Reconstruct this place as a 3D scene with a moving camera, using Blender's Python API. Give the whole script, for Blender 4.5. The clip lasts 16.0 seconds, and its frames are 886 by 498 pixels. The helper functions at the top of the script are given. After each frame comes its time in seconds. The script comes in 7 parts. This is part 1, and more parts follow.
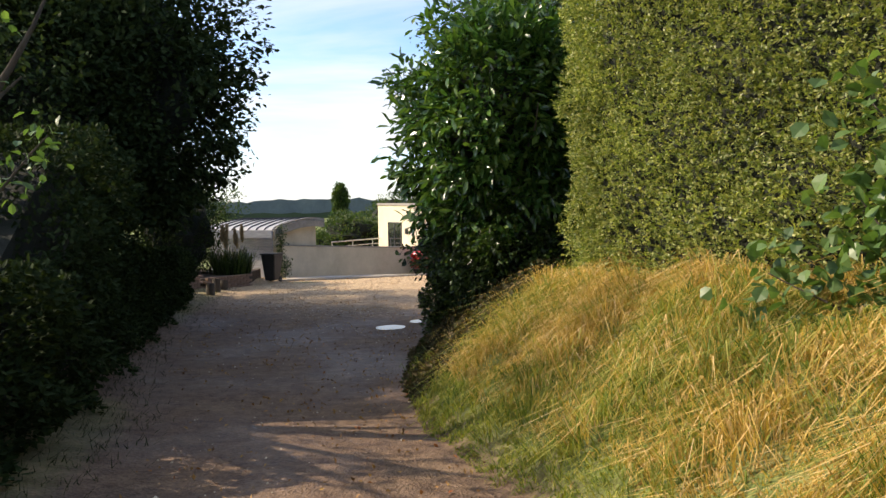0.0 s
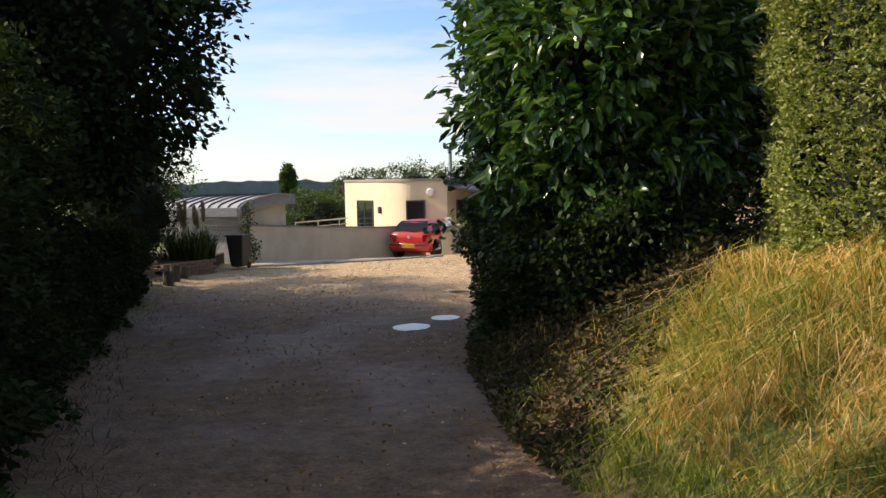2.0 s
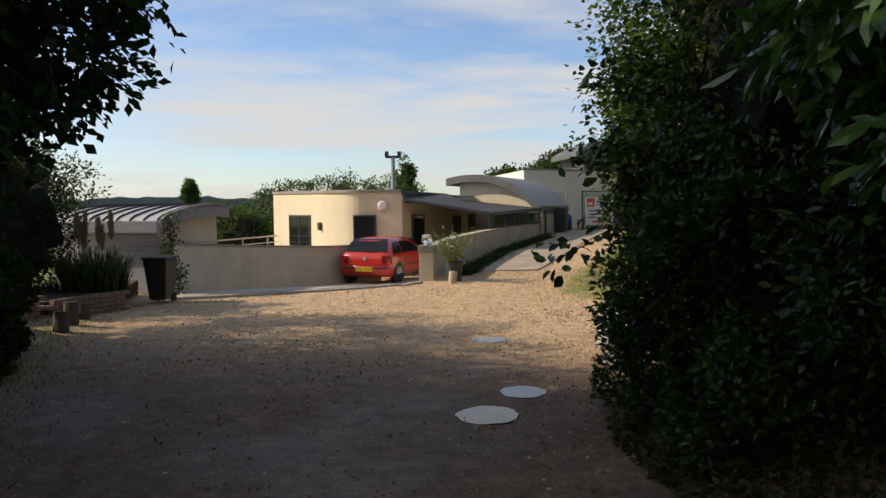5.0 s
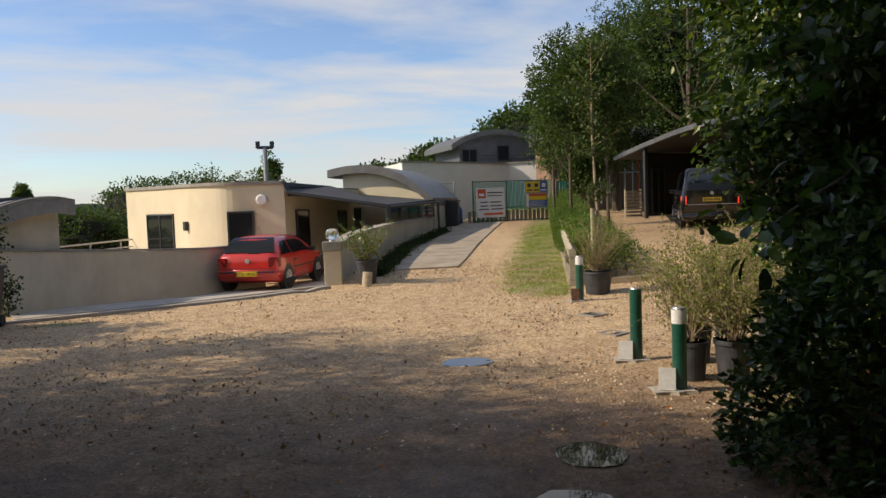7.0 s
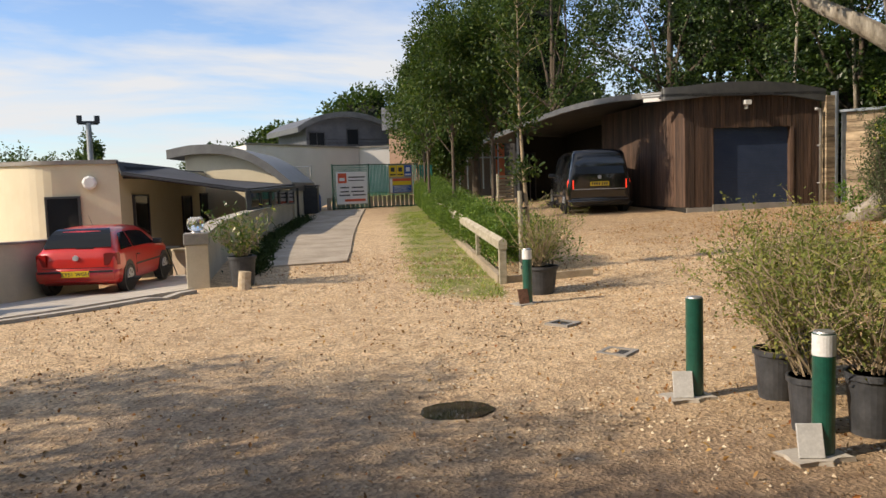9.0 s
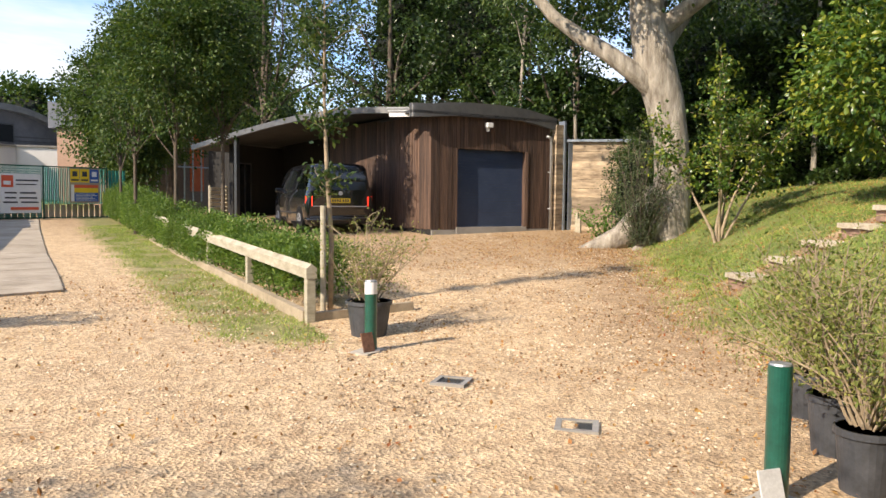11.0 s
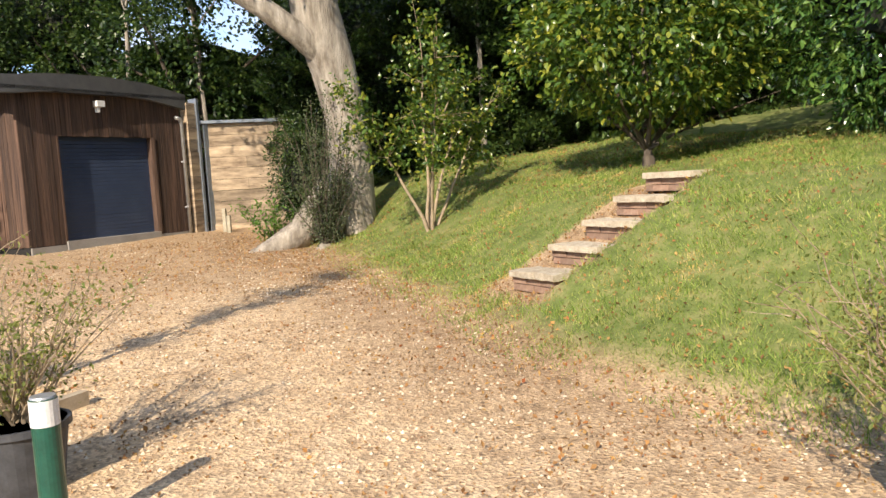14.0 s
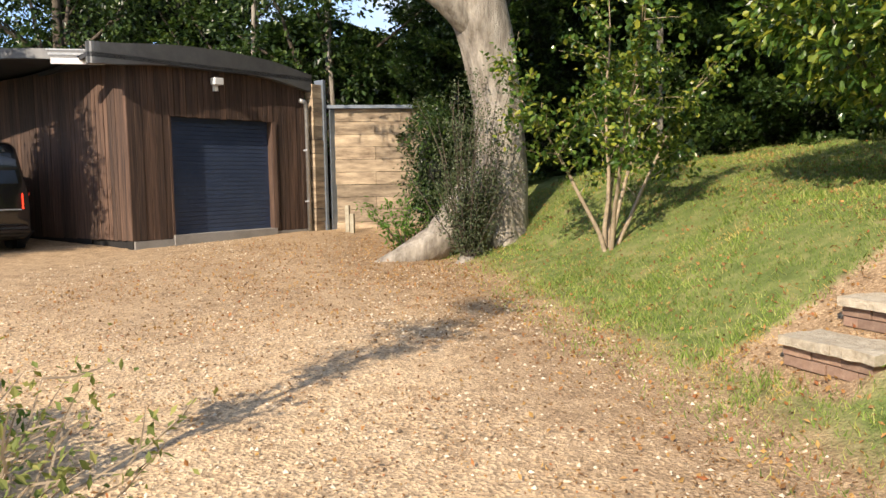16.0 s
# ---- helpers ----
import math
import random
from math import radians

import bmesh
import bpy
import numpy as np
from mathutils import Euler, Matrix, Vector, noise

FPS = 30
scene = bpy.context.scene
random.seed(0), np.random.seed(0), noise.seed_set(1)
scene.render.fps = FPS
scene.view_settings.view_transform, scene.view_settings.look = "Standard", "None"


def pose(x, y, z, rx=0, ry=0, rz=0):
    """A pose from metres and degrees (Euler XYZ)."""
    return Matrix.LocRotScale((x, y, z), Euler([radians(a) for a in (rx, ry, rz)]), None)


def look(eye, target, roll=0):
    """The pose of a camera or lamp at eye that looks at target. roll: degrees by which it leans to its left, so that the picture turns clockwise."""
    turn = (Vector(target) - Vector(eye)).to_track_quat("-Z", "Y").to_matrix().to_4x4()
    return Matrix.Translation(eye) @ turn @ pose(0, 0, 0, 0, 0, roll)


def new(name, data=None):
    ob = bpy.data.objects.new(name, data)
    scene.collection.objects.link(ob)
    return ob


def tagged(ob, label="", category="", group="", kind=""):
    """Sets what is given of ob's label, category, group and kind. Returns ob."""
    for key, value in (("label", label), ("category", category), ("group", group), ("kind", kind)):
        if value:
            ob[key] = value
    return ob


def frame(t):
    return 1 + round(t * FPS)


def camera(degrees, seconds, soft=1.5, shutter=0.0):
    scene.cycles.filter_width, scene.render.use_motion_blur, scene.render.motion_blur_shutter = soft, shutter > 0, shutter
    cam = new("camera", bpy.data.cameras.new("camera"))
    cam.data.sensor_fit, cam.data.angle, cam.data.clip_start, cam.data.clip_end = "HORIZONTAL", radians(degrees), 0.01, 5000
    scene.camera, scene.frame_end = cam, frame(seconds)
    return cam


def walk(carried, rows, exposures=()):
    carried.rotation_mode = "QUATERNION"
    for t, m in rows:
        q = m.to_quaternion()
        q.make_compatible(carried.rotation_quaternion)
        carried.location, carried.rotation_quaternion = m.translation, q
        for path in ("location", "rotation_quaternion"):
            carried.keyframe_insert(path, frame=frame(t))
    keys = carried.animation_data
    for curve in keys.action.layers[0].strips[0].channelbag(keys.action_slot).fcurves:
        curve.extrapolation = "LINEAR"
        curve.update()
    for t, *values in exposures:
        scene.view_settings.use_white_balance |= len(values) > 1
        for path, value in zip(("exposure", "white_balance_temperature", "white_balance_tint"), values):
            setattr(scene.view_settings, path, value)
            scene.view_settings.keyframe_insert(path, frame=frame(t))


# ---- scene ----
cam = camera(58.8, 16.0)
PATH = [
    (0, (1.084, -0.018, 1.431), (0.956, 1.975, 1.328), -0.9),
    (0.5, (0.679, 0.864, 1.372), (0.61, 2.861, 1.277), -0.9),
    (1, (0.311, 1.489, 1.338), (0.187, 3.483, 1.237), -2.0),
    (1.5, (-0.018, 2.294, 1.272), (-0.1, 4.287, 1.121), -0.9),
    (2, (-0.341, 3.013, 1.234), (-0.337, 5.007, 1.082), -1.1),
    (2.5, (-0.605, 3.838, 1.214), (-0.447, 5.828, 1.09), -0.3),
    (3, (-0.899, 4.548, 1.189), (-0.772, 6.54, 1.067), -2.3),
    (3.2, (-1.007, 4.803, 1.178), (-0.872, 6.795, 1.063), -1.7),
    (5.3, (-2.057, 7.988, 1.027), (-1.783, 9.967, 0.918), -0.7),
    (5.5, (-2.123, 8.324, 0.99), (-1.828, 10.299, 0.871), -0.8),
    (6, (-2.289, 9.075, 0.95), (-1.976, 11.048, 0.839), -2.3),
    (6.5, (-2.412, 9.792, 0.881), (-1.94, 11.731, 0.745), -1.5),
    (7, (-2.504, 10.514, 0.859), (-1.914, 12.421, 0.741), -2.0),
    (7.5, (-2.613, 11.185, 0.81), (-1.898, 13.045, 0.635), 0.6),
    (8, (-2.637, 11.869, 0.801), (-1.869, 13.704, 0.595), 0.5),
    (8.5, (-2.661, 12.546, 0.795), (-1.756, 14.315, 0.565), 0.3),
    (9, (-2.612, 13.259, 0.795), (-1.64, 14.999, 0.632), -1.9),
    (9.2, (-2.575, 13.582, 0.737), (-1.521, 15.275, 0.589), -1.5),
    (11.3, (-2.57, 16.4, 0.78), (-0.907, 17.497, 0.604), -0.5),
    (11.5, (-2.555, 16.642, 0.807), (-0.844, 17.655, 0.591), -1.4),
    (12, (-2.261, 17.218, 0.791), (-0.413, 17.945, 0.551), -3.0),
    (12.5, (-1.922, 17.743, 0.808), (-0.017, 18.325, 0.628), -3.8),
    (13, (-1.369, 18.106, 0.821), (0.578, 18.518, 0.615), -4.5),
    (13.5, (-0.809, 18.46, 0.819), (1.151, 18.812, 0.635), -4.3),
    (14, (-0.201, 18.74, 0.819), (1.772, 19.01, 0.639), -3.4),
    (14.5, (0.44, 19.056, 0.824), (2.391, 19.474, 0.677), -1.9),
    (15, (1.079, 19.32, 0.834), (3.023, 19.744, 0.631), -2.7),
    (15.5, (1.621, 19.586, 0.868), (3.541, 20.114, 0.677), -2.1),
    (16, (2.21, 19.839, 0.89), (4.125, 20.39, 0.715), -1.0),
]
EXPOSURES = [(0.0, 0.65, 7000, 12), (1.5, 0.5, 7000, 12), (3.0, 0.2, 7200, 12), (5.5, -0.05, 7100, 12), (8.0, -0.02, 7000, 12), (9.0, 0.22, 7000, 12), (11.5, 0.8, 6600, 12), (16.0, 0.68, 6600, 12)]
SKY, SUN = 0.105, 5.0
walk(cam, [(t, look(e, a, r)) for t, e, a, r in PATH], EXPOSURES)

# ---- light ----
SUN_AZ = (-0.978, 0.208)
SUN_EL = radians(33)
world = bpy.data.worlds.new("world")
scene.world = world
world.use_nodes = True
wt = world.node_tree
wn, wl = wt.nodes, wt.links
wn.clear()
w_out = wn.new("ShaderNodeOutputWorld")
w_bg = wn.new("ShaderNodeBackground")
w_sky = wn.new("ShaderNodeTexSky")
w_sky.sky_type = "NISHITA"
w_sky.sun_disc = False
w_sky.sun_elevation = SUN_EL
w_sky.sun_rotation = math.atan2(SUN_AZ[0], SUN_AZ[1])
w_sky.air_density, w_sky.dust_density, w_sky.ozone_density = 1.0, 0.35, 1.6
w_co = wn.new("ShaderNodeTexCoord")
w_sep = wn.new("ShaderNodeSeparateXYZ")
wl.new(w_co.outputs["Generated"], w_sep.inputs[0])
w_add = wn.new("ShaderNodeMath")
w_add.operation = "ADD"
w_add.inputs[1].default_value = 0.16
wl.new(w_sep.outputs[2], w_add.inputs[0])
w_div = wn.new("ShaderNodeVectorMath")
w_div.operation = "DIVIDE"
w_cmb = wn.new("ShaderNodeCombineXYZ")
for i in range(3):
    wl.new(w_add.outputs[0], w_cmb.inputs[i])
wl.new(w_co.outputs["Generated"], w_div.inputs[0])
wl.new(w_cmb.outputs[0], w_div.inputs[1])
w_map = wn.new("ShaderNodeMapping")
w_map.inputs["Scale"].default_value = (0.55, 0.95, 0.5)
w_map.inputs["Rotation"].default_value = (0, 0, 0.35)
w_map.inputs["Location"].default_value = (3.1, 1.2, 0)
wl.new(w_div.outputs[0], w_map.inputs[0])
w_noi = wn.new("ShaderNodeTexNoise")
w_noi.inputs["Scale"].default_value = 1.15
w_noi.inputs["Detail"].default_value = 7
w_noi.inputs["Roughness"].default_value = 0.56
w_noi.inputs["Distortion"].default_value = 0.35
wl.new(w_map.outputs[0], w_noi.inputs["Vector"])
w_rmp = wn.new("ShaderNodeValToRGB")
w_rmp.color_ramp.elements[0].position = 0.41
w_rmp.color_ramp.elements[1].position = 0.60
w_rmp.color_ramp.elements[1].color = (0.92, 0.92, 0.92, 1)
wl.new(w_noi.outputs[0], w_rmp.inputs[0])
w_mix = wn.new("ShaderNodeMix")
w_mix.data_type = "RGBA"
w_mix.inputs["B"].default_value = (6.6, 6.9, 7.3, 1)
wl.new(w_rmp.outputs[0], w_mix.inputs["Factor"])
w_tint = wn.new("ShaderNodeMix")
w_tint.data_type, w_tint.blend_type = "RGBA", "MULTIPLY"
w_tint.inputs["Factor"].default_value = 1.0
w_tint.inputs["B"].default_value = (1.14, 1.30, 1.60, 1)
wl.new(w_sky.outputs[0], w_tint.inputs["A"])
wl.new(w_tint.outputs["Result"], w_mix.inputs["A"])
wl.new(w_mix.outputs["Result"], w_bg.inputs[0])
w_bg.inputs[1].default_value = SKY
wl.new(w_bg.outputs[0], w_out.inputs[0])
sun = new("sun", bpy.data.lights.new("sun", "SUN"))
sun.data.energy, sun.data.angle, sun.data.color = SUN, radians(0.6), (1.0, 0.87, 0.70)
sun.matrix_world = look((SUN_AZ[0] * 60, SUN_AZ[1] * 60, 60 * math.tan(SUN_EL)), (0, 0, 0))


# ---- materials ----
def nodes_of(name):
    m = bpy.data.materials.new(name)
    m.use_nodes = True
    t = m.node_tree
    return m, t, t.nodes["Principled BSDF"]


def ramp(t, src, stops):
    r = t.nodes.new("ShaderNodeValToRGB")
    e = r.color_ramp.elements
    while len(e) < len(stops):
        e.new(0.5)
    for k, (p, c) in enumerate(stops):
        e[k].position, e[k].color = p, (*c, 1)
    t.links.new(src, r.inputs[0])
    return r.outputs[0]


def noise_node(t, scale, detail=5, rough=0.6, stretch=(1, 1, 1), world_space=False):
    c = t.nodes.new("ShaderNodeTexCoord")
    if world_space:
        c = t.nodes.new("ShaderNodeNewGeometry")
    m = t.nodes.new("ShaderNodeMapping")
    m.inputs["Scale"].default_value = stretch
    n = t.nodes.new("ShaderNodeTexNoise")
    n.inputs["Scale"].default_value, n.inputs["Detail"].default_value, n.inputs["Roughness"].default_value = scale, detail, rough
    t.links.new(c.outputs["Position" if world_space else "Object"], m.inputs[0])
    t.links.new(m.outputs[0], n.inputs["Vector"])
    return n.outputs[0]


def mixc(t, fac, a, b, kind="MIX"):
    m = t.nodes.new("ShaderNodeMix")
    m.data_type, m.blend_type = "RGBA", kind
    for key, v in (("Factor", fac), ("A", a), ("B", b)):
        if isinstance(v, bpy.types.NodeSocket):
            t.links.new(v, m.inputs[key])
        elif key == "Factor":
            m.inputs[key].default_value = v
        else:
            m.inputs[key].default_value = (*v, 1)
    return m.outputs["Result"]


def bump(t, bsdf, height, strength, dist=0.01):
    b = t.nodes.new("ShaderNodeBump")
    b.inputs["Strength"].default_value, b.inputs["Distance"].default_value = strength, dist
    t.links.new(height, b.inputs["Height"])
    t.links.new(b.outputs[0], bsdf.inputs["Normal"])


def surface(name, dark, light, scale=6.0, rough=0.8, bumps=0.3, metal=0.0, fine=60.0, stretch=(1, 1, 1), spec=0.5, dist=0.006, coat=0.0, vary=0.0):
    """A worn surface: broad stains and fine grain between two colours."""
    m, t, b = nodes_of(name)
    big = noise_node(t, scale, 5, 0.65, stretch)
    small = noise_node(t, fine, 4, 0.7, stretch)
    c = ramp(t, big, [(0.3, dark), (0.72, light)])
    g = ramp(t, small, [(0.25, (0.72, 0.72, 0.72)), (0.75, (1.12, 1.12, 1.12))])
    c = mixc(t, 0.7, c, g, "MULTIPLY")
    if vary:
        oi = t.nodes.new("ShaderNodeObjectInfo")
        v = ramp(t, oi.outputs["Random"], [(0, (1 - vary,) * 3), (1, (1 + vary * 0.6, 1 + vary * 0.5, 1 + vary * 0.4))])
        c = mixc(t, 1.0, c, v, "MULTIPLY")
    t.links.new(c, b.inputs["Base Color"])
    b.inputs["Roughness"].default_value, b.inputs["Metallic"].default_value = rough, metal
    b.inputs["Specular IOR Level"].default_value = spec
    b.inputs["Coat Weight"].default_value = coat
    if bumps:
        bump(t, b, small, bumps, dist)
    return m


def leaf_material(name, colours, rough=0.45, through_light=0.3, spec=0.5):
    """Leaves whose colour varies from one to the next."""
    m, t, b = nodes_of(name)
    gi = t.nodes.new("ShaderNodeNewGeometry")
    n = len(colours)
    c = ramp(t, gi.outputs["Random Per Island"], [(k / max(1, n - 1), col) for k, col in enumerate(colours)])
    big = ramp(t, noise_node(t, 0.9, 3, 0.6), [(0.3, (0.75, 0.75, 0.75)), (0.7, (1.15, 1.15, 1.1))])
    c = mixc(t, 1.0, c, big, "MULTIPLY")
    t.links.new(c, b.inputs["Base Color"])
    b.inputs["Roughness"].default_value, b.inputs["Specular IOR Level"].default_value = rough, spec
    tr = t.nodes.new("ShaderNodeBsdfTranslucent")
    tc = mixc(t, 1.0, c, (1.5, 1.6, 0.7), "MULTIPLY")
    t.links.new(tc, tr.inputs[0])
    mx = t.nodes.new("ShaderNodeMixShader")
    mx.inputs[0].default_value = through_light
    out = t.nodes["Material Output"]
    t.links.new(b.outputs[0], mx.inputs[1])
    t.links.new(tr.outputs[0], mx.inputs[2])
    t.links.new(mx.outputs[0], out.inputs[0])
    return m


M = {}
M["render"] = surface("cream_render", (0.60, 0.53, 0.38), (0.70, 0.63, 0.47), 0.8, 0.9, 0.25, fine=90)
M["render_wall"] = surface("weathered_cream_render", (0.50, 0.44, 0.32), (0.68, 0.60, 0.45), 1.2, 0.9, 0.3, fine=80)
M["white_render"] = surface("white_render", (0.68, 0.67, 0.65), (0.80, 0.79, 0.77), 0.7, 0.85, 0.15)
M["coping"] = surface("grey_coping", (0.20, 0.19, 0.17), (0.34, 0.32, 0.29), 3, 0.8, 0.3)
M["zinc"] = surface("grey_zinc_sheet", (0.12, 0.12, 0.12), (0.19, 0.19, 0.185), 2.2, 0.45, 0.08, metal=0.5)
M["zinc_dark"] = surface("dark_zinc_sheet", (0.022, 0.023, 0.027), (0.05, 0.052, 0.058), 1.6, 0.75, 0.08)
M["slate"] = surface("slate_cladding", (0.055, 0.06, 0.075), (0.10, 0.105, 0.12), 2.5, 0.6, 0.3)
M["concrete"] = surface("pale_concrete", (0.33, 0.30, 0.25), (0.52, 0.48, 0.42), 2.0, 0.9, 0.4)
M["concrete_dark"] = surface("stained_concrete", (0.20, 0.19, 0.17), (0.34, 0.32, 0.29), 1.4, 0.85, 0.4)
M["brick"] = surface("old_red_brick", (0.22, 0.13, 0.09), (0.36, 0.25, 0.18), 14, 0.95, 0.7, fine=70, vary=0.25)
M["cedar"] = surface("brown_timber_board", (0.020, 0.011, 0.008), (0.155, 0.093, 0.063), 3.2, 0.8, 0.5, fine=17, stretch=(12, 12, 0.35), vary=0.4)
M["sleeper"] = surface("oak_sleeper", (0.12, 0.085, 0.055), (0.56, 0.45, 0.31), 1.7, 0.85, 0.5, fine=18, stretch=(1, 1, 5), vary=0.35)
M["rail"] = surface("weathered_rail_timber", (0.26, 0.23, 0.16), (0.46, 0.42, 0.32), 4, 0.85, 0.4, fine=30, stretch=(1, 1, 3))
M["kerb"] = surface("timber_edging", (0.24, 0.19, 0.12), (0.42, 0.35, 0.25), 4, 0.9, 0.5)
M["lane_slab"] = surface("tan_lane_concrete", (0.27, 0.225, 0.165), (0.46, 0.395, 0.31), 1.6, 0.95, 0.5)
# near-black boards: the shade inside the carport is put into the colour
M["shade_board"] = surface("shade_black_board", (0.008, 0.008, 0.008), (0.02, 0.019, 0.018), 4, 0.9, 0.3, fine=20, stretch=(5, 5, 0.6))
M["plume"] = surface("brown_plume", (0.26, 0.19, 0.10), (0.44, 0.34, 0.20), 18, 0.9, 0.4)
M["steel"] = surface("galvanised_steel", (0.20, 0.24, 0.29), (0.33, 0.37, 0.42), 7, 0.5, 0.1, metal=0.6)
M["galv"] = surface("galvanised_plate", (0.35, 0.35, 0.35), (0.55, 0.55, 0.54), 9, 0.4, 0.1, metal=0.7)
M["plate"] = surface("pale_zinc_plate", (0.48, 0.48, 0.47), (0.68, 0.68, 0.66), 9, 0.45, 0.1, metal=0.1)
M["frame"] = surface("dark_grey_frame", (0.03, 0.033, 0.036), (0.05, 0.053, 0.056), 8, 0.4, 0.05)
M["black_plastic"] = surface("black_plastic", (0.012, 0.013, 0.015), (0.03, 0.032, 0.035), 6, 0.45, 0.1)
M["pot"] = surface("dark_grey_plastic_pot", (0.025, 0.028, 0.033), (0.07, 0.075, 0.085), 8, 0.5, 0.2)
M["rubber"] = surface("tyre_rubber", (0.012, 0.012, 0.012), (0.03, 0.03, 0.03), 20, 0.8, 0.2)
M["red_paint"] = surface("red_car_paint", (0.52, 0.020, 0.014), (0.60, 0.026, 0.017), 2, 0.28, 0.0, coat=0.8)
M["black_paint"] = surface("black_car_paint", (0.008, 0.009, 0.011), (0.014, 0.015, 0.018), 2, 0.22, 0.0, coat=0.8)
M["alloy"] = surface("silver_wheel", (0.42, 0.42, 0.42), (0.58, 0.58, 0.58), 20, 0.35, 0.05, metal=0.1)
M["green_paint"] = surface("green_painted_steel", (0.006, 0.060, 0.042), (0.012, 0.095, 0.066), 9, 0.35, 0.08, coat=0.3)
M["white_band"] = surface("white_reflective_band", (0.66, 0.67, 0.67), (0.8, 0.8, 0.8), 20, 0.4, 0.05)
M["white_plastic"] = surface("white_plastic", (0.68, 0.68, 0.66), (0.8, 0.8, 0.78), 10, 0.4, 0.02)
M["roller"] = surface("blue_grey_roller_door", (0.036, 0.055, 0.105), (0.058, 0.082, 0.145), 3, 0.4, 0.05, metal=0.2)
M["bark"] = surface("grey_bark", (0.14, 0.115, 0.085), (0.50, 0.45, 0.37), 3.2, 0.95, 1.0, fine=16, stretch=(2.5, 2.5, 0.45), dist=0.03)
M["bark_dark"] = surface("dark_bark", (0.05, 0.04, 0.03), (0.14, 0.11, 0.08), 5, 0.95, 1.0, fine=18, stretch=(2.5, 2.5, 0.45), dist=0.02)
M["twig"] = surface("pale_twig", (0.22, 0.17, 0.11), (0.42, 0.33, 0.22), 12, 0.9, 0.3)
M["stump"] = surface("cut_wood", (0.38, 0.30, 0.20), (0.58, 0.50, 0.38), 14, 0.9, 0.4)
M["soil"] = surface("dark_soil", (0.035, 0.025, 0.017), (0.09, 0.065, 0.045), 8, 0.95, 0.8)
# near-black fill for crowns and hedges: inner shade put into the colour
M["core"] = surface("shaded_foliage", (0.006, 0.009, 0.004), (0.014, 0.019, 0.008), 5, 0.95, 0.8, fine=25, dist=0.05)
M["straw"] = surface("dry_plume", (0.42, 0.34, 0.20), (0.62, 0.53, 0.36), 18, 0.9, 0.4)
M["mesh_green"] = surface("green_windbreak_sheet", (0.015, 0.16, 0.13), (0.03, 0.24, 0.20), 3, 0.8, 0.2)
M["orange"] = surface("orange_sheet", (0.60, 0.11, 0.03), (0.75, 0.17, 0.05), 4, 0.7, 0.1)
M["sign_white"] = surface("white_sign_board", (0.72, 0.72, 0.72), (0.8, 0.8, 0.8), 5, 0.5, 0)
M["sign_yellow"] = surface("yellow_sign", (0.75, 0.52, 0.02), (0.8, 0.56, 0.03), 5, 0.5, 0)
M["sign_blue"] = surface("blue_sign", (0.02, 0.08, 0.30), (0.03, 0.1, 0.36), 5, 0.5, 0)
M["sign_red"] = surface("orange_red_sign", (0.62, 0.09, 0.04), (0.7, 0.12, 0.05), 5, 0.5, 0)
M["ink"] = surface("dark_print", (0.03, 0.03, 0.04), (0.05, 0.05, 0.06), 5, 0.6, 0)
M["board"] = surface("plain_board", (0.30, 0.24, 0.18), (0.40, 0.33, 0.26), 4, 0.8, 0.2)
M["plate_yellow"] = surface("yellow_number_plate", (0.72, 0.50, 0.02), (0.8, 0.56, 0.03), 20, 0.4, 0)
M["clap"] = surface("grey_painted_board", (0.32, 0.34, 0.38), (0.50, 0.52, 0.56), 4, 0.7, 0.3, fine=30, stretch=(1, 1, 6), vary=0.12)
M["seam_roof"] = surface("pale_metal_roof", (0.45, 0.44, 0.42), (0.62, 0.60, 0.57), 2.5, 0.5, 0.1, metal=0.3)
M["rust"] = surface("rusted_iron", (0.10, 0.05, 0.03), (0.24, 0.12, 0.07), 25, 0.85, 0.6)

m, t, b = nodes_of("window_glass")
b.inputs["Specular IOR Level"].default_value = 0.3
b.inputs["Base Color"].default_value = (0.012, 0.014, 0.016, 1)
b.inputs["Roughness"].default_value = 0.05
b.inputs["IOR"].default_value = 1.5
M["glass"] = m
m, t, b = nodes_of("clear_glass")
b.inputs["Base Color"].default_value = (0.9, 0.93, 0.93, 1)
b.inputs["Transmission Weight"].default_value = 0.9
b.inputs["Roughness"].default_value = 0.08
M["clear"] = m
m, t, b = nodes_of("rear_lamp_glass")
b.inputs["Base Color"].default_value = (0.22, 0.006, 0.005, 1)
b.inputs["Roughness"].default_value = 0.12
M["lamp_red"] = m
m, t, b = nodes_of("lit_rear_lamp")
b.inputs["Base Color"].default_value = (0.6, 0.02, 0.01, 1)
b.inputs["Emission Color"].default_value = (1.0, 0.05, 0.02, 1)
b.inputs["Emission Strength"].default_value = 1.6
M["lamp_lit"] = m
m, t, b = nodes_of("puddle_water")
b.inputs["Base Color"].default_value = (0.05, 0.04, 0.03, 1)
b.inputs["Roughness"].default_value = 0.03
b.inputs["IOR"].default_value = 1.33
b.inputs["Specular IOR Level"].default_value = 1.0
M["water"] = m

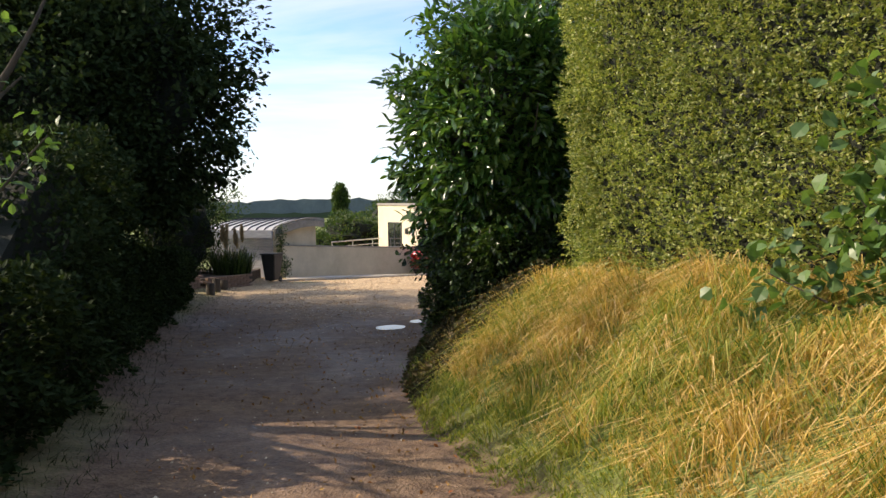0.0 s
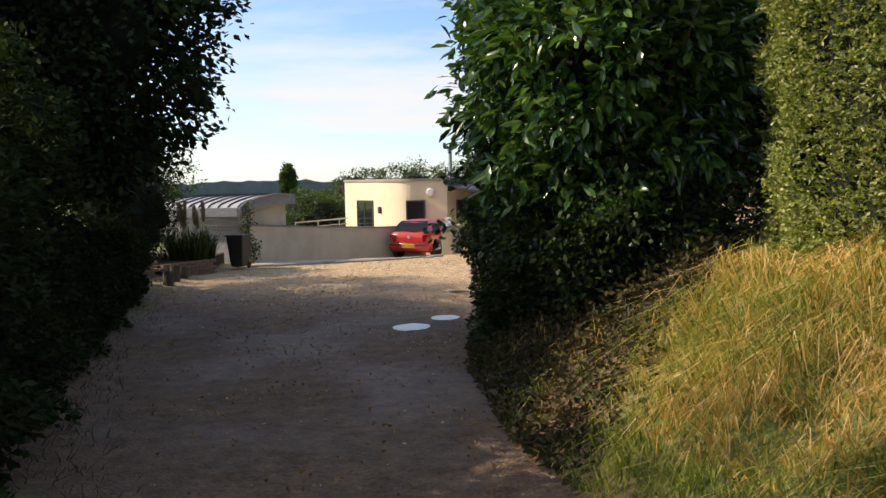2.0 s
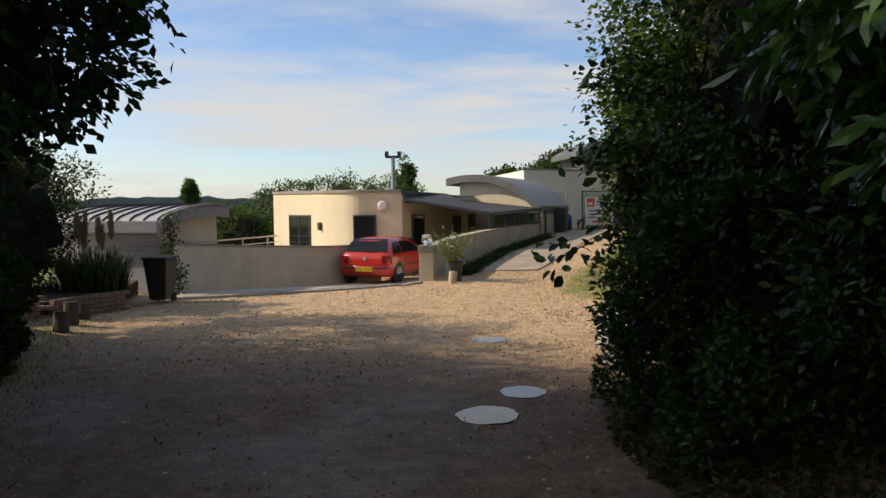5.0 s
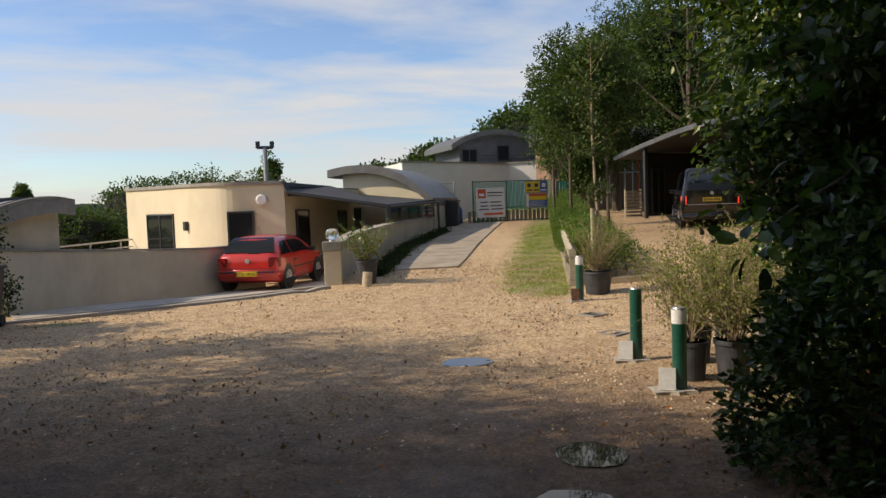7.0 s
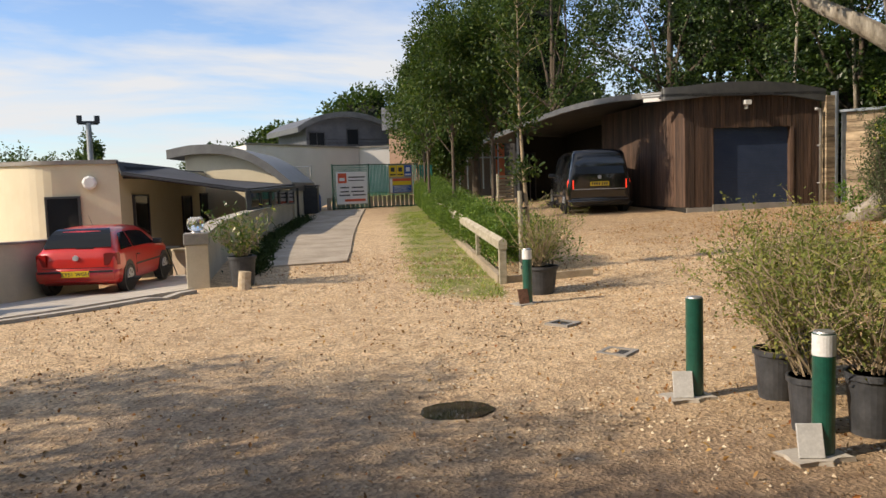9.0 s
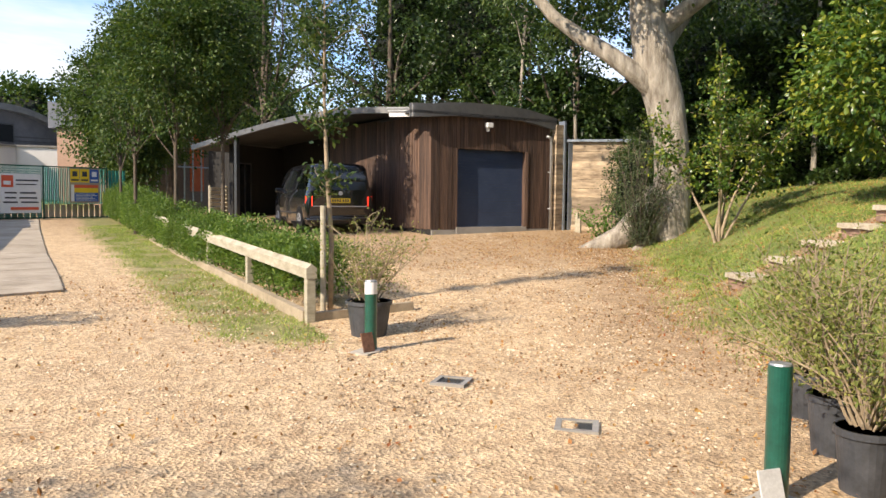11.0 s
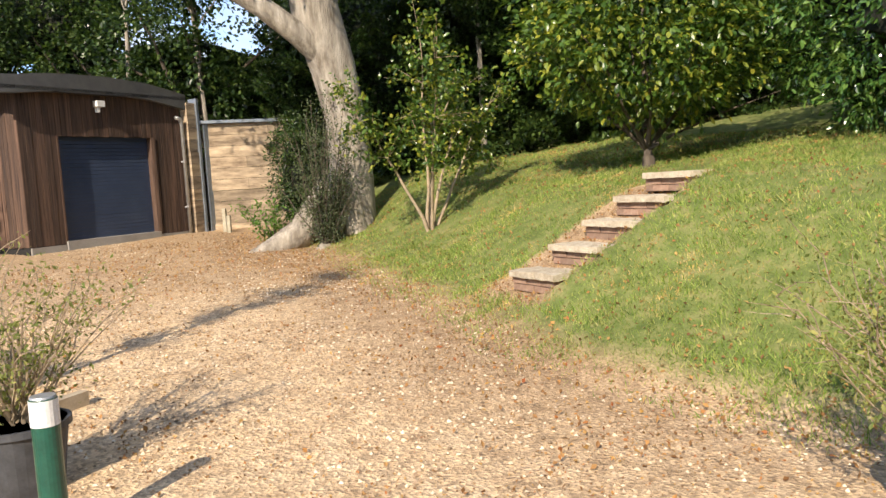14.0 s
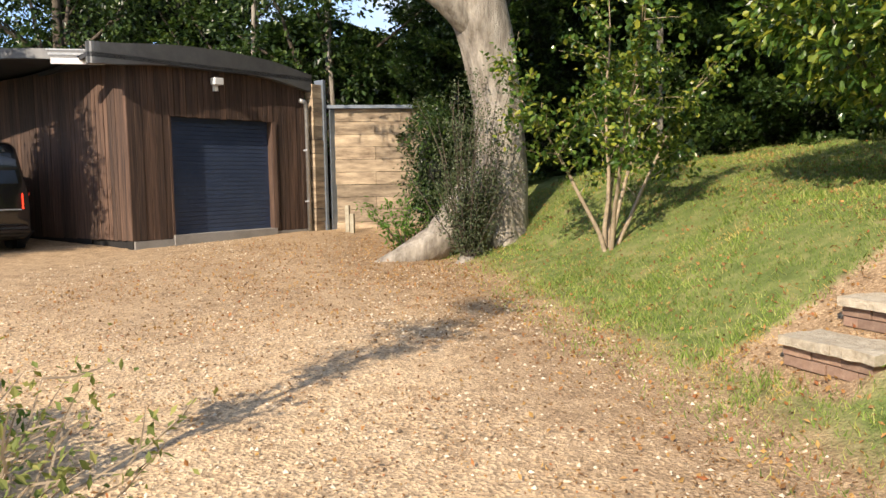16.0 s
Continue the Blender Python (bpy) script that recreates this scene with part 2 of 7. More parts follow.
M["laurel"] = leaf_material("laurel_leaf", [(0.02, 0.055, 0.014), (0.045, 0.11, 0.025), (0.08, 0.16, 0.035), (0.13, 0.21, 0.045)], 0.24, 0.2, 0.7)
M["hedge_leaf"] = leaf_material("clipped_hedge_leaf", [(0.08, 0.115, 0.032), (0.17, 0.22, 0.06), (0.31, 0.34, 0.10), (0.47, 0.45, 0.21)], 0.45, 0.3, 0.4)
# very dark greens: the hedgerow's deep shade is put into the leaf colour
M["dark_leaf"] = leaf_material("shade_dark_leaf", [(0.016, 0.028, 0.010), (0.030, 0.048, 0.018), (0.050, 0.072, 0.028)], 0.8, 0.15, 0.08)
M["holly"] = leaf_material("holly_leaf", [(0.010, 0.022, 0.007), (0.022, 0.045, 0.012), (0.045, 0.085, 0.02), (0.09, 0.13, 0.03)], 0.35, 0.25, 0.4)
# brighter copy of the holly leaf, with sunlight put into its colour
M["holly_lit"] = leaf_material("sunlit_holly_leaf", [(0.012, 0.028, 0.008), (0.03, 0.06, 0.014), (0.07, 0.12, 0.025), (0.16, 0.20, 0.04)], 0.32, 0.35, 0.4)
M["step_stone"] = surface("worn_brown_stone", (0.36, 0.30, 0.21), (0.62, 0.55, 0.42), 11, 0.95, 1.0, fine=40, dist=0.014, vary=0.15)
M["undergrowth"] = leaf_material("dry_undergrowth", [(0.03, 0.035, 0.012), (0.06, 0.05, 0.022), (0.11, 0.08, 0.04), (0.05, 0.075, 0.022)], 0.7, 0.15, 0.2)
M["tree_leaf"] = leaf_material("tree_leaf", [(0.018, 0.04, 0.010), (0.035, 0.07, 0.016), (0.06, 0.10, 0.022), (0.10, 0.13, 0.03)], 0.5, 0.3, 0.3)
M["bright_leaf"] = leaf_material("glossy_shrub_leaf", [(0.03, 0.07, 0.012), (0.06, 0.12, 0.02), (0.12, 0.19, 0.03), (0.30, 0.30, 0.04)], 0.3, 0.3, 0.5)
M["grey_leaf"] = leaf_material("grey_green_leaf", [(0.05, 0.07, 0.035), (0.08, 0.10, 0.05), (0.12, 0.14, 0.08)], 0.6, 0.2, 0.2)
M["box_leaf"] = leaf_material("low_hedge_leaf", [(0.05, 0.10, 0.02), (0.10, 0.17, 0.03), (0.18, 0.25, 0.05)], 0.45, 0.3, 0.3)
M["fern"] = leaf_material("fern_frond", [(0.06, 0.14, 0.02), (0.12, 0.24, 0.04)], 0.5, 0.4, 0.3)
M["pot_leaf"] = leaf_material("pot_shrub_leaf", [(0.11, 0.15, 0.04), (0.20, 0.23, 0.07), (0.32, 0.31, 0.10)], 0.6, 0.3, 0.2)
M["bramble"] = leaf_material("bramble_leaf", [(0.05, 0.10, 0.03), (0.09, 0.16, 0.05), (0.14, 0.22, 0.07)], 0.4, 0.3, 0.4)
M["flower"] = leaf_material("red_flower", [(0.55, 0.03, 0.02), (0.7, 0.10, 0.04)], 0.5, 0.3, 0.3)
M["grass_dry"] = leaf_material("long_dry_grass", [(0.32, 0.23, 0.06), (0.50, 0.34, 0.10), (0.60, 0.41, 0.16), (0.70, 0.51, 0.29)], 0.6, 0.3, 0.2)
M["grass_long"] = leaf_material("long_green_grass", [(0.08, 0.13, 0.025), (0.16, 0.21, 0.04), (0.28, 0.28, 0.06), (0.36, 0.33, 0.09)], 0.6, 0.3, 0.2)
M["grass"] = leaf_material("lawn_grass", [(0.10, 0.16, 0.03), (0.16, 0.25, 0.045), (0.27, 0.34, 0.08), (0.46, 0.42, 0.17)], 0.6, 0.3, 0.2)
M["fallen"] = leaf_material("fallen_leaf", [(0.14, 0.07, 0.03), (0.28, 0.15, 0.06), (0.42, 0.26, 0.09), (0.30, 0.10, 0.04)], 0.7, 0.1, 0.2)
M["pebble"] = leaf_material("pebble", [(0.13, 0.09, 0.06), (0.44, 0.33, 0.21), (0.74, 0.64, 0.49), (0.30, 0.205, 0.125)], 0.85, 0.0, 0.3)


# ---- ground ----
def sstep(a, b, x):
    t = np.clip((x - a) / (b - a), 0, 1)
    return t * t * (3 - 2 * t)


def line_dist(x, y, pts):
    """Signed distance from a polyline: positive on its right hand side."""
    x, y = np.asarray(x, float), np.asarray(y, float)
    best = np.full(np.broadcast(x, y).shape, 1e9)
    sign = np.ones_like(best)
    for (ax, ay), (bx, by) in zip(pts[:-1], pts[1:]):
        dx, dy = bx - ax, by - ay
        k = np.clip(((x - ax) * dx + (y - ay) * dy) / (dx * dx + dy * dy), 0, 1)
        px, py = x - ax - k * dx, y - ay - k * dy
        d = np.hypot(px, py)
        s = np.where(dx * py - dy * px < 0, 1.0, -1.0)
        closer = d < best - 1e-9
        best = np.where(closer, d, best)
        sign = np.where(closer, s, sign)
    return best * sign


FOOT = [(6.5, -9), (3.9, -3), (2.3, 1.5), (1.42, 4.1), (0.64, 6.1), (0.22, 8.2), (0.0, 11), (0.1, 13), (0.5, 14.6), (1.5, 15.2), (2.8, 15.7), (3.7, 16.6),
        (4.4, 17.6), (5.6, 18.8), (7.5, 19.75), (9.5, 20.9), (11.5, 21.9), (13.8, 23.4), (17.5, 24.9), (30, 28)]
LEFT = [(1.2, -9), (-0.2, -2), (-0.9, 3), (-1.7, 6.3), (-2.9, 9), (-4.1, 12.3), (-5.2, 17.6), (-5.8, 20.8), (-5.6, 23.4)]
KERB = [(3.35, 22.4), (8.0, 32.6), (12.3, 41.6)]
LOWWALL = [(-0.3, 25.0), (2.55, 31.8), (5.7, 38.05), (8.4, 43.45)]
CURVE = [(-5.4, 23.8), (-4.95, 25.8), (-4.2, 27.8), (-3.3, 29.3), (-2.2, 30.5), (-0.9, 31.5)]


def G(x, y):
    """The height of the ground."""
    x, y = np.asarray(x, float), np.asarray(y, float)
    lane = np.interp(y, [-40, -5, 0, 3, 4.5, 8, 9.5, 13, 17.8, 22], [2.0, 0.25, 0.0, -0.16, -0.24, -0.44, -0.54, -0.68, -0.68, -0.64])
    up = np.clip(0.012 * (x - 2) + 0.025 * (y - 22), 0, 1.1)
    east = np.clip(0.031 * (x - 2.5) + 0.019 * (y - 20), -0.02, 0.75)
    k = line_dist(x, y, KERB)
    e = sstep(-0.3, 2.5, np.where(y < 22.4, x - 3.0, k))
    z = lane * (y < 22) + -0.64 * (y >= 22) + up * (1 - e) + east * e
    # the sunken yard beyond the low wall
    w = line_dist(x, y, LOWWALL)
    yard = np.interp(y, [24.2, 26, 29.5, 34], [-0.64, -0.82, -1.13, -1.25])
    z = np.where(y > 24.3, z + (yard - z) * (1 - sstep(-0.16, -0.04, w)) * (w < 0), z)
    # bank and lawn on the right
    d = line_dist(x, y, FOOT)
    steep = np.interp(d, [0, 0.5, 1.4, 3, 8, 40], [0, 0.42, 1.0, 1.2, 1.5, 3.5])
    lawn = np.interp(d, [0, 1, 2.4, 3.6, 5, 8, 12, 20, 60], [0, 0.30, 1.02, 1.30, 1.52, 2.05, 2.6, 3.6, 8])
    s = sstep(12, 17.5, y + 0.3 * x)
    z = z + np.where(d > 0, steep * (1 - s) + lawn * s, 0)
    # the bank is filled up round the garden steps
    fs, ls = (x - 7.60) * 0.62 - (y - 19.13) * 0.78, -(x - 7.60) * 0.78 - (y - 19.13) * 0.62
    fill = np.interp(fs, [-0.3, 0, 1.87, 2.6], [-0.40, -0.13, 0.74, 0.95]) - np.where(ls > 0.64, 0.07, 0.24)
    wt = sstep(-0.9, -0.1, ls) * (1 - sstep(0.9, 1.9, ls)) * sstep(-0.35, 0.0, fs) * (1 - sstep(2.2, 3.2, fs))
    z = np.where(wt > 0, z + (np.maximum(fill, z) - z) * wt, z)
    # verge on the left
    l = -line_dist(x, y, LEFT)
    z = z + np.where((l > 0) & (y < 23.4), np.interp(l, [0, 0.8, 3, 20], [0, 0.1, 0.25, 0.3]), 0)
    # the valley
    far = sstep(40, 75, y - 1.2 * np.maximum(x, 0) + 0 * x)
    z = z * (1 - far) + (-3.2) * far
    return z


def axis(stops):
    out = [stops[0][0]]
    for (a, step), (bnd, _) in zip(stops[:-1], stops[1:]):
        n = max(1, int(round((bnd - a) / step)))
        out += list(a + (bnd - a) * np.arange(1, n + 1) / n)
    return np.array(out)


def fast_mesh(name, V, F, material, smooth=True):
    V, F = np.asarray(V, np.float32), np.asarray(F, np.int32)
    me = bpy.data.meshes.new(name)
    me.vertices.add(len(V))
    me.vertices.foreach_set("co", V.ravel())
    me.loops.add(F.size)
    me.loops.foreach_set("vertex_index", F.ravel())
    me.polygons.add(len(F))
    me.polygons.foreach_set("loop_start", np.arange(0, F.size, F.shape[1], dtype=np.int32))
    me.polygons.foreach_set("use_smooth", np.full(len(F), smooth))
    me.update(calc_edges=True)
    if material:
        me.materials.append(material)
    return me


gx = axis([(-1500, 80), (-300, 20), (-60, 3), (-14, 0.6), (-8, 0.16), (16, 0.6), (30, 4), (80, 30), (400, 90), (1500, 1)])
gy = axis([(-60, 5), (-12, 0.6), (-4, 0.16), (32, 0.6), (60, 4), (120, 25), (500, 40), (1500, 1)])
GX, GY = np.meshgrid(gx, gy)
rough_amp = 0.5 + 0.5 * np.sin(GX * 1.7 + 2 * np.sin(GY * 0.9)) * np.sin(GY * 2.1 + np.sin(GX * 1.3))
near = (np.abs(GX) < 18) & (GY > -6) & (GY < 34)
rng = np.random.default_rng(5)
GZ = G(GX, GY) + np.where(near, 0.018 * (rough_amp - 0.5) + rng.normal(0, 0.004, GX.shape), 0)
PUDDLES = [(-0.78, 13.98, 0.27, 0.29), (-0.30, 14.74, 0.21, 0.25), (-0.08, 17.68, 0.24, 0.22)]
for px, py, pa, pb in PUDDLES:
    GZ -= 0.035 * np.exp(-(((GX - px) / (pa * 1.15)) ** 2 + ((GY - py) / (pb * 1.5)) ** 2) ** 1.5)
nx, ny = len(gx), len(gy)
idx = np.arange(nx * ny).reshape(ny, nx)
faces = np.stack([idx[:-1, :-1], idx[:-1, 1:], idx[1:, 1:], idx[1:, :-1]], -1).reshape(-1, 4)
d_foot = line_dist(GX, GY, FOOT)
d_left = -line_dist(GX, GY, LEFT)
d_kerb = line_dist(GX, GY, KERB)
grass = np.clip(np.maximum(np.where(GY > 16, sstep(-0.35, 0.9, d_foot), sstep(-0.35, 0.55, d_foot)), np.where(GY < 23.6, 0.45 * sstep(-0.2, 0.5, d_left), 0)), 0, 1)
s_up = (GX - 7.60) * 0.62 - (GY - 19.13) * 0.78
s_side = -(GX - 7.60) * 0.78 - (GY - 19.13) * 0.62
steps_bare = sstep(-0.35, -0.05, s_up) * (1 - sstep(2.1, 2.5, s_up)) * sstep(-0.62, -0.35, s_side) * (1 - sstep(0.6, 0.8, s_side))
grass = grass * (1 - steps_bare)
wood_floor = sstep(6.8, 8.0, GY - 0.9 * np.clip(d_foot, 0, 3)) * (GY < 14) * (GX < 5)
grass = grass * (1 - 0.85 * wood_floor)
strip = sstep(-1.5, -0.8, d_kerb) * (1 - sstep(0.0, 0.3, d_kerb)) * (GY > 21.3)
grass = np.maximum(grass, strip * 0.6)
grass = np.maximum(grass, 0.7 * np.exp(-(((GX + 4.4) / 0.6) ** 2 + ((GY - 22.4) / 0.3) ** 2)))
grass = np.where((GY > 48) | (GX < -9) | (GX > 24), 1.0, grass)
grass = np.where(GY < -6, np.maximum(grass, 0.2), grass)
litter = np.clip(steps_bare + sstep(-2.2, 0.2, d_foot) * (1 - sstep(0.2, 1.0, d_foot)) * sstep(17, 19, GY) + 0.7 * sstep(6, 10, GX) * sstep(21, 24, GY) * (GX < 17), 0, 1)
pale = np.clip(sstep(13.5, 20, GY + 0.35 * GX) * 1.0, 0, 1)
V = np.stack([GX, GY, GZ], -1).reshape(-1, 3)
me = fast_mesh("ground", V, faces, None)
att = me.color_attributes.new("zones", "FLOAT_COLOR", "POINT")
att.data.foreach_set("color", np.stack([grass, litter, pale, np.ones_like(grass)], -1).astype(np.float32).ravel())
m, t, b = nodes_of("earth_and_grass")
va = t.nodes.new("ShaderNodeVertexColor")
va.layer_name = "zones"
sp = t.nodes.new("ShaderNodeSeparateColor")
t.links.new(va.outputs[0], sp.inputs[0])
n_big, n_mid, n_fine = noise_node(t, 0.55, 5, 0.6), noise_node(t, 5, 6, 0.7), noise_node(t, 42, 4, 0.75)
vo = t.nodes.new("ShaderNodeTexVoronoi")
vo.inputs["Scale"].default_value = 46
tc = t.nodes.new("ShaderNodeTexCoord")
t.links.new(tc.outputs["Object"], vo.inputs["Vector"])
mud = ramp(t, n_mid, [(0.3, (0.085, 0.052, 0.034)), (0.55, (0.165, 0.108, 0.070)), (0.8, (0.26, 0.175, 0.115))])
grav = ramp(t, n_mid, [(0.25, (0.33, 0.228, 0.135)), (0.5, (0.52, 0.385, 0.238)), (0.8, (0.64, 0.50, 0.335))])
stones = ramp(t, vo.outputs["Color"], [(0.1, (0.48, 0.46, 0.44)), (0.5, (1.0, 0.98, 0.95)), (0.9, (1.5, 1.45, 1.36))])
grav = mixc(t, 0.8, grav, stones, "MULTIPLY")
mudst = mixc(t, 0.45, mud, stones, "MULTIPLY")
pf = t.nodes.new("ShaderNodeMath")
pf.operation = "MULTIPLY_ADD"
pf.inputs[1].default_value = 0.8
pf.use_clamp = True
t.links.new(n_big, pf.inputs[0])
pm = t.nodes.new("ShaderNodeMath")
pm.operation = "SUBTRACT"
t.links.new(sp.outputs[2], pm.inputs[0])
pm.inputs[1].default_value = 0.4
t.links.new(pm.outputs[0], pf.inputs[2])
base = mixc(t, pf.outputs[0], mudst, grav)
lit = ramp(t, n_mid, [(0.3, (0.14, 0.085, 0.045)), (0.7, (0.34, 0.225, 0.12))])
lf = t.nodes.new("ShaderNodeMath")
lf.operation = "MULTIPLY"
t.links.new(sp.outputs[1], lf.inputs[0])
l2 = ramp(t, n_fine, [(0.35, (0.15, 0.15, 0.15)), (0.55, (0.95, 0.95, 0.95))])
t.links.new(l2, lf.inputs[1])
base = mixc(t, lf.outputs[0], base, lit)
gr = ramp(t, n_mid, [(0.25, (0.07, 0.095, 0.024)), (0.48, (0.13, 0.165, 0.042)), (0.62, (0.21, 0.21, 0.075)), (0.8, (0.30, 0.21, 0.11))])
gf = t.nodes.new("ShaderNodeMath")
gf.operation = "MULTIPLY_ADD"
gf.use_clamp = True
gf.inputs[1].default_value = 2.2
t.links.new(sp.outputs[0], gf.inputs[0])
gs = t.nodes.new("ShaderNodeMath")
gs.operation = "MULTIPLY"
gs.inputs[1].default_value = -1.2
t.links.new(n_fine, gs.inputs[0])
t.links.new(gs.outputs[0], gf.inputs[2])
base = mixc(t, gf.outputs[0], base, gr)
t.links.new(base, b.inputs["Base Color"])
rr = ramp(t, n_big, [(0.40, (0.60, 0.60, 0.60)), (0.58, (0.92, 0.92, 0.92))])
rr = mixc(t, pf.outputs[0], rr, ramp(t, n_mid, [(0.0, (0.92, 0.92, 0.92)), (1.0, (0.95, 0.95, 0.95))]))
t.links.new(rr, b.inputs["Roughness"])
b.inputs["Specular IOR Level"].default_value = 0.28
hsum = mixc(t, 0.5, n_fine, vo.outputs["Distance"])
bump(t, b, hsum, 0.9, 0.02)
M["ground"] = m
me.materials.append(m)
ground = tagged(new("ground", me), "rutted brown earth lane widening into a pale gravel yard, with grassy banks beside it", "ground", kind="structure")


# ---- building blocks ----
def thing(name, label, category, at=(0, 0, 0), turn=0.0, group="", kind=""):
    ob = new(name)
    ob.matrix_world = pose(*at, 0, 0, turn)
    return tagged(ob, label, category, group, kind)


def part(name, bm, material, parent=None, label="", smooth=False, at=None, turn=0.0):
    me = bpy.data.meshes.new(name)
    bmesh.ops.recalc_face_normals(bm, faces=bm.faces)
    bm.to_mesh(me)
    bm.free()
    me.materials.append(material)
    if smooth:
        me.polygons.foreach_set("use_smooth", [True] * len(me.polygons))
    ob = new(name, me)
    if parent:
        ob.parent = parent
    if at:
        ob.matrix_basis = pose(*at, 0, 0, turn)
    if label:
        ob["label"] = label
    return ob


def place(name, me, parent=None, label=""):
    ob = new(name, me)
    if parent:
        ob.parent = parent
    if label:
        ob["label"] = label
    return ob


def add_box(bm, x0, x1, y0, y1, z0, z1, bevel=0.0, m=None):
    vs = [bm.verts.new((x, y, z)) for z in (z0, z1) for y in (y0, y1) for x in (x0, x1)]
    fs = [bm.faces.new([vs[i] for i in q]) for q in ((0, 2, 3, 1), (4, 5, 7, 6), (0, 1, 5, 4), (2, 6, 7, 3), (0, 4, 6, 2), (1, 3, 7, 5))]
    if bevel:
        es = {e for f in fs for e in f.edges}
        r = bmesh.ops.bevel(bm, geom=list(es), offset=bevel, segments=2, affect="EDGES", profile=0.6)
        vs = list({v for f in r["faces"] for v in f.verts})
    if m is not None:
        bmesh.ops.transform(bm, matrix=m, verts=vs)
    return vs


def box(*a, bevel=0.0, m=None):
    bm = bmesh.new()
    add_box(bm, *a, bevel=bevel, m=m)
    return bm


def add_tube(bm, rings, seg=12, cap=True):
    """A tube through rings of (x, y, z, radius)."""
    pts = [Vector(r[:3]) for r in rings]
    prev = None
    for i, r in enumerate(rings):
        a, c = pts[max(0, i - 1)], pts[min(len(pts) - 1, i + 1)]
        d = (c - a).normalized() if (c - a).length > 1e-9 else Vector((0, 0, 1))
        u = d.cross(Vector((0, 1, 0)) if abs(d.y) < 0.9 else Vector((1, 0, 0))).normalized()
        w = d.cross(u)
        ring = [bm.verts.new(pts[i] + (u * math.cos(2 * math.pi * k / seg) + w * math.sin(2 * math.pi * k / seg)) * r[3]) for k in range(seg)]
        if prev:
            for k in range(seg):
                bm.faces.new((prev[k], prev[(k + 1) % seg], ring[(k + 1) % seg], ring[k]))
        elif cap:
            bm.faces.new(ring[::-1])
        prev = ring
    if cap:
        bm.faces.new(prev)


def tube(rings, seg=12, cap=True):
    bm = bmesh.new()
    add_tube(bm, rings, seg, cap)
    return bm


def add_slab(bm, plan, z0, z1):
    """A prism over a plan; z0 and z1 are numbers or one height a corner."""
    n = len(plan)
    lo = [bm.verts.new((p[0], p[1], z0[i] if isinstance(z0, (list, tuple)) else z0)) for i, p in enumerate(plan)]
    hi = [bm.verts.new((p[0], p[1], z1[i] if isinstance(z1, (list, tuple)) else z1)) for i, p in enumerate(plan)]
    bm.faces.new(lo[::-1])
    bm.faces.new(hi)
    for i in range(n):
        j = (i + 1) % n
        bm.faces.new((lo[i], lo[j], hi[j], hi[i]))


def slab(plan, z0, z1):
    bm = bmesh.new()
    add_slab(bm, plan, z0, z1)
    return bm


def smooth_line(pts, n=6):
    """A curve through points (Catmull-Rom)."""
    p = [np.array(q, float) for q in pts]
    p = [2 * p[0] - p[1]] + p + [2 * p[-1] - p[-2]]
    out = []
    for i in range(1, len(p) - 2):
        for k in range(n):
            s = k / n
            out.append(0.5 * (2 * p[i] + (p[i + 1] - p[i - 1]) * s + (2 * p[i - 1] - 5 * p[i] + 4 * p[i + 1] - p[i + 2]) * s * s + (3 * p[i] - p[i - 1] - 3 * p[i + 1] + p[i + 2]) * s ** 3))
    out.append(p[-2])
    return out


def strip_wall(line, thick, z0, z1):
    """A wall along a line of plan points; z0, z1: functions of the point or numbers. Thickness goes to the line's left."""
    bm = bmesh.new()
    n = len(line)
    rows = []
    for i, p in enumerate(line):
        a, c = line[max(0, i - 1)], line[min(n - 1, i + 1)]
        d = np.array(c[:2]) - np.array(a[:2])
        d = d / np.hypot(*d)
        q = (p[0] - d[1] * thick, p[1] + d[0] * thick)
        lo = z0(p) if callable(z0) else z0
        hi = z1(p) if callable(z1) else z1
        rows.append([bm.verts.new((p[0], p[1], lo)), bm.verts.new((p[0], p[1], hi)), bm.verts.new((q[0], q[1], hi)), bm.verts.new((q[0], q[1], lo))])
    for r, s in zip(rows[:-1], rows[1:]):
        for k in range(4):
            bm.faces.new((r[k], r[(k + 1) % 4], s[(k + 1) % 4], s[k]))
    bm.faces.new(rows[0])
    bm.faces.new(rows[-1][::-1])
    return bm


# ---- foliage ----
def unit(v):
    return v / np.maximum(1e-9, np.linalg.norm(v, axis=-1, keepdims=True))


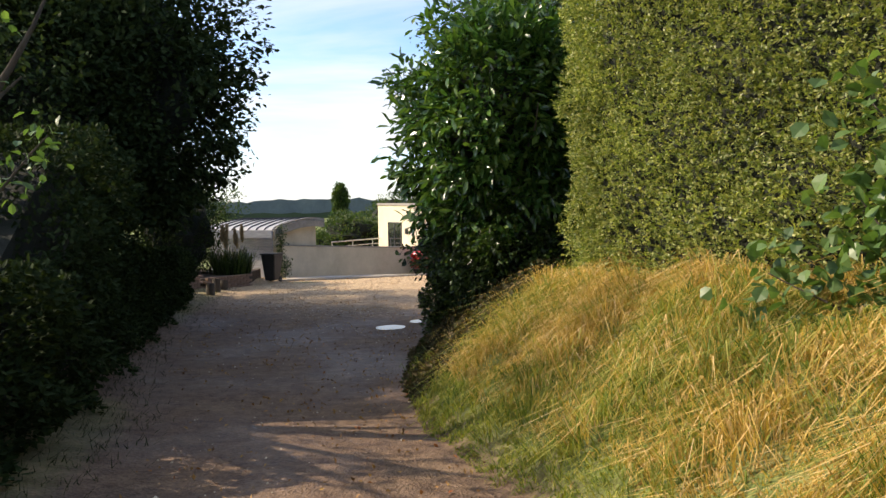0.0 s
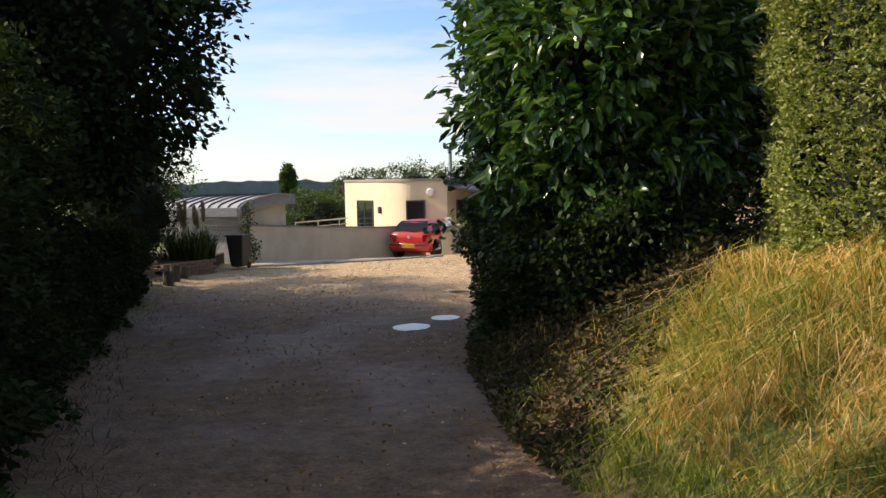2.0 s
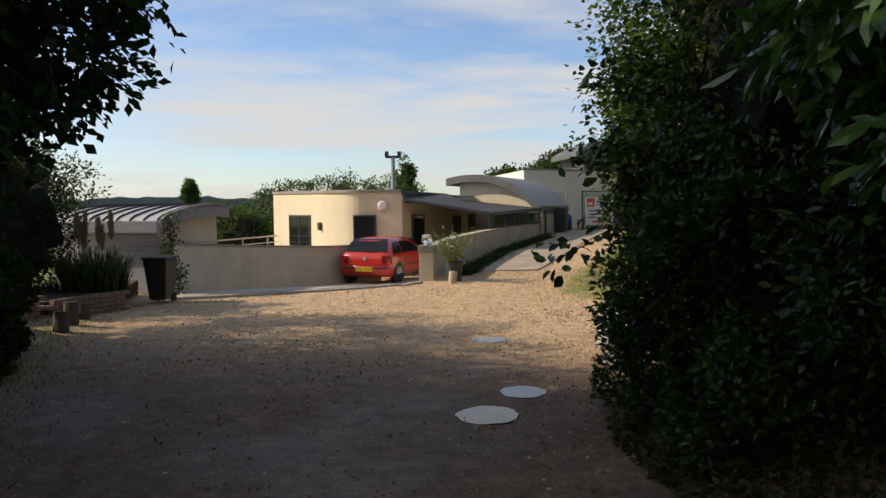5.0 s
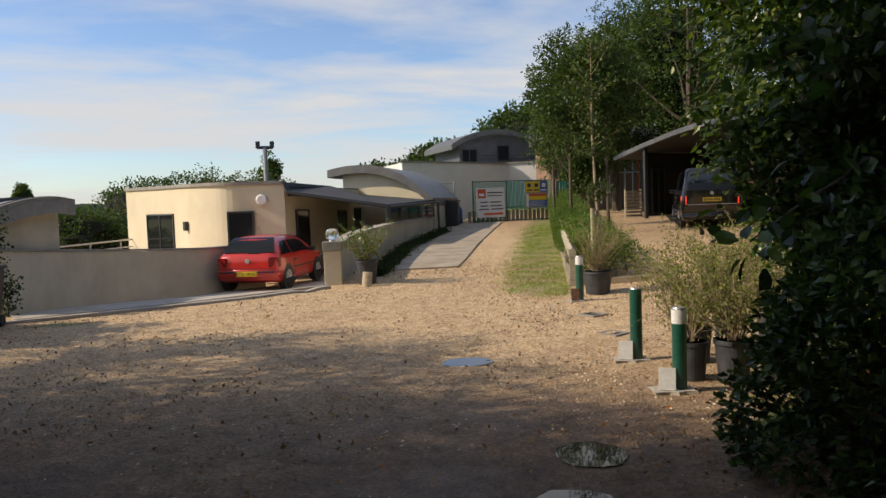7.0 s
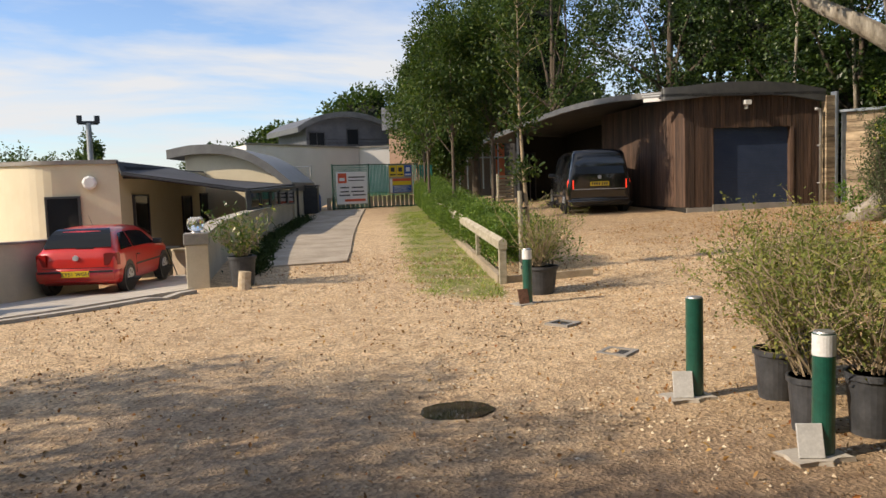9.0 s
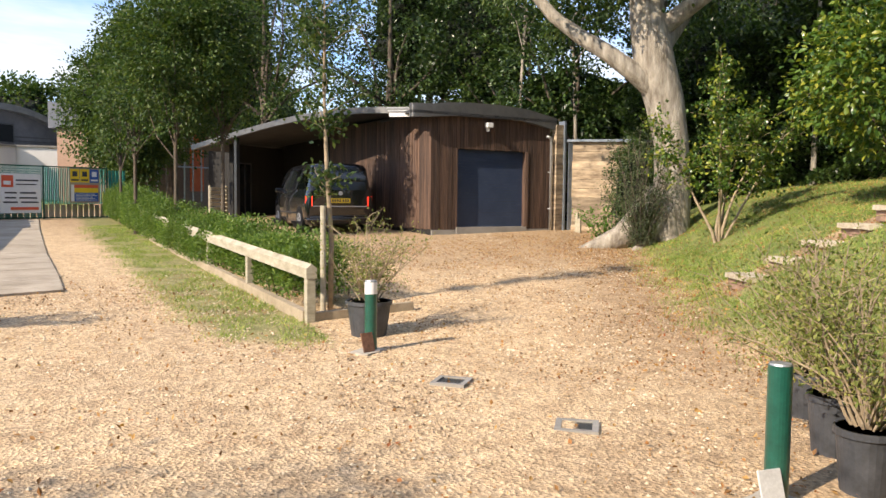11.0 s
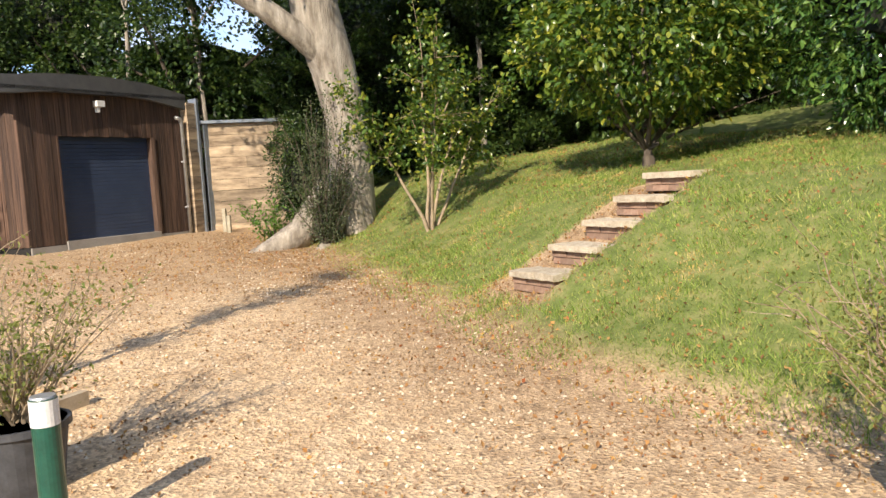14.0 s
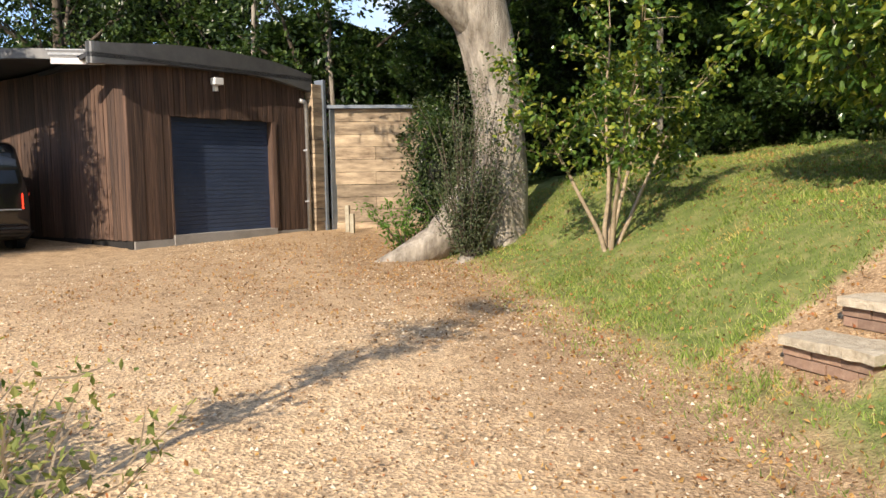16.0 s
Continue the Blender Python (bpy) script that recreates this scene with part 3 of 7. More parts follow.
def leaves(name, P, N, length, width, material, rng, spread=0.7, droop=0.25, fold=0.25, six=False):
    """One mesh of leaves: each grows at P about the way N, folded along its midrib."""
    n = len(P)
    D = unit(N + rng.normal(0, spread, (n, 3)) - np.array([0, 0, droop]))
    S = unit(np.cross(D, rng.normal(0, 1, (n, 3)) * 0.6 + np.array([0, 0, 1.0])))
    U = np.cross(S, D)
    L = length * rng.uniform(0.6, 1.25, (n, 1))
    W = width * rng.uniform(0.7, 1.2, (n, 1)) * 0.5
    if six:
        v = [P, P + D * L * 0.3 + S * W * 0.85 + U * W * fold, P + D * L * 0.68 + S * W + U * W * fold - U * L * 0.02,
             P + D * L - U * L * 0.1, P + D * L * 0.68 - S * W + U * W * fold - U * L * 0.02, P + D * L * 0.3 - S * W * 0.85 + U * W * fold, P + D * L * 0.5]
        f = np.array([[0, 1, 6], [1, 2, 6], [2, 3, 6], [3, 4, 6], [4, 5, 6], [5, 0, 6]])
    else:
        v = [P, P + D * L * 0.5 + S * W + U * W * fold, P + D * L, P + D * L * 0.5 - S * W + U * W * fold]
        f = np.array([[0, 1, 2], [0, 2, 3]])
    V = np.stack(v, 1).reshape(-1, 3)
    F = (f[None] + (np.arange(n) * len(v))[:, None, None]).reshape(-1, 3)
    return fast_mesh(name, V, F, material, smooth=False)


def clumped(rng, centre, radii, clumps, per, clump_r, shell=0.55, squash=0.8):
    """Points and ways for the leaves of a crown: clumps near the skin of an ellipsoid."""
    c = unit(rng.normal(0, 1, (clumps, 3)))
    r = rng.uniform(shell, 1.0, (clumps, 1)) ** 0.6 * rng.uniform(0.82, 1.1, (clumps, 1))
    C = np.array(centre) + c * r * np.array(radii)
    o = unit(rng.normal(0, 1, (clumps, per, 3))) * rng.uniform(0, 1, (clumps, per, 1)) ** 0.45 * clump_r * rng.uniform(0.7, 1.7, (clumps, 1, 1)) * np.array([1, 1, squash])
    P = (C[:, None] + o).reshape(-1, 3)
    N = unit(o.reshape(-1, 3) + np.repeat(c, per, 0) * clump_r * 0.8)
    return P, N


def blob(name, centre, radii, material, seed=0, rough=0.25, detail=3):
    bm = bmesh.new()
    bmesh.ops.create_icosphere(bm, subdivisions=detail, radius=1)
    for v in bm.verts:
        k = 1 + rough * noise.noise(v.co * 2.2 + Vector((seed * 3.1, 0, 0))) + rough * 0.5 * noise.noise(v.co * 6 + Vector((0, seed * 1.7, 0)))
        v.co = Vector(centre) + Vector((v.co.x * radii[0], v.co.y * radii[1], v.co.z * radii[2])) * k
    me = bpy.data.meshes.new(name)
    bm.to_mesh(me)
    bm.free()
    me.materials.append(material)
    return me


def limb_points(rng, start, way, length, r0, r1, wander=0.12, n=6):
    p, d = np.array(start, float), unit(np.array(way, float))
    out = [(*p, r0)]
    for i in range(1, n + 1):
        d = unit(d + rng.normal(0, wander, 3))
        p = p + d * length / n
        out.append((*p, r0 + (r1 - r0) * i / n))
    return out


def tree(name, label, category, at, height, crown, material, leaf=(0.1, 0.05), clumps=200, per=40, clump_r=0.35, bark="bark_dark", trunk_r=0.18, seed=1, fork=0.4, core=0.0, limbs=7, shell=0.4, group="", lean=(0, 0), six=False, sink=0.3):
    """A tree: tapered trunk, limbs that reach into the crown, and leaves in clumps. crown: centre above the base and radii."""
    rng = np.random.default_rng(seed)
    ob = thing(name, label, category, at, group=group)
    bm = bmesh.new()
    cx, cy, cz, rx, ry, rz = crown
    top = (lean[0] + cx * 0.7, lean[1] + cy * 0.7, height * fork)
    tr = [(0, 0, -sink, trunk_r * 1.5), (lean[0] * 0.05, lean[1] * 0.05, 0.12, trunk_r * 1.15), (lean[0] * 0.45, lean[1] * 0.45, height * fork * 0.5, trunk_r * 0.9), (*top, trunk_r * 0.75), (cx, cy, cz, trunk_r * 0.35), (cx, cy, cz + rz * 0.7, trunk_r * 0.08)]
    add_tube(bm, tr, 12)
    limb_bms = []
    for k in range(limbs):
        a = 2 * math.pi * k / limbs + rng.uniform(-0.4, 0.4)
        goal = np.array([cx + rx * 0.75 * math.cos(a), cy + ry * 0.75 * math.sin(a), cz + rz * rng.uniform(-0.4, 0.5)])
        s = np.array(top) * rng.uniform(0.75, 1.0)
        w = goal - s
        limb_bms.append(tube(limb_points(rng, s, w, np.linalg.norm(w), trunk_r * 0.45, trunk_r * 0.06, 0.13), 6, False))
    part("trunk", bm, M[bark], ob, smooth=True)
    for lb in limb_bms:
        part("limb", lb, M[bark], ob, smooth=True)
    P, N = clumped(rng, (cx, cy, cz), (rx, ry, rz), clumps, per, clump_r, shell)
    place("crown", leaves("crown", P, N, leaf[0], leaf[1], material, rng, six=six), ob)
    # added solid core, dark as the shade between the leaves
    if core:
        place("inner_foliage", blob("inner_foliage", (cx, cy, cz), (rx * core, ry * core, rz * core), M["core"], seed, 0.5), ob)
    return ob


# ---- walls and buildings ----
def gz(x, y):
    return float(G(x, y))


def curved_wall():
    line = smooth_line(CURVE, 5)
    ys = [CURVE[0][1], 30.5]
    top = lambda p: float(np.interp(p[1], [23.8, 27.4, 30.3, 32], [0.36, 0.13, -0.07, -0.10]))
    w = part("boundary_wall", strip_wall(line, 0.2, lambda p: gz(p[0], p[1]) - 0.4, top), M["render_wall"])
    tagged(w, "curved cream rendered wall with water stains under its coping, beside the gravel yard", "wall")
    off = [(p[0] + 0.02, p[1] - 0.03) for p in line]
    part("coping", strip_wall(off, 0.26, lambda p: top(p) + 0.002, lambda p: top(p) + 0.045), M["coping"], w, "grey coping")
    return w


def gate_pillar():
    ob = thing("gate_pillar", "square cream rendered pillar with a grey cap", "pillar", (-0.14, 25.1, -0.68), -14)
    part("shaft", box(-0.16, 0.16, -0.16, 0.16, -0.3, 0.72, bevel=0.012), M["render_wall"], ob)
    part("cap", box(-0.18, 0.18, -0.18, 0.18, 0.722, 0.89, bevel=0.015), M["coping"], ob, "grey cap")
    lamp = thing("globe_lamp", "faceted clear glass globe lamp on the gate pillar", "lamp", (-0.14, 25.1, 0.212))
    bm = bmesh.new()
    bmesh.ops.create_icosphere(bm, subdivisions=2, radius=0.13)
    for v in bm.verts:
        v.co.z = max(-0.09, min(0.09, v.co.z)) * 1.15 + 0.13
    part("globe", bm, M["clear"], lamp, "clear faceted glass")
    part("base", tube([(0, 0, 0, 0.07), (0, 0, 0.03, 0.06)], 16), M["galv"], lamp)


def low_wall():
    line = [(0.02, 25.25), (0.9, 27.8), (1.75, 29.9), (2.55, 31.8), (3.6, 33.9), (5.55, 37.7)]
    top = lambda p: float(np.interp(p[1], [25.2, 28, 31.8, 37.7], [0.14, 0.24, 0.28, 0.36]))
    w = part("ramp_wall", strip_wall(line[::-1], -0.22, -1.4, lambda p: top(p)), M["render_wall"])
    tagged(w, "low cream rendered wall beside the concrete ramp, with a pale coping", "wall")
    n = [(p[0] + 0.03, p[1]) for p in line[::-1]]
    part("coping", strip_wall(n, -0.28, lambda p: top(p) + 0.002, lambda p: top(p) + 0.04), M["concrete"], w, "pale coping")


def concrete_floor():
    rows = [((-5.3, 23.75), (-5.1, 23.1)), ((-4.7, 25.6), (-3.9, 23.5)), ((-3.9, 27.6), (-2.7, 23.9)), ((-2.9, 29.2), (-1.6, 24.3)), ((-1.0, 31.0), (-0.35, 24.75)), ((2.2, 34.5), (2.3, 31.7))]
    bm = bmesh.new()
    n, prev = 10, None
    for a, c in rows:
        r = []
        for k in range(n + 1):
            x, y = a[0] + (c[0] - a[0]) * k / n, a[1] + (c[1] - a[1]) * k / n
            r.append(bm.verts.new((x, y, gz(x, y) + 0.035)))
        if prev:
            for k in range(n):
                bm.faces.new((prev[k], r[k], r[k + 1], prev[k + 1]))
        prev = r
    ex = bmesh.ops.extrude_face_region(bm, geom=bm.faces[:])
    bmesh.ops.translate(bm, verts=[v for v in ex["geom"] if isinstance(v, bmesh.types.BMVert)], vec=(0, 0, -0.2))
    tagged(part("yard_slab", bm, M["concrete"]), "pale concrete slab of the sunken yard", "pavement", kind="structure")
    edge = smooth_line([(-5.25, 22.75), (-3.9, 23.15), (-2.7, 23.55), (-1.6, 23.95), (-0.3, 24.5)], 6)
    k = part("kerb_edge", strip_wall(edge, 0.12, lambda p: gz(*p[:2]) - 0.2, lambda p: gz(*p[:2]) + 0.045), M["concrete"])
    tagged(k, "narrow pale concrete kerb along the yard", "kerb", kind="structure")
    # ramp: two lanes of panels beside the low wall
    L = [(0.85, 26.6), (1.5, 28.2), (2.95, 31.8), (5.8, 37.5), (7.9, 41.4)]
    R = [(2.7, 26.3), (3.4, 27.8), (4.9, 31.2), (7.6, 37.0), (9.7, 41.4)]
    ramp = thing("ramp_paving", "tan concrete ramp laid in panels along the low wall", "pavement", kind="structure")
    for (a, a2), (c, c2) in zip(zip(L[:-1], L[1:]), zip(R[:-1], R[1:])):
        steps = 4
        for s in range(steps):
            f0, f1 = s / steps, (s + 1) / steps - 0.006
            q = [(a[0] + (a2[0] - a[0]) * f0, a[1] + (a2[1] - a[1]) * f0), (c[0] + (c2[0] - c[0]) * f0, c[1] + (c2[1] - c[1]) * f0),
                 (c[0] + (c2[0] - c[0]) * f1, c[1] + (c2[1] - c[1]) * f1), (a[0] + (a2[0] - a[0]) * f1, a[1] + (a2[1] - a[1]) * f1)]
            part("panel", slab(q, [gz(*p) - 0.1 for p in q], [gz(*p) + 0.03 for p in q]), M["lane_slab"], ramp)


FRONT = smooth_line([(-0.08, 33.76), (-0.95, 34.0), (-1.7, 34.2), (-2.25, 34.75), (-2.75, 35.6), (-3.1, 36.7), (-3.55, 37.9), (-4.2, 39.4), (-4.95, 41.1)], 4)


def window_unit(parent, a, c, z0, z1, out=0.03, mullion=True, name="window"):
    """A dark framed window or glazed door between plan points a and c of a wall, its frame proud of it."""
    a, c = np.array(a, float), np.array(c, float)
    L = np.hypot(*(c - a))
    ang = math.degrees(math.atan2(c[1] - a[1], c[0] - a[0]))
    w = new(name)
    w.parent = parent
    w.matrix_basis = pose(a[0], a[1], z0, 0, 0, ang)
    h = z1 - z0
    bm = bmesh.new()
    for q in ((0, L, 0, 0.05), (0, L, h - 0.05, h), (0, 0.05, 0.05, h - 0.05), (L - 0.05, L, 0.05, h - 0.05)) + (((L / 2 - 0.025, L / 2 + 0.025, 0.05, h - 0.05),) if mullion else ()):
        add_box(bm, q[0], q[1], -out, 0.06, q[2], q[3])
    part("frame", bm, M["frame"], w)
    part("pane", box(0.05, L - 0.05, -out + 0.022, 0.03, 0.05, h - 0.05), M["glass"], w, "dark reflecting glass")
    return w


def cream_house():
    h = thing("cream_bungalow", "cream rendered flat-roofed bungalow with a curved front and grey roof edges", "house")
    top = lambda p: float(np.interp(p[1], [33.7, 41], [1.56, 1.66]))
    part("front_wall", strip_wall(FRONT, -0.3, -1.6, top), M["render"], h)
    out = [(p[0] - 0.05, p[1] - 0.05) for p in FRONT]
    part("roof_edge", strip_wall(out, -0.4, lambda p: top(p) + 0.002, lambda p: top(p) + 0.1), M["coping"], h, "grey roof edge")
    roof = [(p[0] + 0.2, p[1] + 0.2) for p in FRONT] + [(-4.0, 45), (4.5, 46), (3.9, 41.2)]
    part("flat_roof", slab(roof, 1.2, 1.5), M["zinc_dark"], h)
    S = [(-0.08, 33.78), (2.33, 38.2), (3.9, 41.1), (6.4, 45.6)]
    part("side_wall", strip_wall(S, 0.3, -1.6, lambda p: float(np.interp(p[1], [33, 41], [1.52, 1.45]))), M["render"], h)
    part("back_wall", strip_wall([(-4.95, 41.1), (-4.2, 45), (4.5, 46.2)], -0.3, -1.9, 1.5), M["render"], h)
    window_unit(h, (-4.16, 39.3), (-3.24, 37.1), -1.1, 0.80, 0.05)
    window_unit(h, (-1.70, 34.17), (-0.95, 33.96), -1.15, 0.81, 0.05, False)
    for a, c, z0, z1 in (((0.30, 34.44), (0.80, 35.37), -1.15, 0.80), ((2.16, 37.86), (2.58, 38.63), -1.15, 0.72)):
        window_unit(h, a, c, z0, z1, 0.05, False, "door")
    window_unit(h, (3.05, 39.5), (4.0, 41.2), -0.25, 0.78, 0.05)
    # lean-to roof over the passage
    lo = [(-0.05, 33.55, 1.36), (2.69, 32.36 + 0.1, 0.86), (5.75, 37.95, 0.98)]
    hi = [(-0.1, 33.8, 1.62), (1.9, 37.5, 1.56), (2.75, 39.9, 1.34), (5.5, 38.38, 1.00)]
    bm = bmesh.new()
    a = [bm.verts.new(v) for v in lo]
    c = [bm.verts.new(v) for v in hi]
    bm.faces.new((a[0], a[1], c[1], c[0]))
    bm.faces.new((a[1], c[2], c[1]))
    bm.faces.new((a[1], a[2], c[3], c[2]))
    ex = bmesh.ops.extrude_face_region(bm, geom=bm.faces[:])
    bmesh.ops.translate(bm, verts=[v for v in ex["geom"] if isinstance(v, bmesh.types.BMVert)], vec=(0, 0, -0.1))
    part("lean_to_roof", bm, M["zinc_dark"], h, "dark grey sloping lean-to roof")
    bm = bmesh.new()
    add_tube(bm, [(2.72, 32.42, 0.78, 0.045), (5.72, 37.9, 0.88, 0.045)], 8)
    add_tube(bm, [(0.0, 33.5, 1.28, 0.03), (2.72, 32.42, 0.78, 0.03)], 8)
    part("gutter", bm, M["black_plastic"], h)
    bm = bmesh.new()
    add_box(bm, 2.6, 2.7, 32.3, 32.4, -1.1, 0.80)
    part("post", bm, M["frame"], h, "dark grey post")
    for k in range(5):
        f0, f1 = k / 5 + 0.01, (k + 1) / 5 - 0.01
        a = (2.75 + 2.9 * f0, 32.6 + 5.2 * f0)
        c = (2.75 + 2.9 * f1, 32.6 + 5.2 * f1)
        window_unit(h, a, c, 0.34, 0.80, 0.03, False)
    # vaulted hall
    vl, vr, back = np.array([2.38, 40.53]), np.array([5.69, 38.06]), np.array([2.75, 5.4])
    prof = smooth_line([(-0.03, 2.24), (0.1, 2.33), (0.2, 2.37), (0.38, 2.36), (0.5, 2.27), (0.65, 2.07), (0.8, 1.72), (0.9, 1.39), (1.0, 1.04)], 3)
    bm = bmesh.new()
    rows = []
    for s, z in prof:
        p = vl + (vr - vl) * s
        q = p + back
        rows.append([bm.verts.new((p[0], p[1], z - 0.30)), bm.verts.new((p[0], p[1], z)), bm.verts.new((q[0], q[1], z)), bm.verts.new((q[0], q[1], z - 0.30))])
    for r, s in zip(rows[:-1], rows[1:]):
        for k in range(4):
            bm.faces.new((r[k], r[(k + 1) % 4], s[(k + 1) % 4], s[k]))
    bm.faces.new(rows[0])
    bm.faces.new(rows[-1][::-1])
    part("vaulted_roof", bm, M["zinc"], h, "curved grey zinc roof")
    nrm = unit(back)
    bm = bmesh.new()
    rows = []
    for s, z in prof[3:]:
        p = vl + (vr - vl) * s + nrm * 0.35
        q = p + nrm * 0.25
        rows.append([bm.verts.new((p[0], p[1], -1.6)), bm.verts.new((p[0], p[1], z - 0.2)), bm.verts.new((q[0], q[1], z - 0.2)), bm.verts.new((q[0], q[1], -1.6))])
    for r, s in zip(rows[:-1], rows[1:]):
        for k in range(4):
            bm.faces.new((r[k], r[(k + 1) % 4], s[(k + 1) % 4], s[k]))
    bm.faces.new(rows[0])
    bm.faces.new(rows[-1][::-1])
    part("gable_wall", bm, M["render"], h)
    e = vr + nrm * 0.35 - np.array([0.05, -0.03])
    part("hall_side_wall", strip_wall([tuple(e), tuple(e + back * 0.98)], 0.25, -1.4, 0.86), M["render_wall"], h)
    f = e + back * 0.52 + np.array([0.03, -0.02])
    window_unit(h, tuple(f), tuple(f + back * 0.22), -0.35, 0.75, 0.04, False, "door")
    bm = bmesh.new()
    g = e + back * 0.1 + np.array([0.08, -0.03])
    add_tube(bm, [(g[0], g[1], 0.85, 0.04), (g[0], g[1], -0.35, 0.04)], 8)
    part("downpipe", bm, M["black_plastic"], h)
    # fittings on the front
    d = thing("alarm_box", "white round alarm box on the cream wall", "alarm", (-0.72, 33.90, 1.12), -16)
    bm = tube([(0, 0, 0, 0.17), (0, -0.07, 0, 0.17), (0, -0.1, 0, 0.12)], 8)
    part("cover", bm, M["white_plastic"], d, smooth=False)
    d = thing("wall_lamp", "small dark wall lamp on the cream wall", "lamp", (-2.83, 35.78, 0.42), -62)
    part("body", box(-0.07, 0.07, -0.12, 0, -0.15, 0.13, bevel=0.01), M["frame"], d)
    part("bracket", box(-0.1, 0.1, -0.02, 0.03, -0.04, 0.04), M["frame"], d)
    d = thing("ventilation_pole", "grey ventilation pole with a twin head behind the bungalow roof", "pole", (0.19, 42.93, 1.4))
    part("shaft", tube([(0, 0, -0.2, 0.1), (0, 0, 1.9, 0.09)], 12), M["galv"], d)
    bm = bmesh.new()
    add_box(bm, -0.32, 0.32, -0.06, 0.06, 1.85, 1.97)
    add_box(bm, -0.36, -0.2, -0.12, 0.12, 1.9, 2.15)
    add_box(bm, 0.2, 0.36, -0.12, 0.12, 1.9, 2.15)
    part("head", bm, M["frame"], d)


def terrace_rail():
    r = thing("terrace_rail", "grey metal handrail beyond the curved wall", "rail")
    bm = bmesh.new()
    add_tube(bm, [(-6.9, 38.5, -0.15, 0.03), (-4.3, 41.3, -0.05, 0.03)], 8)
    add_tube(bm, [(-6.9, 38.5, -0.4, 0.02), (-4.3, 41.3, -0.3, 0.02)], 8)
    part("bar", bm, M["galv"], r)
    for k in range(4):
        x, y = -6.9 + 0.87 * k, 38.5 + 0.93 * k
        part("post", tube([(x, y, -3.3, 0.025), (x, y, -0.15 + 0.033 * k, 0.025)], 8), M["galv"], r)


def shed():
    h = thing("garden_shed", "grey boarded garden shed with a curved seamed metal roof", "shed")
    A, B = np.array([-5.75, 24.05]), np.array([-4.98, 26.55])
    W = np.array([-2.3, 0.9])
    # rendered end
    part("end_wall", slab([tuple(A), tuple(B + 0.0), tuple(B + W * 0.1), tuple(A + W * 0.1)], -1.2, 0.92), M["render_wall"], h, "pale rendered end wall")
    part("back_wall", slab([tuple(B), tuple(B + W), tuple(B + W + [-0.1, 0.1]), tuple(B + [-0.1, 0.1])], -1.2, 0.9), M["clap"], h)
    n = 9
    for k in range(n):
        z0 = -0.62 + k * 0.165
        q = [tuple(A + [-0.02, -0.03]), tuple(A + W + [-0.02, -0.03]), tuple(A + W + [0, 0.03]), tuple(A + [0, 0.03])]
        part("board", slab(q, z0, z0 + 0.158), M["clap"], h)
    bm = bmesh.new()
    prof = smooth_line([(-0.1, 0.80), (0.0, 0.90), (0.35, 1.06), (0.75, 1.13), (1.06, 1.08)], 5)
    E0, E1 = A + (A - A) + np.array([0.25, -0.1]), A + W * 1.05
    D = unit(B - A) * np.hypot(*(B - A))
    rows = []
    for s, z in prof:
        p, q = E0 + D * s, E1 + D * s
        rows.append([bm.verts.new((p[0], p[1], z)), bm.verts.new((q[0], q[1], z)), bm.verts.new((q[0], q[1], z + 0.05)), bm.verts.new((p[0], p[1], z + 0.05))])
    for r, s in zip(rows[:-1], rows[1:]):
        for k in range(4):
            bm.faces.new((r[k], r[(k + 1) % 4], s[(k + 1) % 4], s[k]))
    bm.faces.new(rows[0])
    bm.faces.new(rows[-1][::-1])
    part("roof", bm, M["seam_roof"], h, "pale metal roof")
    for k in range(9):
        bm = bmesh.new()
        f = (k + 0.3) / 9
        for i in range(len(prof) - 1):
            p = E0 + (E1 - E0) * f + D * prof[i][0]
            q = E0 + (E1 - E0) * f + D * prof[i + 1][0]
            w = unit(E1 - E0) * 0.02
            add_slab(bm, [tuple(p), tuple(p + w), tuple(q + w), tuple(q)], [prof[i][1] + 0.05, prof[i][1] + 0.05, prof[i + 1][1] + 0.05, prof[i + 1][1] + 0.05], [prof[i][1] + 0.085, prof[i][1] + 0.085, prof[i + 1][1] + 0.085, prof[i + 1][1] + 0.085])
        part("seam", bm, M["zinc_dark"], h)
    fl = [(float((E0 + D * s)[0]), float((E0 + D * s)[1]), z) for s, z in prof]
    part("fascia", strip_wall(fl, 0.05, lambda p: p[2] - 0.22, lambda p: p[2] + 0.08), M["coping"], h, "dark grey fascia")
    part("eaves_board", slab([tuple(E0 + D * -0.19), tuple(E1 + D * -0.19), tuple(E1 + D * -0.15), tuple(E0 + D * -0.15)], 0.62, 0.84), M["clap"], h)


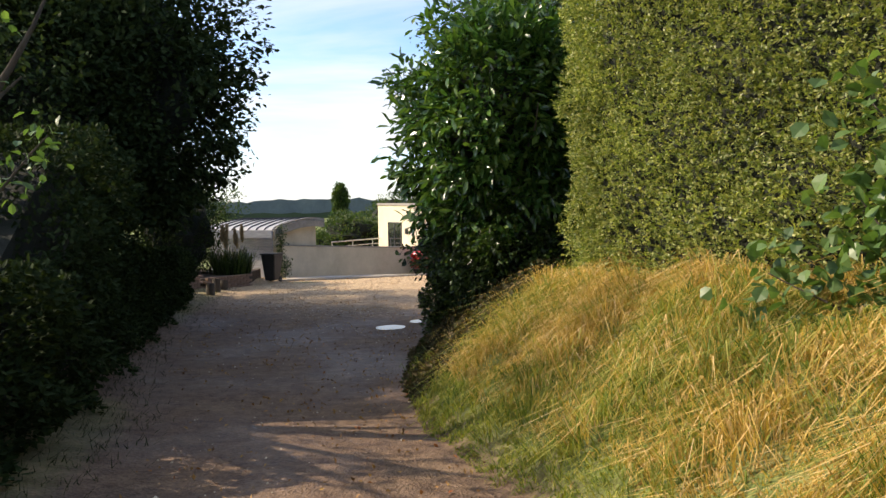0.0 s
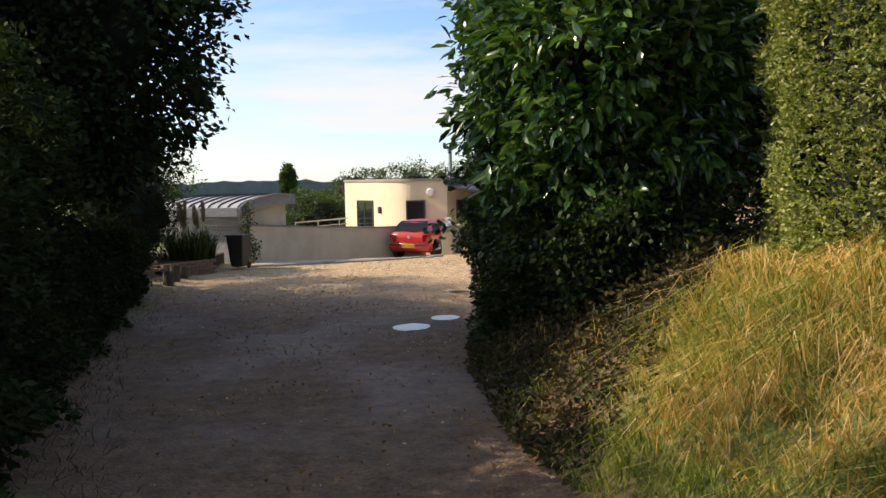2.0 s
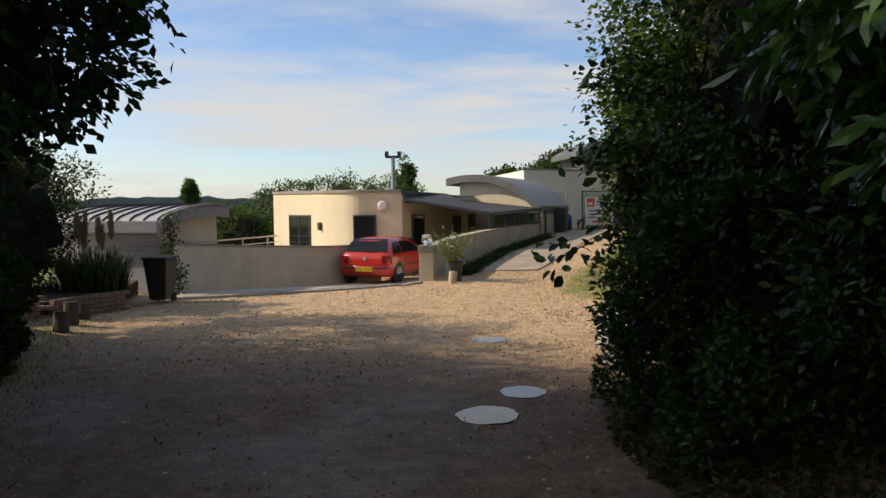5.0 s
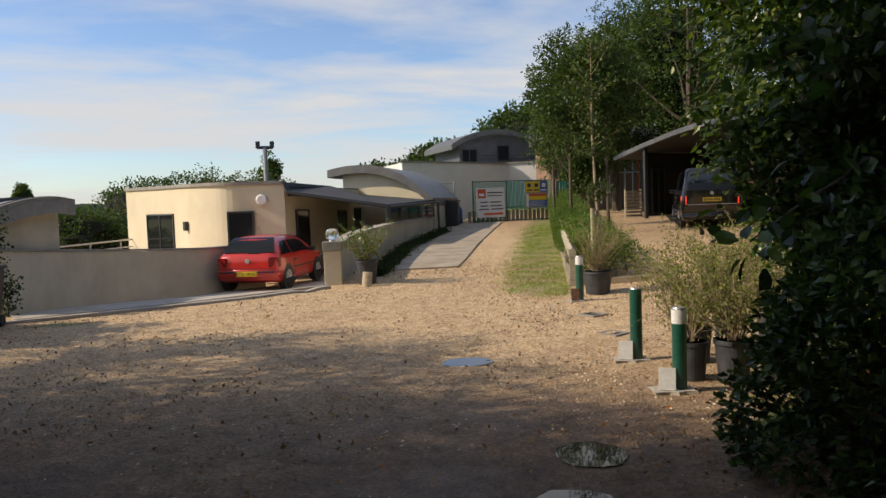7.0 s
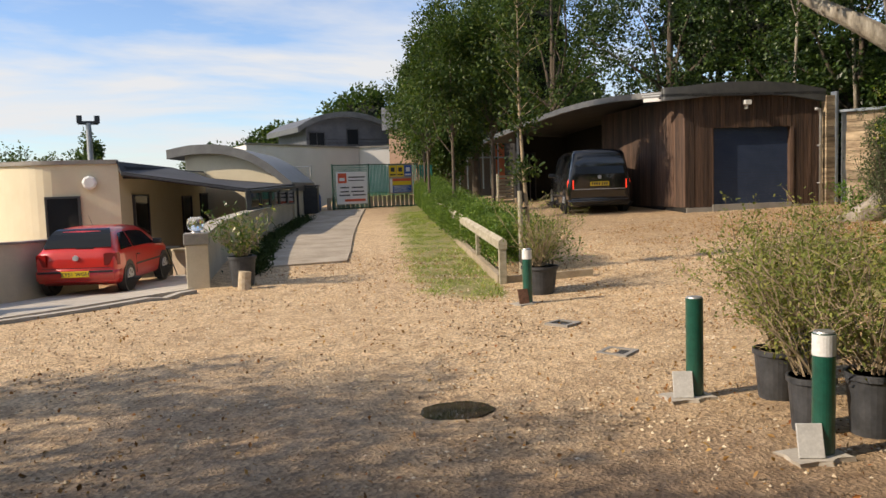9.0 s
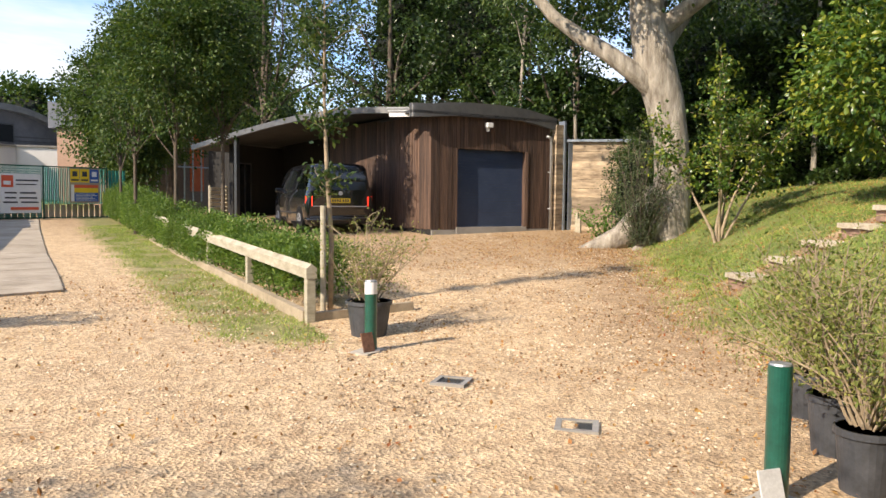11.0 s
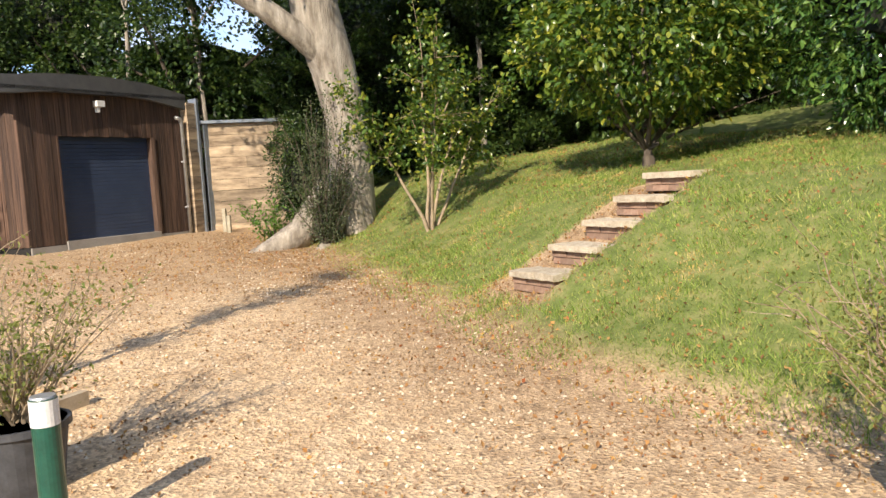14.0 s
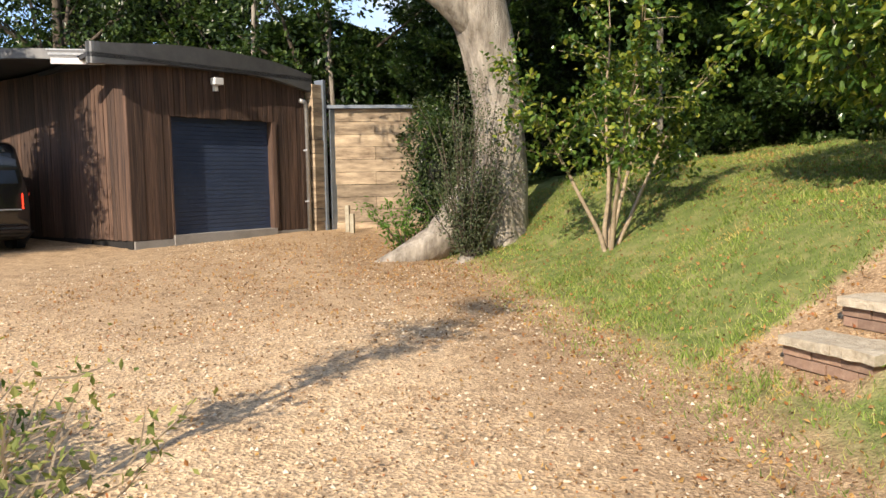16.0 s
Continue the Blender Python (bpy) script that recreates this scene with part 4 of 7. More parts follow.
def wheelie_bin():
    b = thing("wheeled_bin", "black plastic wheeled bin standing by the shed", "bin", (-5.35, 22.45, gz(-5.35, 22.45) + 0.004), -12)
    s = 0.75
    lo, hi = (0.20 * s, 0.24 * s), (0.29 * s, 0.36 * s)
    bm = bmesh.new()
    a = [bm.verts.new((x * lo[0], y * lo[1], 0.06)) for x, y in ((-1, -1), (1, -1), (1, 1), (-1, 1))]
    c = [bm.verts.new((x * hi[0], y * hi[1], 0.80)) for x, y in ((-1, -1), (1, -1), (1, 1), (-1, 1))]
    bm.faces.new(a[::-1])
    bm.faces.new(c)
    for k in range(4):
        bm.faces.new((a[k], a[(k + 1) % 4], c[(k + 1) % 4], c[k]))
    bmesh.ops.bevel(bm, geom=bm.edges[:], offset=0.02, segments=2, affect="EDGES")
    part("body", bm, M["black_plastic"], b)
    part("lid", box(-hi[0] - 0.02, hi[0] + 0.02, -hi[1] - 0.03, hi[1] + 0.03, 0.80, 0.85, bevel=0.018), M["black_plastic"], b)
    for x in (-0.15, 0.15):
        part("wheel", tube([(x - 0.02, 0.2, 0.085, 0.085), (x + 0.02, 0.2, 0.085, 0.085)], 16), M["rubber"], b)
    part("handle", tube([(-0.15, hi[1] + 0.05, 0.79, 0.013), (0.15, hi[1] + 0.05, 0.79, 0.013)], 8), M["black_plastic"], b)


def planter():
    p = thing("brick_planter", "low brick raised bed in the shade beside the shed", "planter", (0, 0, 0))
    pts = [(-5.75, 21.6), (-6.6, 20.1), (-7.2, 18.7)]
    for (a, c) in zip(pts[:-1], pts[1:]):
        d = np.array(c) - np.array(a)
        L = np.hypot(*d)
        ang = math.degrees(math.atan2(d[1], d[0]))
        for row in range(5):
            n = int(L / 0.225)
            for k in range(n):
                me = BRICK
                o = place("brick", me, p)
                f = (k + (0.5 if row % 2 else 0)) * 0.225
                o.matrix_basis = pose(a[0] + d[0] / L * f, a[1] + d[1] / L * f, gz(*a) - 0.03 + row * 0.075, 0, 0, ang)
    part("soil", slab([(-5.85, 21.6), (-7.3, 18.8), (-9, 19.5), (-8.0, 23.6), (-6.1, 23.8)], -0.8, -0.33), M["soil"], p)


bm = box(0, 0.215, 0, 0.1, 0, 0.065, bevel=0.004)
BRICK = bpy.data.meshes.new("brick")
bm.to_mesh(BRICK)
bm.free()
BRICK.materials.append(M["brick"])


def grey_house():
    h = thing("grey_arched_house", "white rendered house with a slate-grey upper storey under an arched roof", "house")
    bm = bmesh.new()
    add_slab(bm, [(8.95, 55.0), (17.3, 59.4), (17.3, 64), (8.9, 64)], -1.0, [3.25, 3.3, 3.3, 3.25])
    part("long_wall", bm, M["white_render"], h, "pale rendered wall")
    part("white_wall", slab([(17.3, 59.6), (20.9, 57.6), (23, 66), (17.3, 66)], -1.0, 3.28), M["white_render"], h, "bright white rendered wall")
    bm = bmesh.new()
    add_slab(bm, [(8.85, 54.9), (17.3, 59.3), (17.3, 59.7), (8.9, 55.3)], 3.26, 3.36)
    add_slab(bm, [(17.3, 59.5), (21.0, 57.5), (21.1, 58.0), (17.3, 59.9)], 3.29, 3.39)
    part("parapet", bm, M["coping"], h)
    prof = [tuple(p) for p in smooth_line([(14.8, 4.92), (15.6, 5.38), (16.8, 5.80), (18.3, 5.97), (19.8, 5.80), (21.2, 5.33), (22.4, 4.72), (23.3, 4.10)], 3)]
    ins = [(x, z - 0.3) for x, z in prof if 15.4 < x < 23.0]
    bm = bmesh.new()
    f = [bm.verts.new((x, 64.2, z)) for x, z in ins] + [bm.verts.new((22.9, 64.2, 2.9)), bm.verts.new((15.6, 64.2, 2.9))]
    bm.faces.new(f)
    ex = bmesh.ops.extrude_face_region(bm, geom=bm.faces[:])
    bmesh.ops.translate(bm, verts=[v for v in ex["geom"] if isinstance(v, bmesh.types.BMVert)], vec=(0, 6, 0))
    part("upper_wall", bm, M["slate"], h, "slate-grey boarded wall")
    bm = bmesh.new()
    rows = []
    for x, z in prof:
        rows.append([bm.verts.new((x, 63.5, z - 0.36)), bm.verts.new((x, 63.5, z)), bm.verts.new((x, 70.5, z)), bm.verts.new((x, 70.5, z - 0.36))])
    for r, s in zip(rows[:-1], rows[1:]):
        for k in range(4):
            bm.faces.new((r[k], r[(k + 1) % 4], s[(k + 1) % 4], s[k]))
    bm.faces.new(rows[0])
    bm.faces.new(rows[-1][::-1])
    part("arched_roof", bm, M["zinc"], h, "arched grey zinc roof")
    window_unit(h, (18.5, 64.17), (19.4, 64.17), 3.75, 4.85, 0.06, False)
    window_unit(h, (15.75, 64.17), (16.9, 64.17), 3.4, 4.6, 0.06, True)
    for k in range(4):
        part("board", box(15.6, 22.8, 64.15, 64.195, 3.4 + k * 0.24, 3.425 + k * 0.24), M["zinc_dark"], h)


def gate():
    z = gz(10.4, 42) - 0.02
    g = thing("site_gate", "galvanised site gate covered with green mesh sheeting", "gate", (0, 0, 0))
    y = 42.0
    def bar(x0, x1, z0, z1, nm, mt="galv", yy=0.0, lab=""):
        part(nm, box(x0, x1, y - 0.02 + yy, y + 0.02 + yy, z0, z1), M[mt], g, lab)
    for x in (8.62, 10.15, 12.35):
        bar(x, x + 0.05, z, 1.72, "post", "green_paint")
    bar(8.67, 12.35, 1.66, 1.70, "top_rail", "green_paint")
    bar(8.67, 12.35, z + 0.04, z + 0.08, "bottom_rail", "green_paint")
    bm = bmesh.new()
    for k in range(34):
        x = 10.25 + k * 0.062
        part("green_strip", box(x, x + 0.03, y + 0.03, y + 0.05 + 0.015 * (k % 2), 0.45, 1.65), M["mesh_green"], g)
    for k in range(5):
        x = 12.45 + k * 0.1
        part("green_sheet", box(x, x + 0.095, y - 0.01 - 0.05 * k, y + 0.01 - 0.05 * k, -0.15, 1.62), M["mesh_green"], g)
    bm = bmesh.new()
    for k in range(42):
        x = 8.68 + k * 0.035
        add_box(bm, x, x + 0.008, y + 0.03, y + 0.04, -0.02, 1.66)
    for k in range(22):
        add_box(bm, 8.68, 10.15, y + 0.041, y + 0.047, k * 0.075, k * 0.075 + 0.012)
    part("wire_mesh", bm, M["mesh_green"], g, "green wire mesh")
    hd = thing("timber_hoarding", "low plywood hoarding behind the site gate", "fence")
    for k in range(20):
        x = 8.5 + k * 0.2
        part("board", box(x, x + 0.16, y + 0.3, y + 0.32, -0.2, 0.42 + 0.02 * (k % 3)), M["board"], hd)
    s = thing("contractor_sign", "white contractor sign with an orange square and dark lettering", "sign", (8.78, y - 0.05, 0.16), 0)
    part("board", box(0, 1.28, -0.012, 0, 0, 1.26), M["sign_white"], s)
    part("logo", box(0.06, 0.42, -0.018, -0.014, 0.82, 1.2), M["sign_red"], s, "orange square with a white shape")
    part("logo_shape", slab([(0.12, -0.022), (0.34, -0.022), (0.34, -0.019), (0.12, -0.019)], 0.9, 1.02), M["sign_white"], s)
    bm = bmesh.new()
    for z_, x0, x1, hh in ((1.02, 0.5, 1.2, 0.05), (0.9, 0.5, 1.15, 0.035), (0.62, 0.15, 0.52, 0.05), (0.62, 0.62, 1.12, 0.05), (0.46, 0.15, 0.5, 0.05), (0.46, 0.6, 1.15, 0.05), (0.32, 0.1, 0.55, 0.05), (0.32, 0.65, 1.2, 0.05)):
        add_box(bm, x0, x1, -0.018, -0.014, z_, z_ + hh)
    part("lettering", bm, M["ink"], s)
    part("number_line", box(0.32, 1.2, -0.018, -0.014, 0.1, 0.19), M["sign_red"], s)
    s = thing("warning_signs", "row of yellow and blue site safety signs", "sign", (11.02, y - 0.05, 0.5), 0)
    part("backing", box(0, 1.05, -0.012, 0, 0, 1.16), M["board"], s)
    for k, mt in enumerate(("sign_yellow", "sign_yellow", "sign_blue")):
        part("panel", box(0.03 + k * 0.34, 0.34 + k * 0.34, -0.02, -0.014, 0.68, 1.13), M[mt], s)
        part("symbol", slab([(0.10 + k * 0.34, -0.024), (0.27 + k * 0.34, -0.024), (0.27 + k * 0.34, -0.021), (0.10 + k * 0.34, -0.021)], 0.88, 1.05), M["ink" if k < 2 else "sign_white"], s)
        part("lettering", slab([(0.06 + k * 0.34, -0.024), (0.31 + k * 0.34, -0.024), (0.31 + k * 0.34, -0.021), (0.06 + k * 0.34, -0.021)], 0.73, 0.79), M["ink" if k < 2 else "sign_white"], s)
    for z0, z1, mt in ((0.50, 0.60, "sign_red"), (0.34, 0.49, "sign_yellow"), (0.04, 0.33, "sign_blue")):
        part("panel", box(0.16, 1.0, -0.02, -0.014, z0, z1), M[mt], s)
    part("panel", box(0.05, 0.155, -0.02, -0.014, 0.04, 0.6), M["sign_white"], s)
    bm = bmesh.new()
    for k in range(5):
        add_box(bm, 0.2, 0.95 - 0.07 * (k % 3), -0.024, -0.021, 0.08 + k * 0.05, 0.095 + k * 0.05)
    part("lettering", bm, M["sign_white"], s)
    # palisade to the left and further mesh fence
    f = thing("steel_fence", "pale steel mesh fence panel beside the gate", "fence")
    for x in (6.9, 7.75):
        part("post", tube([(x + 0.6, 43.6, 0, 0.035), (x + 0.6, 43.6, 1.75, 0.035)], 8), M["galv"], f)
    part("rail", tube([(6.6, 43.9, 1.68, 0.02), (8.4, 43.5, 1.70, 0.02)], 8), M["galv"], f)
    bm = bmesh.new()
    for k in range(24):
        x = 6.6 + k * 0.075
        add_box(bm, x, x + 0.008, 43.88 - k * 0.016, 43.89 - k * 0.016, 0, 1.68)
    part("wire", bm, M["galv"], f)
    c = thing("gas_bottle", "blue gas bottle beside the gate", "gas bottle", (8.15, 42.4, gz(8.15, 42.4)))
    part("cylinder", tube([(0, 0, 0, 0.13), (0, 0, 0.55, 0.13), (0, 0, 0.66, 0.08), (0, 0, 0.72, 0.04)], 14), M["sign_blue"], c, smooth=True)
    c = thing("dark_bin", "dark wheeled bin at the end of the hall", "bin", (7.35, 41.0, gz(7.6, 41.0) - 0.02), -25)
    part("body", box(-0.3, 0.3, -0.35, 0.35, 0.0, 0.98, bevel=0.04), M["black_plastic"], c)
    part("lid", box(-0.33, 0.33, -0.38, 0.38, 0.985, 1.06, bevel=0.02), M["black_plastic"], c)


# ---- garage ----
GA, GD = np.array([13.12, 28.23]), np.array([0.9206, -0.3906])
GN = np.array([-0.3906, -0.9206])


def garage():
    h = thing("timber_garage", "dark timber-clad garage with an open carport under one curved zinc roof", "garage")
    P = lambda s, o=0.0: tuple(GA + GD * s + GN * o)
    dl, dr = 0.74, 2.94
    zb = -0.02
    top = 2.90
    # boards of the front: left of the door, over it, right of it
    rng = np.random.default_rng(3)
    def boards(p0, p1, z0, z1, width=0.115):
        p0, p1 = np.array(p0), np.array(p1)
        L = np.hypot(*(p1 - p0))
        n = max(1, round(L / width))
        u = (p1 - p0) / L
        nn = np.array([u[1], -u[0]])
        for k in range(n):
            a, c = p0 + u * (L * k / n + 0.004), p0 + u * (L * (k + 1) / n - 0.004)
            o = rng.uniform(0.0, 0.012)
            q = [tuple(a + nn * o), tuple(c + nn * o), tuple(c - nn * 0.02), tuple(a - nn * 0.02)]
            part("board", slab(q, z0 + rng.uniform(-0.01, 0.01), z1), M["cedar"], h)
    boards(P(0), P(dl), zb, top)
    boards(P(dl), P(dr), 2.04, top)
    boards(P(dr), P(3.74), zb, top)
    CH = GA + np.array([0.40, 1.15])
    boards(tuple(CH), P(0), zb, top)
    BK = CH + np.array([0.33, 0.945]) * 4.6
    boards(tuple(BK), tuple(CH), zb, top)
    back = -0.12
    bm = bmesh.new()
    add_slab(bm, [P(0, -0.025), P(dl, -0.025), P(dl, -0.2), P(0, -0.2)], -0.3, top)
    add_slab(bm, [P(dl, -0.025), P(dr, -0.025), P(dr, -0.2), P(dl, -0.2)], 2.06, top)
    add_slab(bm, [P(dr, -0.025), P(3.75, -0.025), P(3.75, -0.2), P(dr, -0.2)], -0.3, top)
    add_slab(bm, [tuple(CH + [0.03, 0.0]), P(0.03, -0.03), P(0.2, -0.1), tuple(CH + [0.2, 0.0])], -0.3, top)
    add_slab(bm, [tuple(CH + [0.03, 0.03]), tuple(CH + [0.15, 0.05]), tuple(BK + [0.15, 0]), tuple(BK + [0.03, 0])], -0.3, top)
    part("inner_wall", bm, M["shade_board"], h)
    bm = bmesh.new()
    add_slab(bm, [P(0.02, 0.02), P(dl, 0.02), P(dl, -0.1), P(0.02, -0.1)], -0.4, zb - 0.012)
    add_slab(bm, [P(dr, 0.02), P(3.74, 0.02), P(3.74, -0.1), P(dr, -0.1)], -0.4, zb - 0.012)
    add_slab(bm, [P(dl, 0.05), P(dr, 0.05), P(dr, -0.2), P(dl, -0.2)], -0.4, 0.03)
    part("plinth", bm, M["concrete_dark"], h)
    # roller door of slats, set back
    door = new("door")
    door.parent = h
    n = 27
    for k in range(n):
        z0 = 0.035 + k * 0.0745
        bm = bmesh.new()
        q = [P(dl + 0.02, -0.13), P(dr - 0.02, -0.13), P(dr - 0.02, -0.16), P(dl + 0.02, -0.16)]
        add_slab(bm, q, z0, z0 + 0.068)
        part("slat", bm, M["roller"], door)
    part("door_backing", slab([P(dl, -0.165), P(dr, -0.165), P(dr, -0.19), P(dl, -0.19)], 0.03, 2.06), M["frame"], door)
    for q in ([P(dl - 0.01, 0.012), P(dl + 0.03, 0.012), P(dl + 0.03, -0.13), P(dl - 0.01, -0.13)], [P(dr - 0.03, 0.012), P(dr + 0.05, 0.03), P(dr + 0.05, -0.13), P(dr - 0.03, -0.13)]):
        part("door_frame", slab(q, 0.03, 2.04), M["cedar"], h)
    # zinc roof over the garage block: curved fascia
    line = smooth_line([(12.42, 28.35), tuple(GA + GN * 0.22 + GD * -0.35), P(1.8, 0.17), P(3.85, 0.12)], 6)
    zt = lambda p: float(np.interp(p[0], [12.4, 12.9, 13.1, 13.85, 14.8, 15.7, 16.4, 16.65], [3.09, 3.11, 3.14, 3.21, 3.22, 3.16, 3.03, 2.98]))
    part("fascia", strip_wall(line, 0.12, lambda p: zt(p) - 0.33, zt), M["zinc"], h, "grey zinc fascia")
    top_pl = [(p[0], p[1]) for p in line] + [P(3.9, -6), (16.0, 34.5), (13.6, 30.0)]
    part("garage_roof", slab(top_pl, 2.86, 2.93), M["zinc_dark"], h)
    part("block_back_wall", slab([P(3.9, -5.8), (16.0, 33.0), (16.0, 32.8), P(3.9, -5.6)], -0.3, 2.65), M["clap"], h)
    # carport: a long curved eave falling away to the left
    eave = smooth_line([(12.95, 28.75, 3.07), (12.5, 30.4, 3.10), (12.82, 32.9, 3.06), (13.15, 35.8, 2.79), (13.5, 38.7, 2.46)], 5)
    part("carport_fascia", strip_wall(eave, -0.1, lambda p: p[2] - 0.16, lambda p: p[2]), M["zinc"], h, "grey zinc fascia")
    bm = bmesh.new()
    rows = []
    for p in eave:
        rows.append([bm.verts.new((p[0] + 0.1, p[1], p[2] - 0.14)), bm.verts.new((p[0] + 0.1, p[1], p[2] - 0.02)), bm.verts.new((p[0] + 6, p[1] + 2.5, p[2] + 0.1)), bm.verts.new((p[0] + 6, p[1] + 2.5, p[2] - 0.05))])
    for r, s in zip(rows[:-1], rows[1:]):
        for k in range(4):
            bm.faces.new((r[k], r[(k + 1) % 4], s[(k + 1) % 4], s[k]))
    bm.faces.new(rows[0])
    bm.faces.new(rows[-1][::-1])
    part("carport_roof", bm, M["zinc_dark"], h)
    # walls coloured as dark as the carport's shade
    part("carport_back_wall", slab([(17.5, 30.0), (17.0, 42.5), (17.3, 42.5), (17.8, 30.0)], -0.2, 3.0), M["shade_board"], h)
    part("carport_end_wall", slab([(14.2, 37.4), (17.1, 38.2), (17.1, 38.4), (14.2, 37.6)], -0.2, 2.5), M["shade_board"], h)
    window_unit(h, (14.4, 37.42), (15.1, 37.62), 0.0, 1.9, 0.05, True, "door")
    for x, y, z in ((13.4, 36.2, 2.6),):
        part("post", box(x - 0.06, x + 0.06, y - 0.06, y + 0.06, -0.3, z), M["frame"], h, "dark timber post")
    # fittings
    for z0, z1, o in ((2.80, 2.90, 0.0), (2.93, 2.965, 0.05), (2.995, 3.02, 0.09)):
        part("gutter_end", slab([(12.50 - o, 29.10), (12.88 - o, 28.42), (12.93 - o, 28.45), (12.55 - o, 29.13)], z0, z1), M["white_band"] if z0 < 2.85 else M["galv"], h, "pale metal gutter end")
    l = thing("security_lamp", "small white floodlight on the garage front", "lamp", (*P(1.65, 0.02), 2.62), -23)
    part("head", box(-0.09, 0.09, -0.17, -0.03, 0.0, 0.12, bevel=0.01), M["white_plastic"], l)
    part("arm", box(-0.03, 0.03, -0.08, 0.0, -0.1, 0.0), M["white_plastic"], l)
    d = thing("downpipe", "grey metal downpipe at the garage corner", "pipe", (*P(3.72, 0.08), 0))
    bm = bmesh.new()
    add_tube(bm, [(0, 0, -0.12, 0.04), (0, 0, 2.3, 0.04), (-0.05, 0, 2.45, 0.045), (-0.16, 0.05, 2.48, 0.045)], 10)
    part("pipe", bm, M["galv"], d, smooth=True)
    for z in (0.5, 1.5):
        part("clip", box(-0.06, 0.06, -0.03, 0.06, z, z + 0.03), M["galv"], d)


def sleeper_wall():
    w = thing("sleeper_wall", "retaining wall of stacked oak sleepers between steel posts", "wall")
    rng = np.random.default_rng(9)
    P = lambda s, o=0.0: tuple(GA + GD * s + GN * o)
    runs = [(P(3.83, 0.10), P(4.10, 0.07), 2.82, 12), ((17.10, 26.50), (17.95, 24.65), 2.36, 11)]
    for a, c, top, n in runs:
        a, c = np.array(a), np.array(c)
        L = np.hypot(*(c - a))
        u = (c - a) / L
        nn = np.array([-u[1], u[0]])
        hgt = (top + 0.45) / n
        for k in range(n):
            z0 = -0.45 + k * hgt
            cuts = [0.0, 1.0] if L < 1 else ([0, 0.46, 1.0] if k % 2 else [0, 0.72, 1.0])
            for f0, f1 in zip(cuts[:-1], cuts[1:]):
                p, q = a + u * (L * f0 + 0.003), a + u * (L * f1 - 0.003)
                o = rng.uniform(-0.012, 0.012)
                s = slab([tuple(p + nn * -(0.05 + o)), tuple(q + nn * -(0.05 + o)), tuple(q + nn * 0.15), tuple(p + nn * 0.15)], z0 + 0.004, z0 + hgt - 0.004)
                part("sleeper", s, M["sleeper"], w)
    part("steel_post", slab([P(4.11, 0.16), P(4.17, 0.16), P(4.17, -0.1), P(4.11, -0.1)], -0.5, 2.92), M["steel"], w, "grey galvanised steel post")
    part("steel_post", slab([P(4.27, 0.16), P(4.47, 0.16), P(4.47, 0.13), P(4.27, 0.13)], -0.5, 2.36), M["steel"], w, "grey galvanised steel post")
    a, c = np.array([17.05, 26.6]), np.array([17.98, 24.6])
    part("steel_cap", slab([tuple(a + [-0.2, 0.05]), tuple(c + [-0.2, 0.05]), tuple(c + [0.2, -0.1]), tuple(a + [0.2, -0.1])], 2.365, 2.43), M["steel"], w, "steel capping")
    for dx in (0.0, 0.16):
        p = thing("timber_stake", "short pale timber stake against the sleeper wall", "stake", (16.55 - dx, 25.9 - dx, gz(16.5, 25.9) - 0.1))
        part("stake", box(-0.04, 0.04, -0.04, 0.04, 0, 0.62 - dx, bevel=0.006), M["rail"], p)


# ---- bank steps ----
def garden_steps():
    g = thing("garden_steps", "five weathered stone steps on brick risers in the bank", "steps")
    fwd = unit(np.array([0.62, -0.78]))
    right = np.array([-0.78, -0.62])
    st = [((7.60, 19.13), -0.13), ((7.91, 18.73), 0.08), ((8.2, 18.37), 0.29), ((8.48, 18.02), 0.51), ((8.77, 17.67), 0.74)]
    rng = np.random.default_rng(2)
    ang = math.degrees(math.atan2(right[1], right[0]))
    for k, ((x, y), z) in enumerate(st):
        a = np.array([x, y])
        w = 0.72 + rng.uniform(-0.03, 0.04)
        s = new("step")
        s.parent = g
        # one long slab, or two butted together
        cuts = [0.0, w] if k % 2 else [0.0, w * 0.56, w]
        for c0, c1 in zip(cuts[:-1], cuts[1:]):
            lift = rng.uniform(-0.004, 0.004)
            q = [tuple(a + right * (c0 + 0.003) - fwd * 0.04), tuple(a + right * (c1 - 0.003) - fwd * 0.04), tuple(a + right * (c1 - 0.003) + fwd * 0.34), tuple(a + right * (c0 + 0.003) + fwd * 0.34)]
            bm = slab(q, z - 0.062, z + lift)
            bmesh.ops.subdivide_edges(bm, edges=bm.edges[:], cuts=6, use_grid_fill=True)
            for v in bm.verts:
                v.co += Vector((noise.noise(v.co * 9), noise.noise(v.co * 9 + Vector((9, 0, 0))), noise.noise(v.co * 12 + Vector((0, 9, 0))))) * 0.009
            part("tread", bm, M["step_stone"], s, smooth=False)
        for row in range(2):
            for j in range(4):
                f = j * 0.222 - (0.11 if row else 0.0)
                if f > w - 0.1:
                    continue
                o = place("brick", BRICK, s)
                p = a + right * max(0.0, f) + fwd * (0.005 + rng.uniform(0, 0.018))
                o.matrix_basis = pose(p[0], p[1], z - 0.131 - 0.072 * row, 0, 0, ang + rng.uniform(-1.5, 1.5))
        part("earth", slab([tuple(a + fwd * 0.12), tuple(a + right * w + fwd * 0.12), tuple(a + right * w * 0.9 + fwd * 0.5), tuple(a + fwd * 0.5)], z - 0.5, z - 0.066), M["soil"], s)


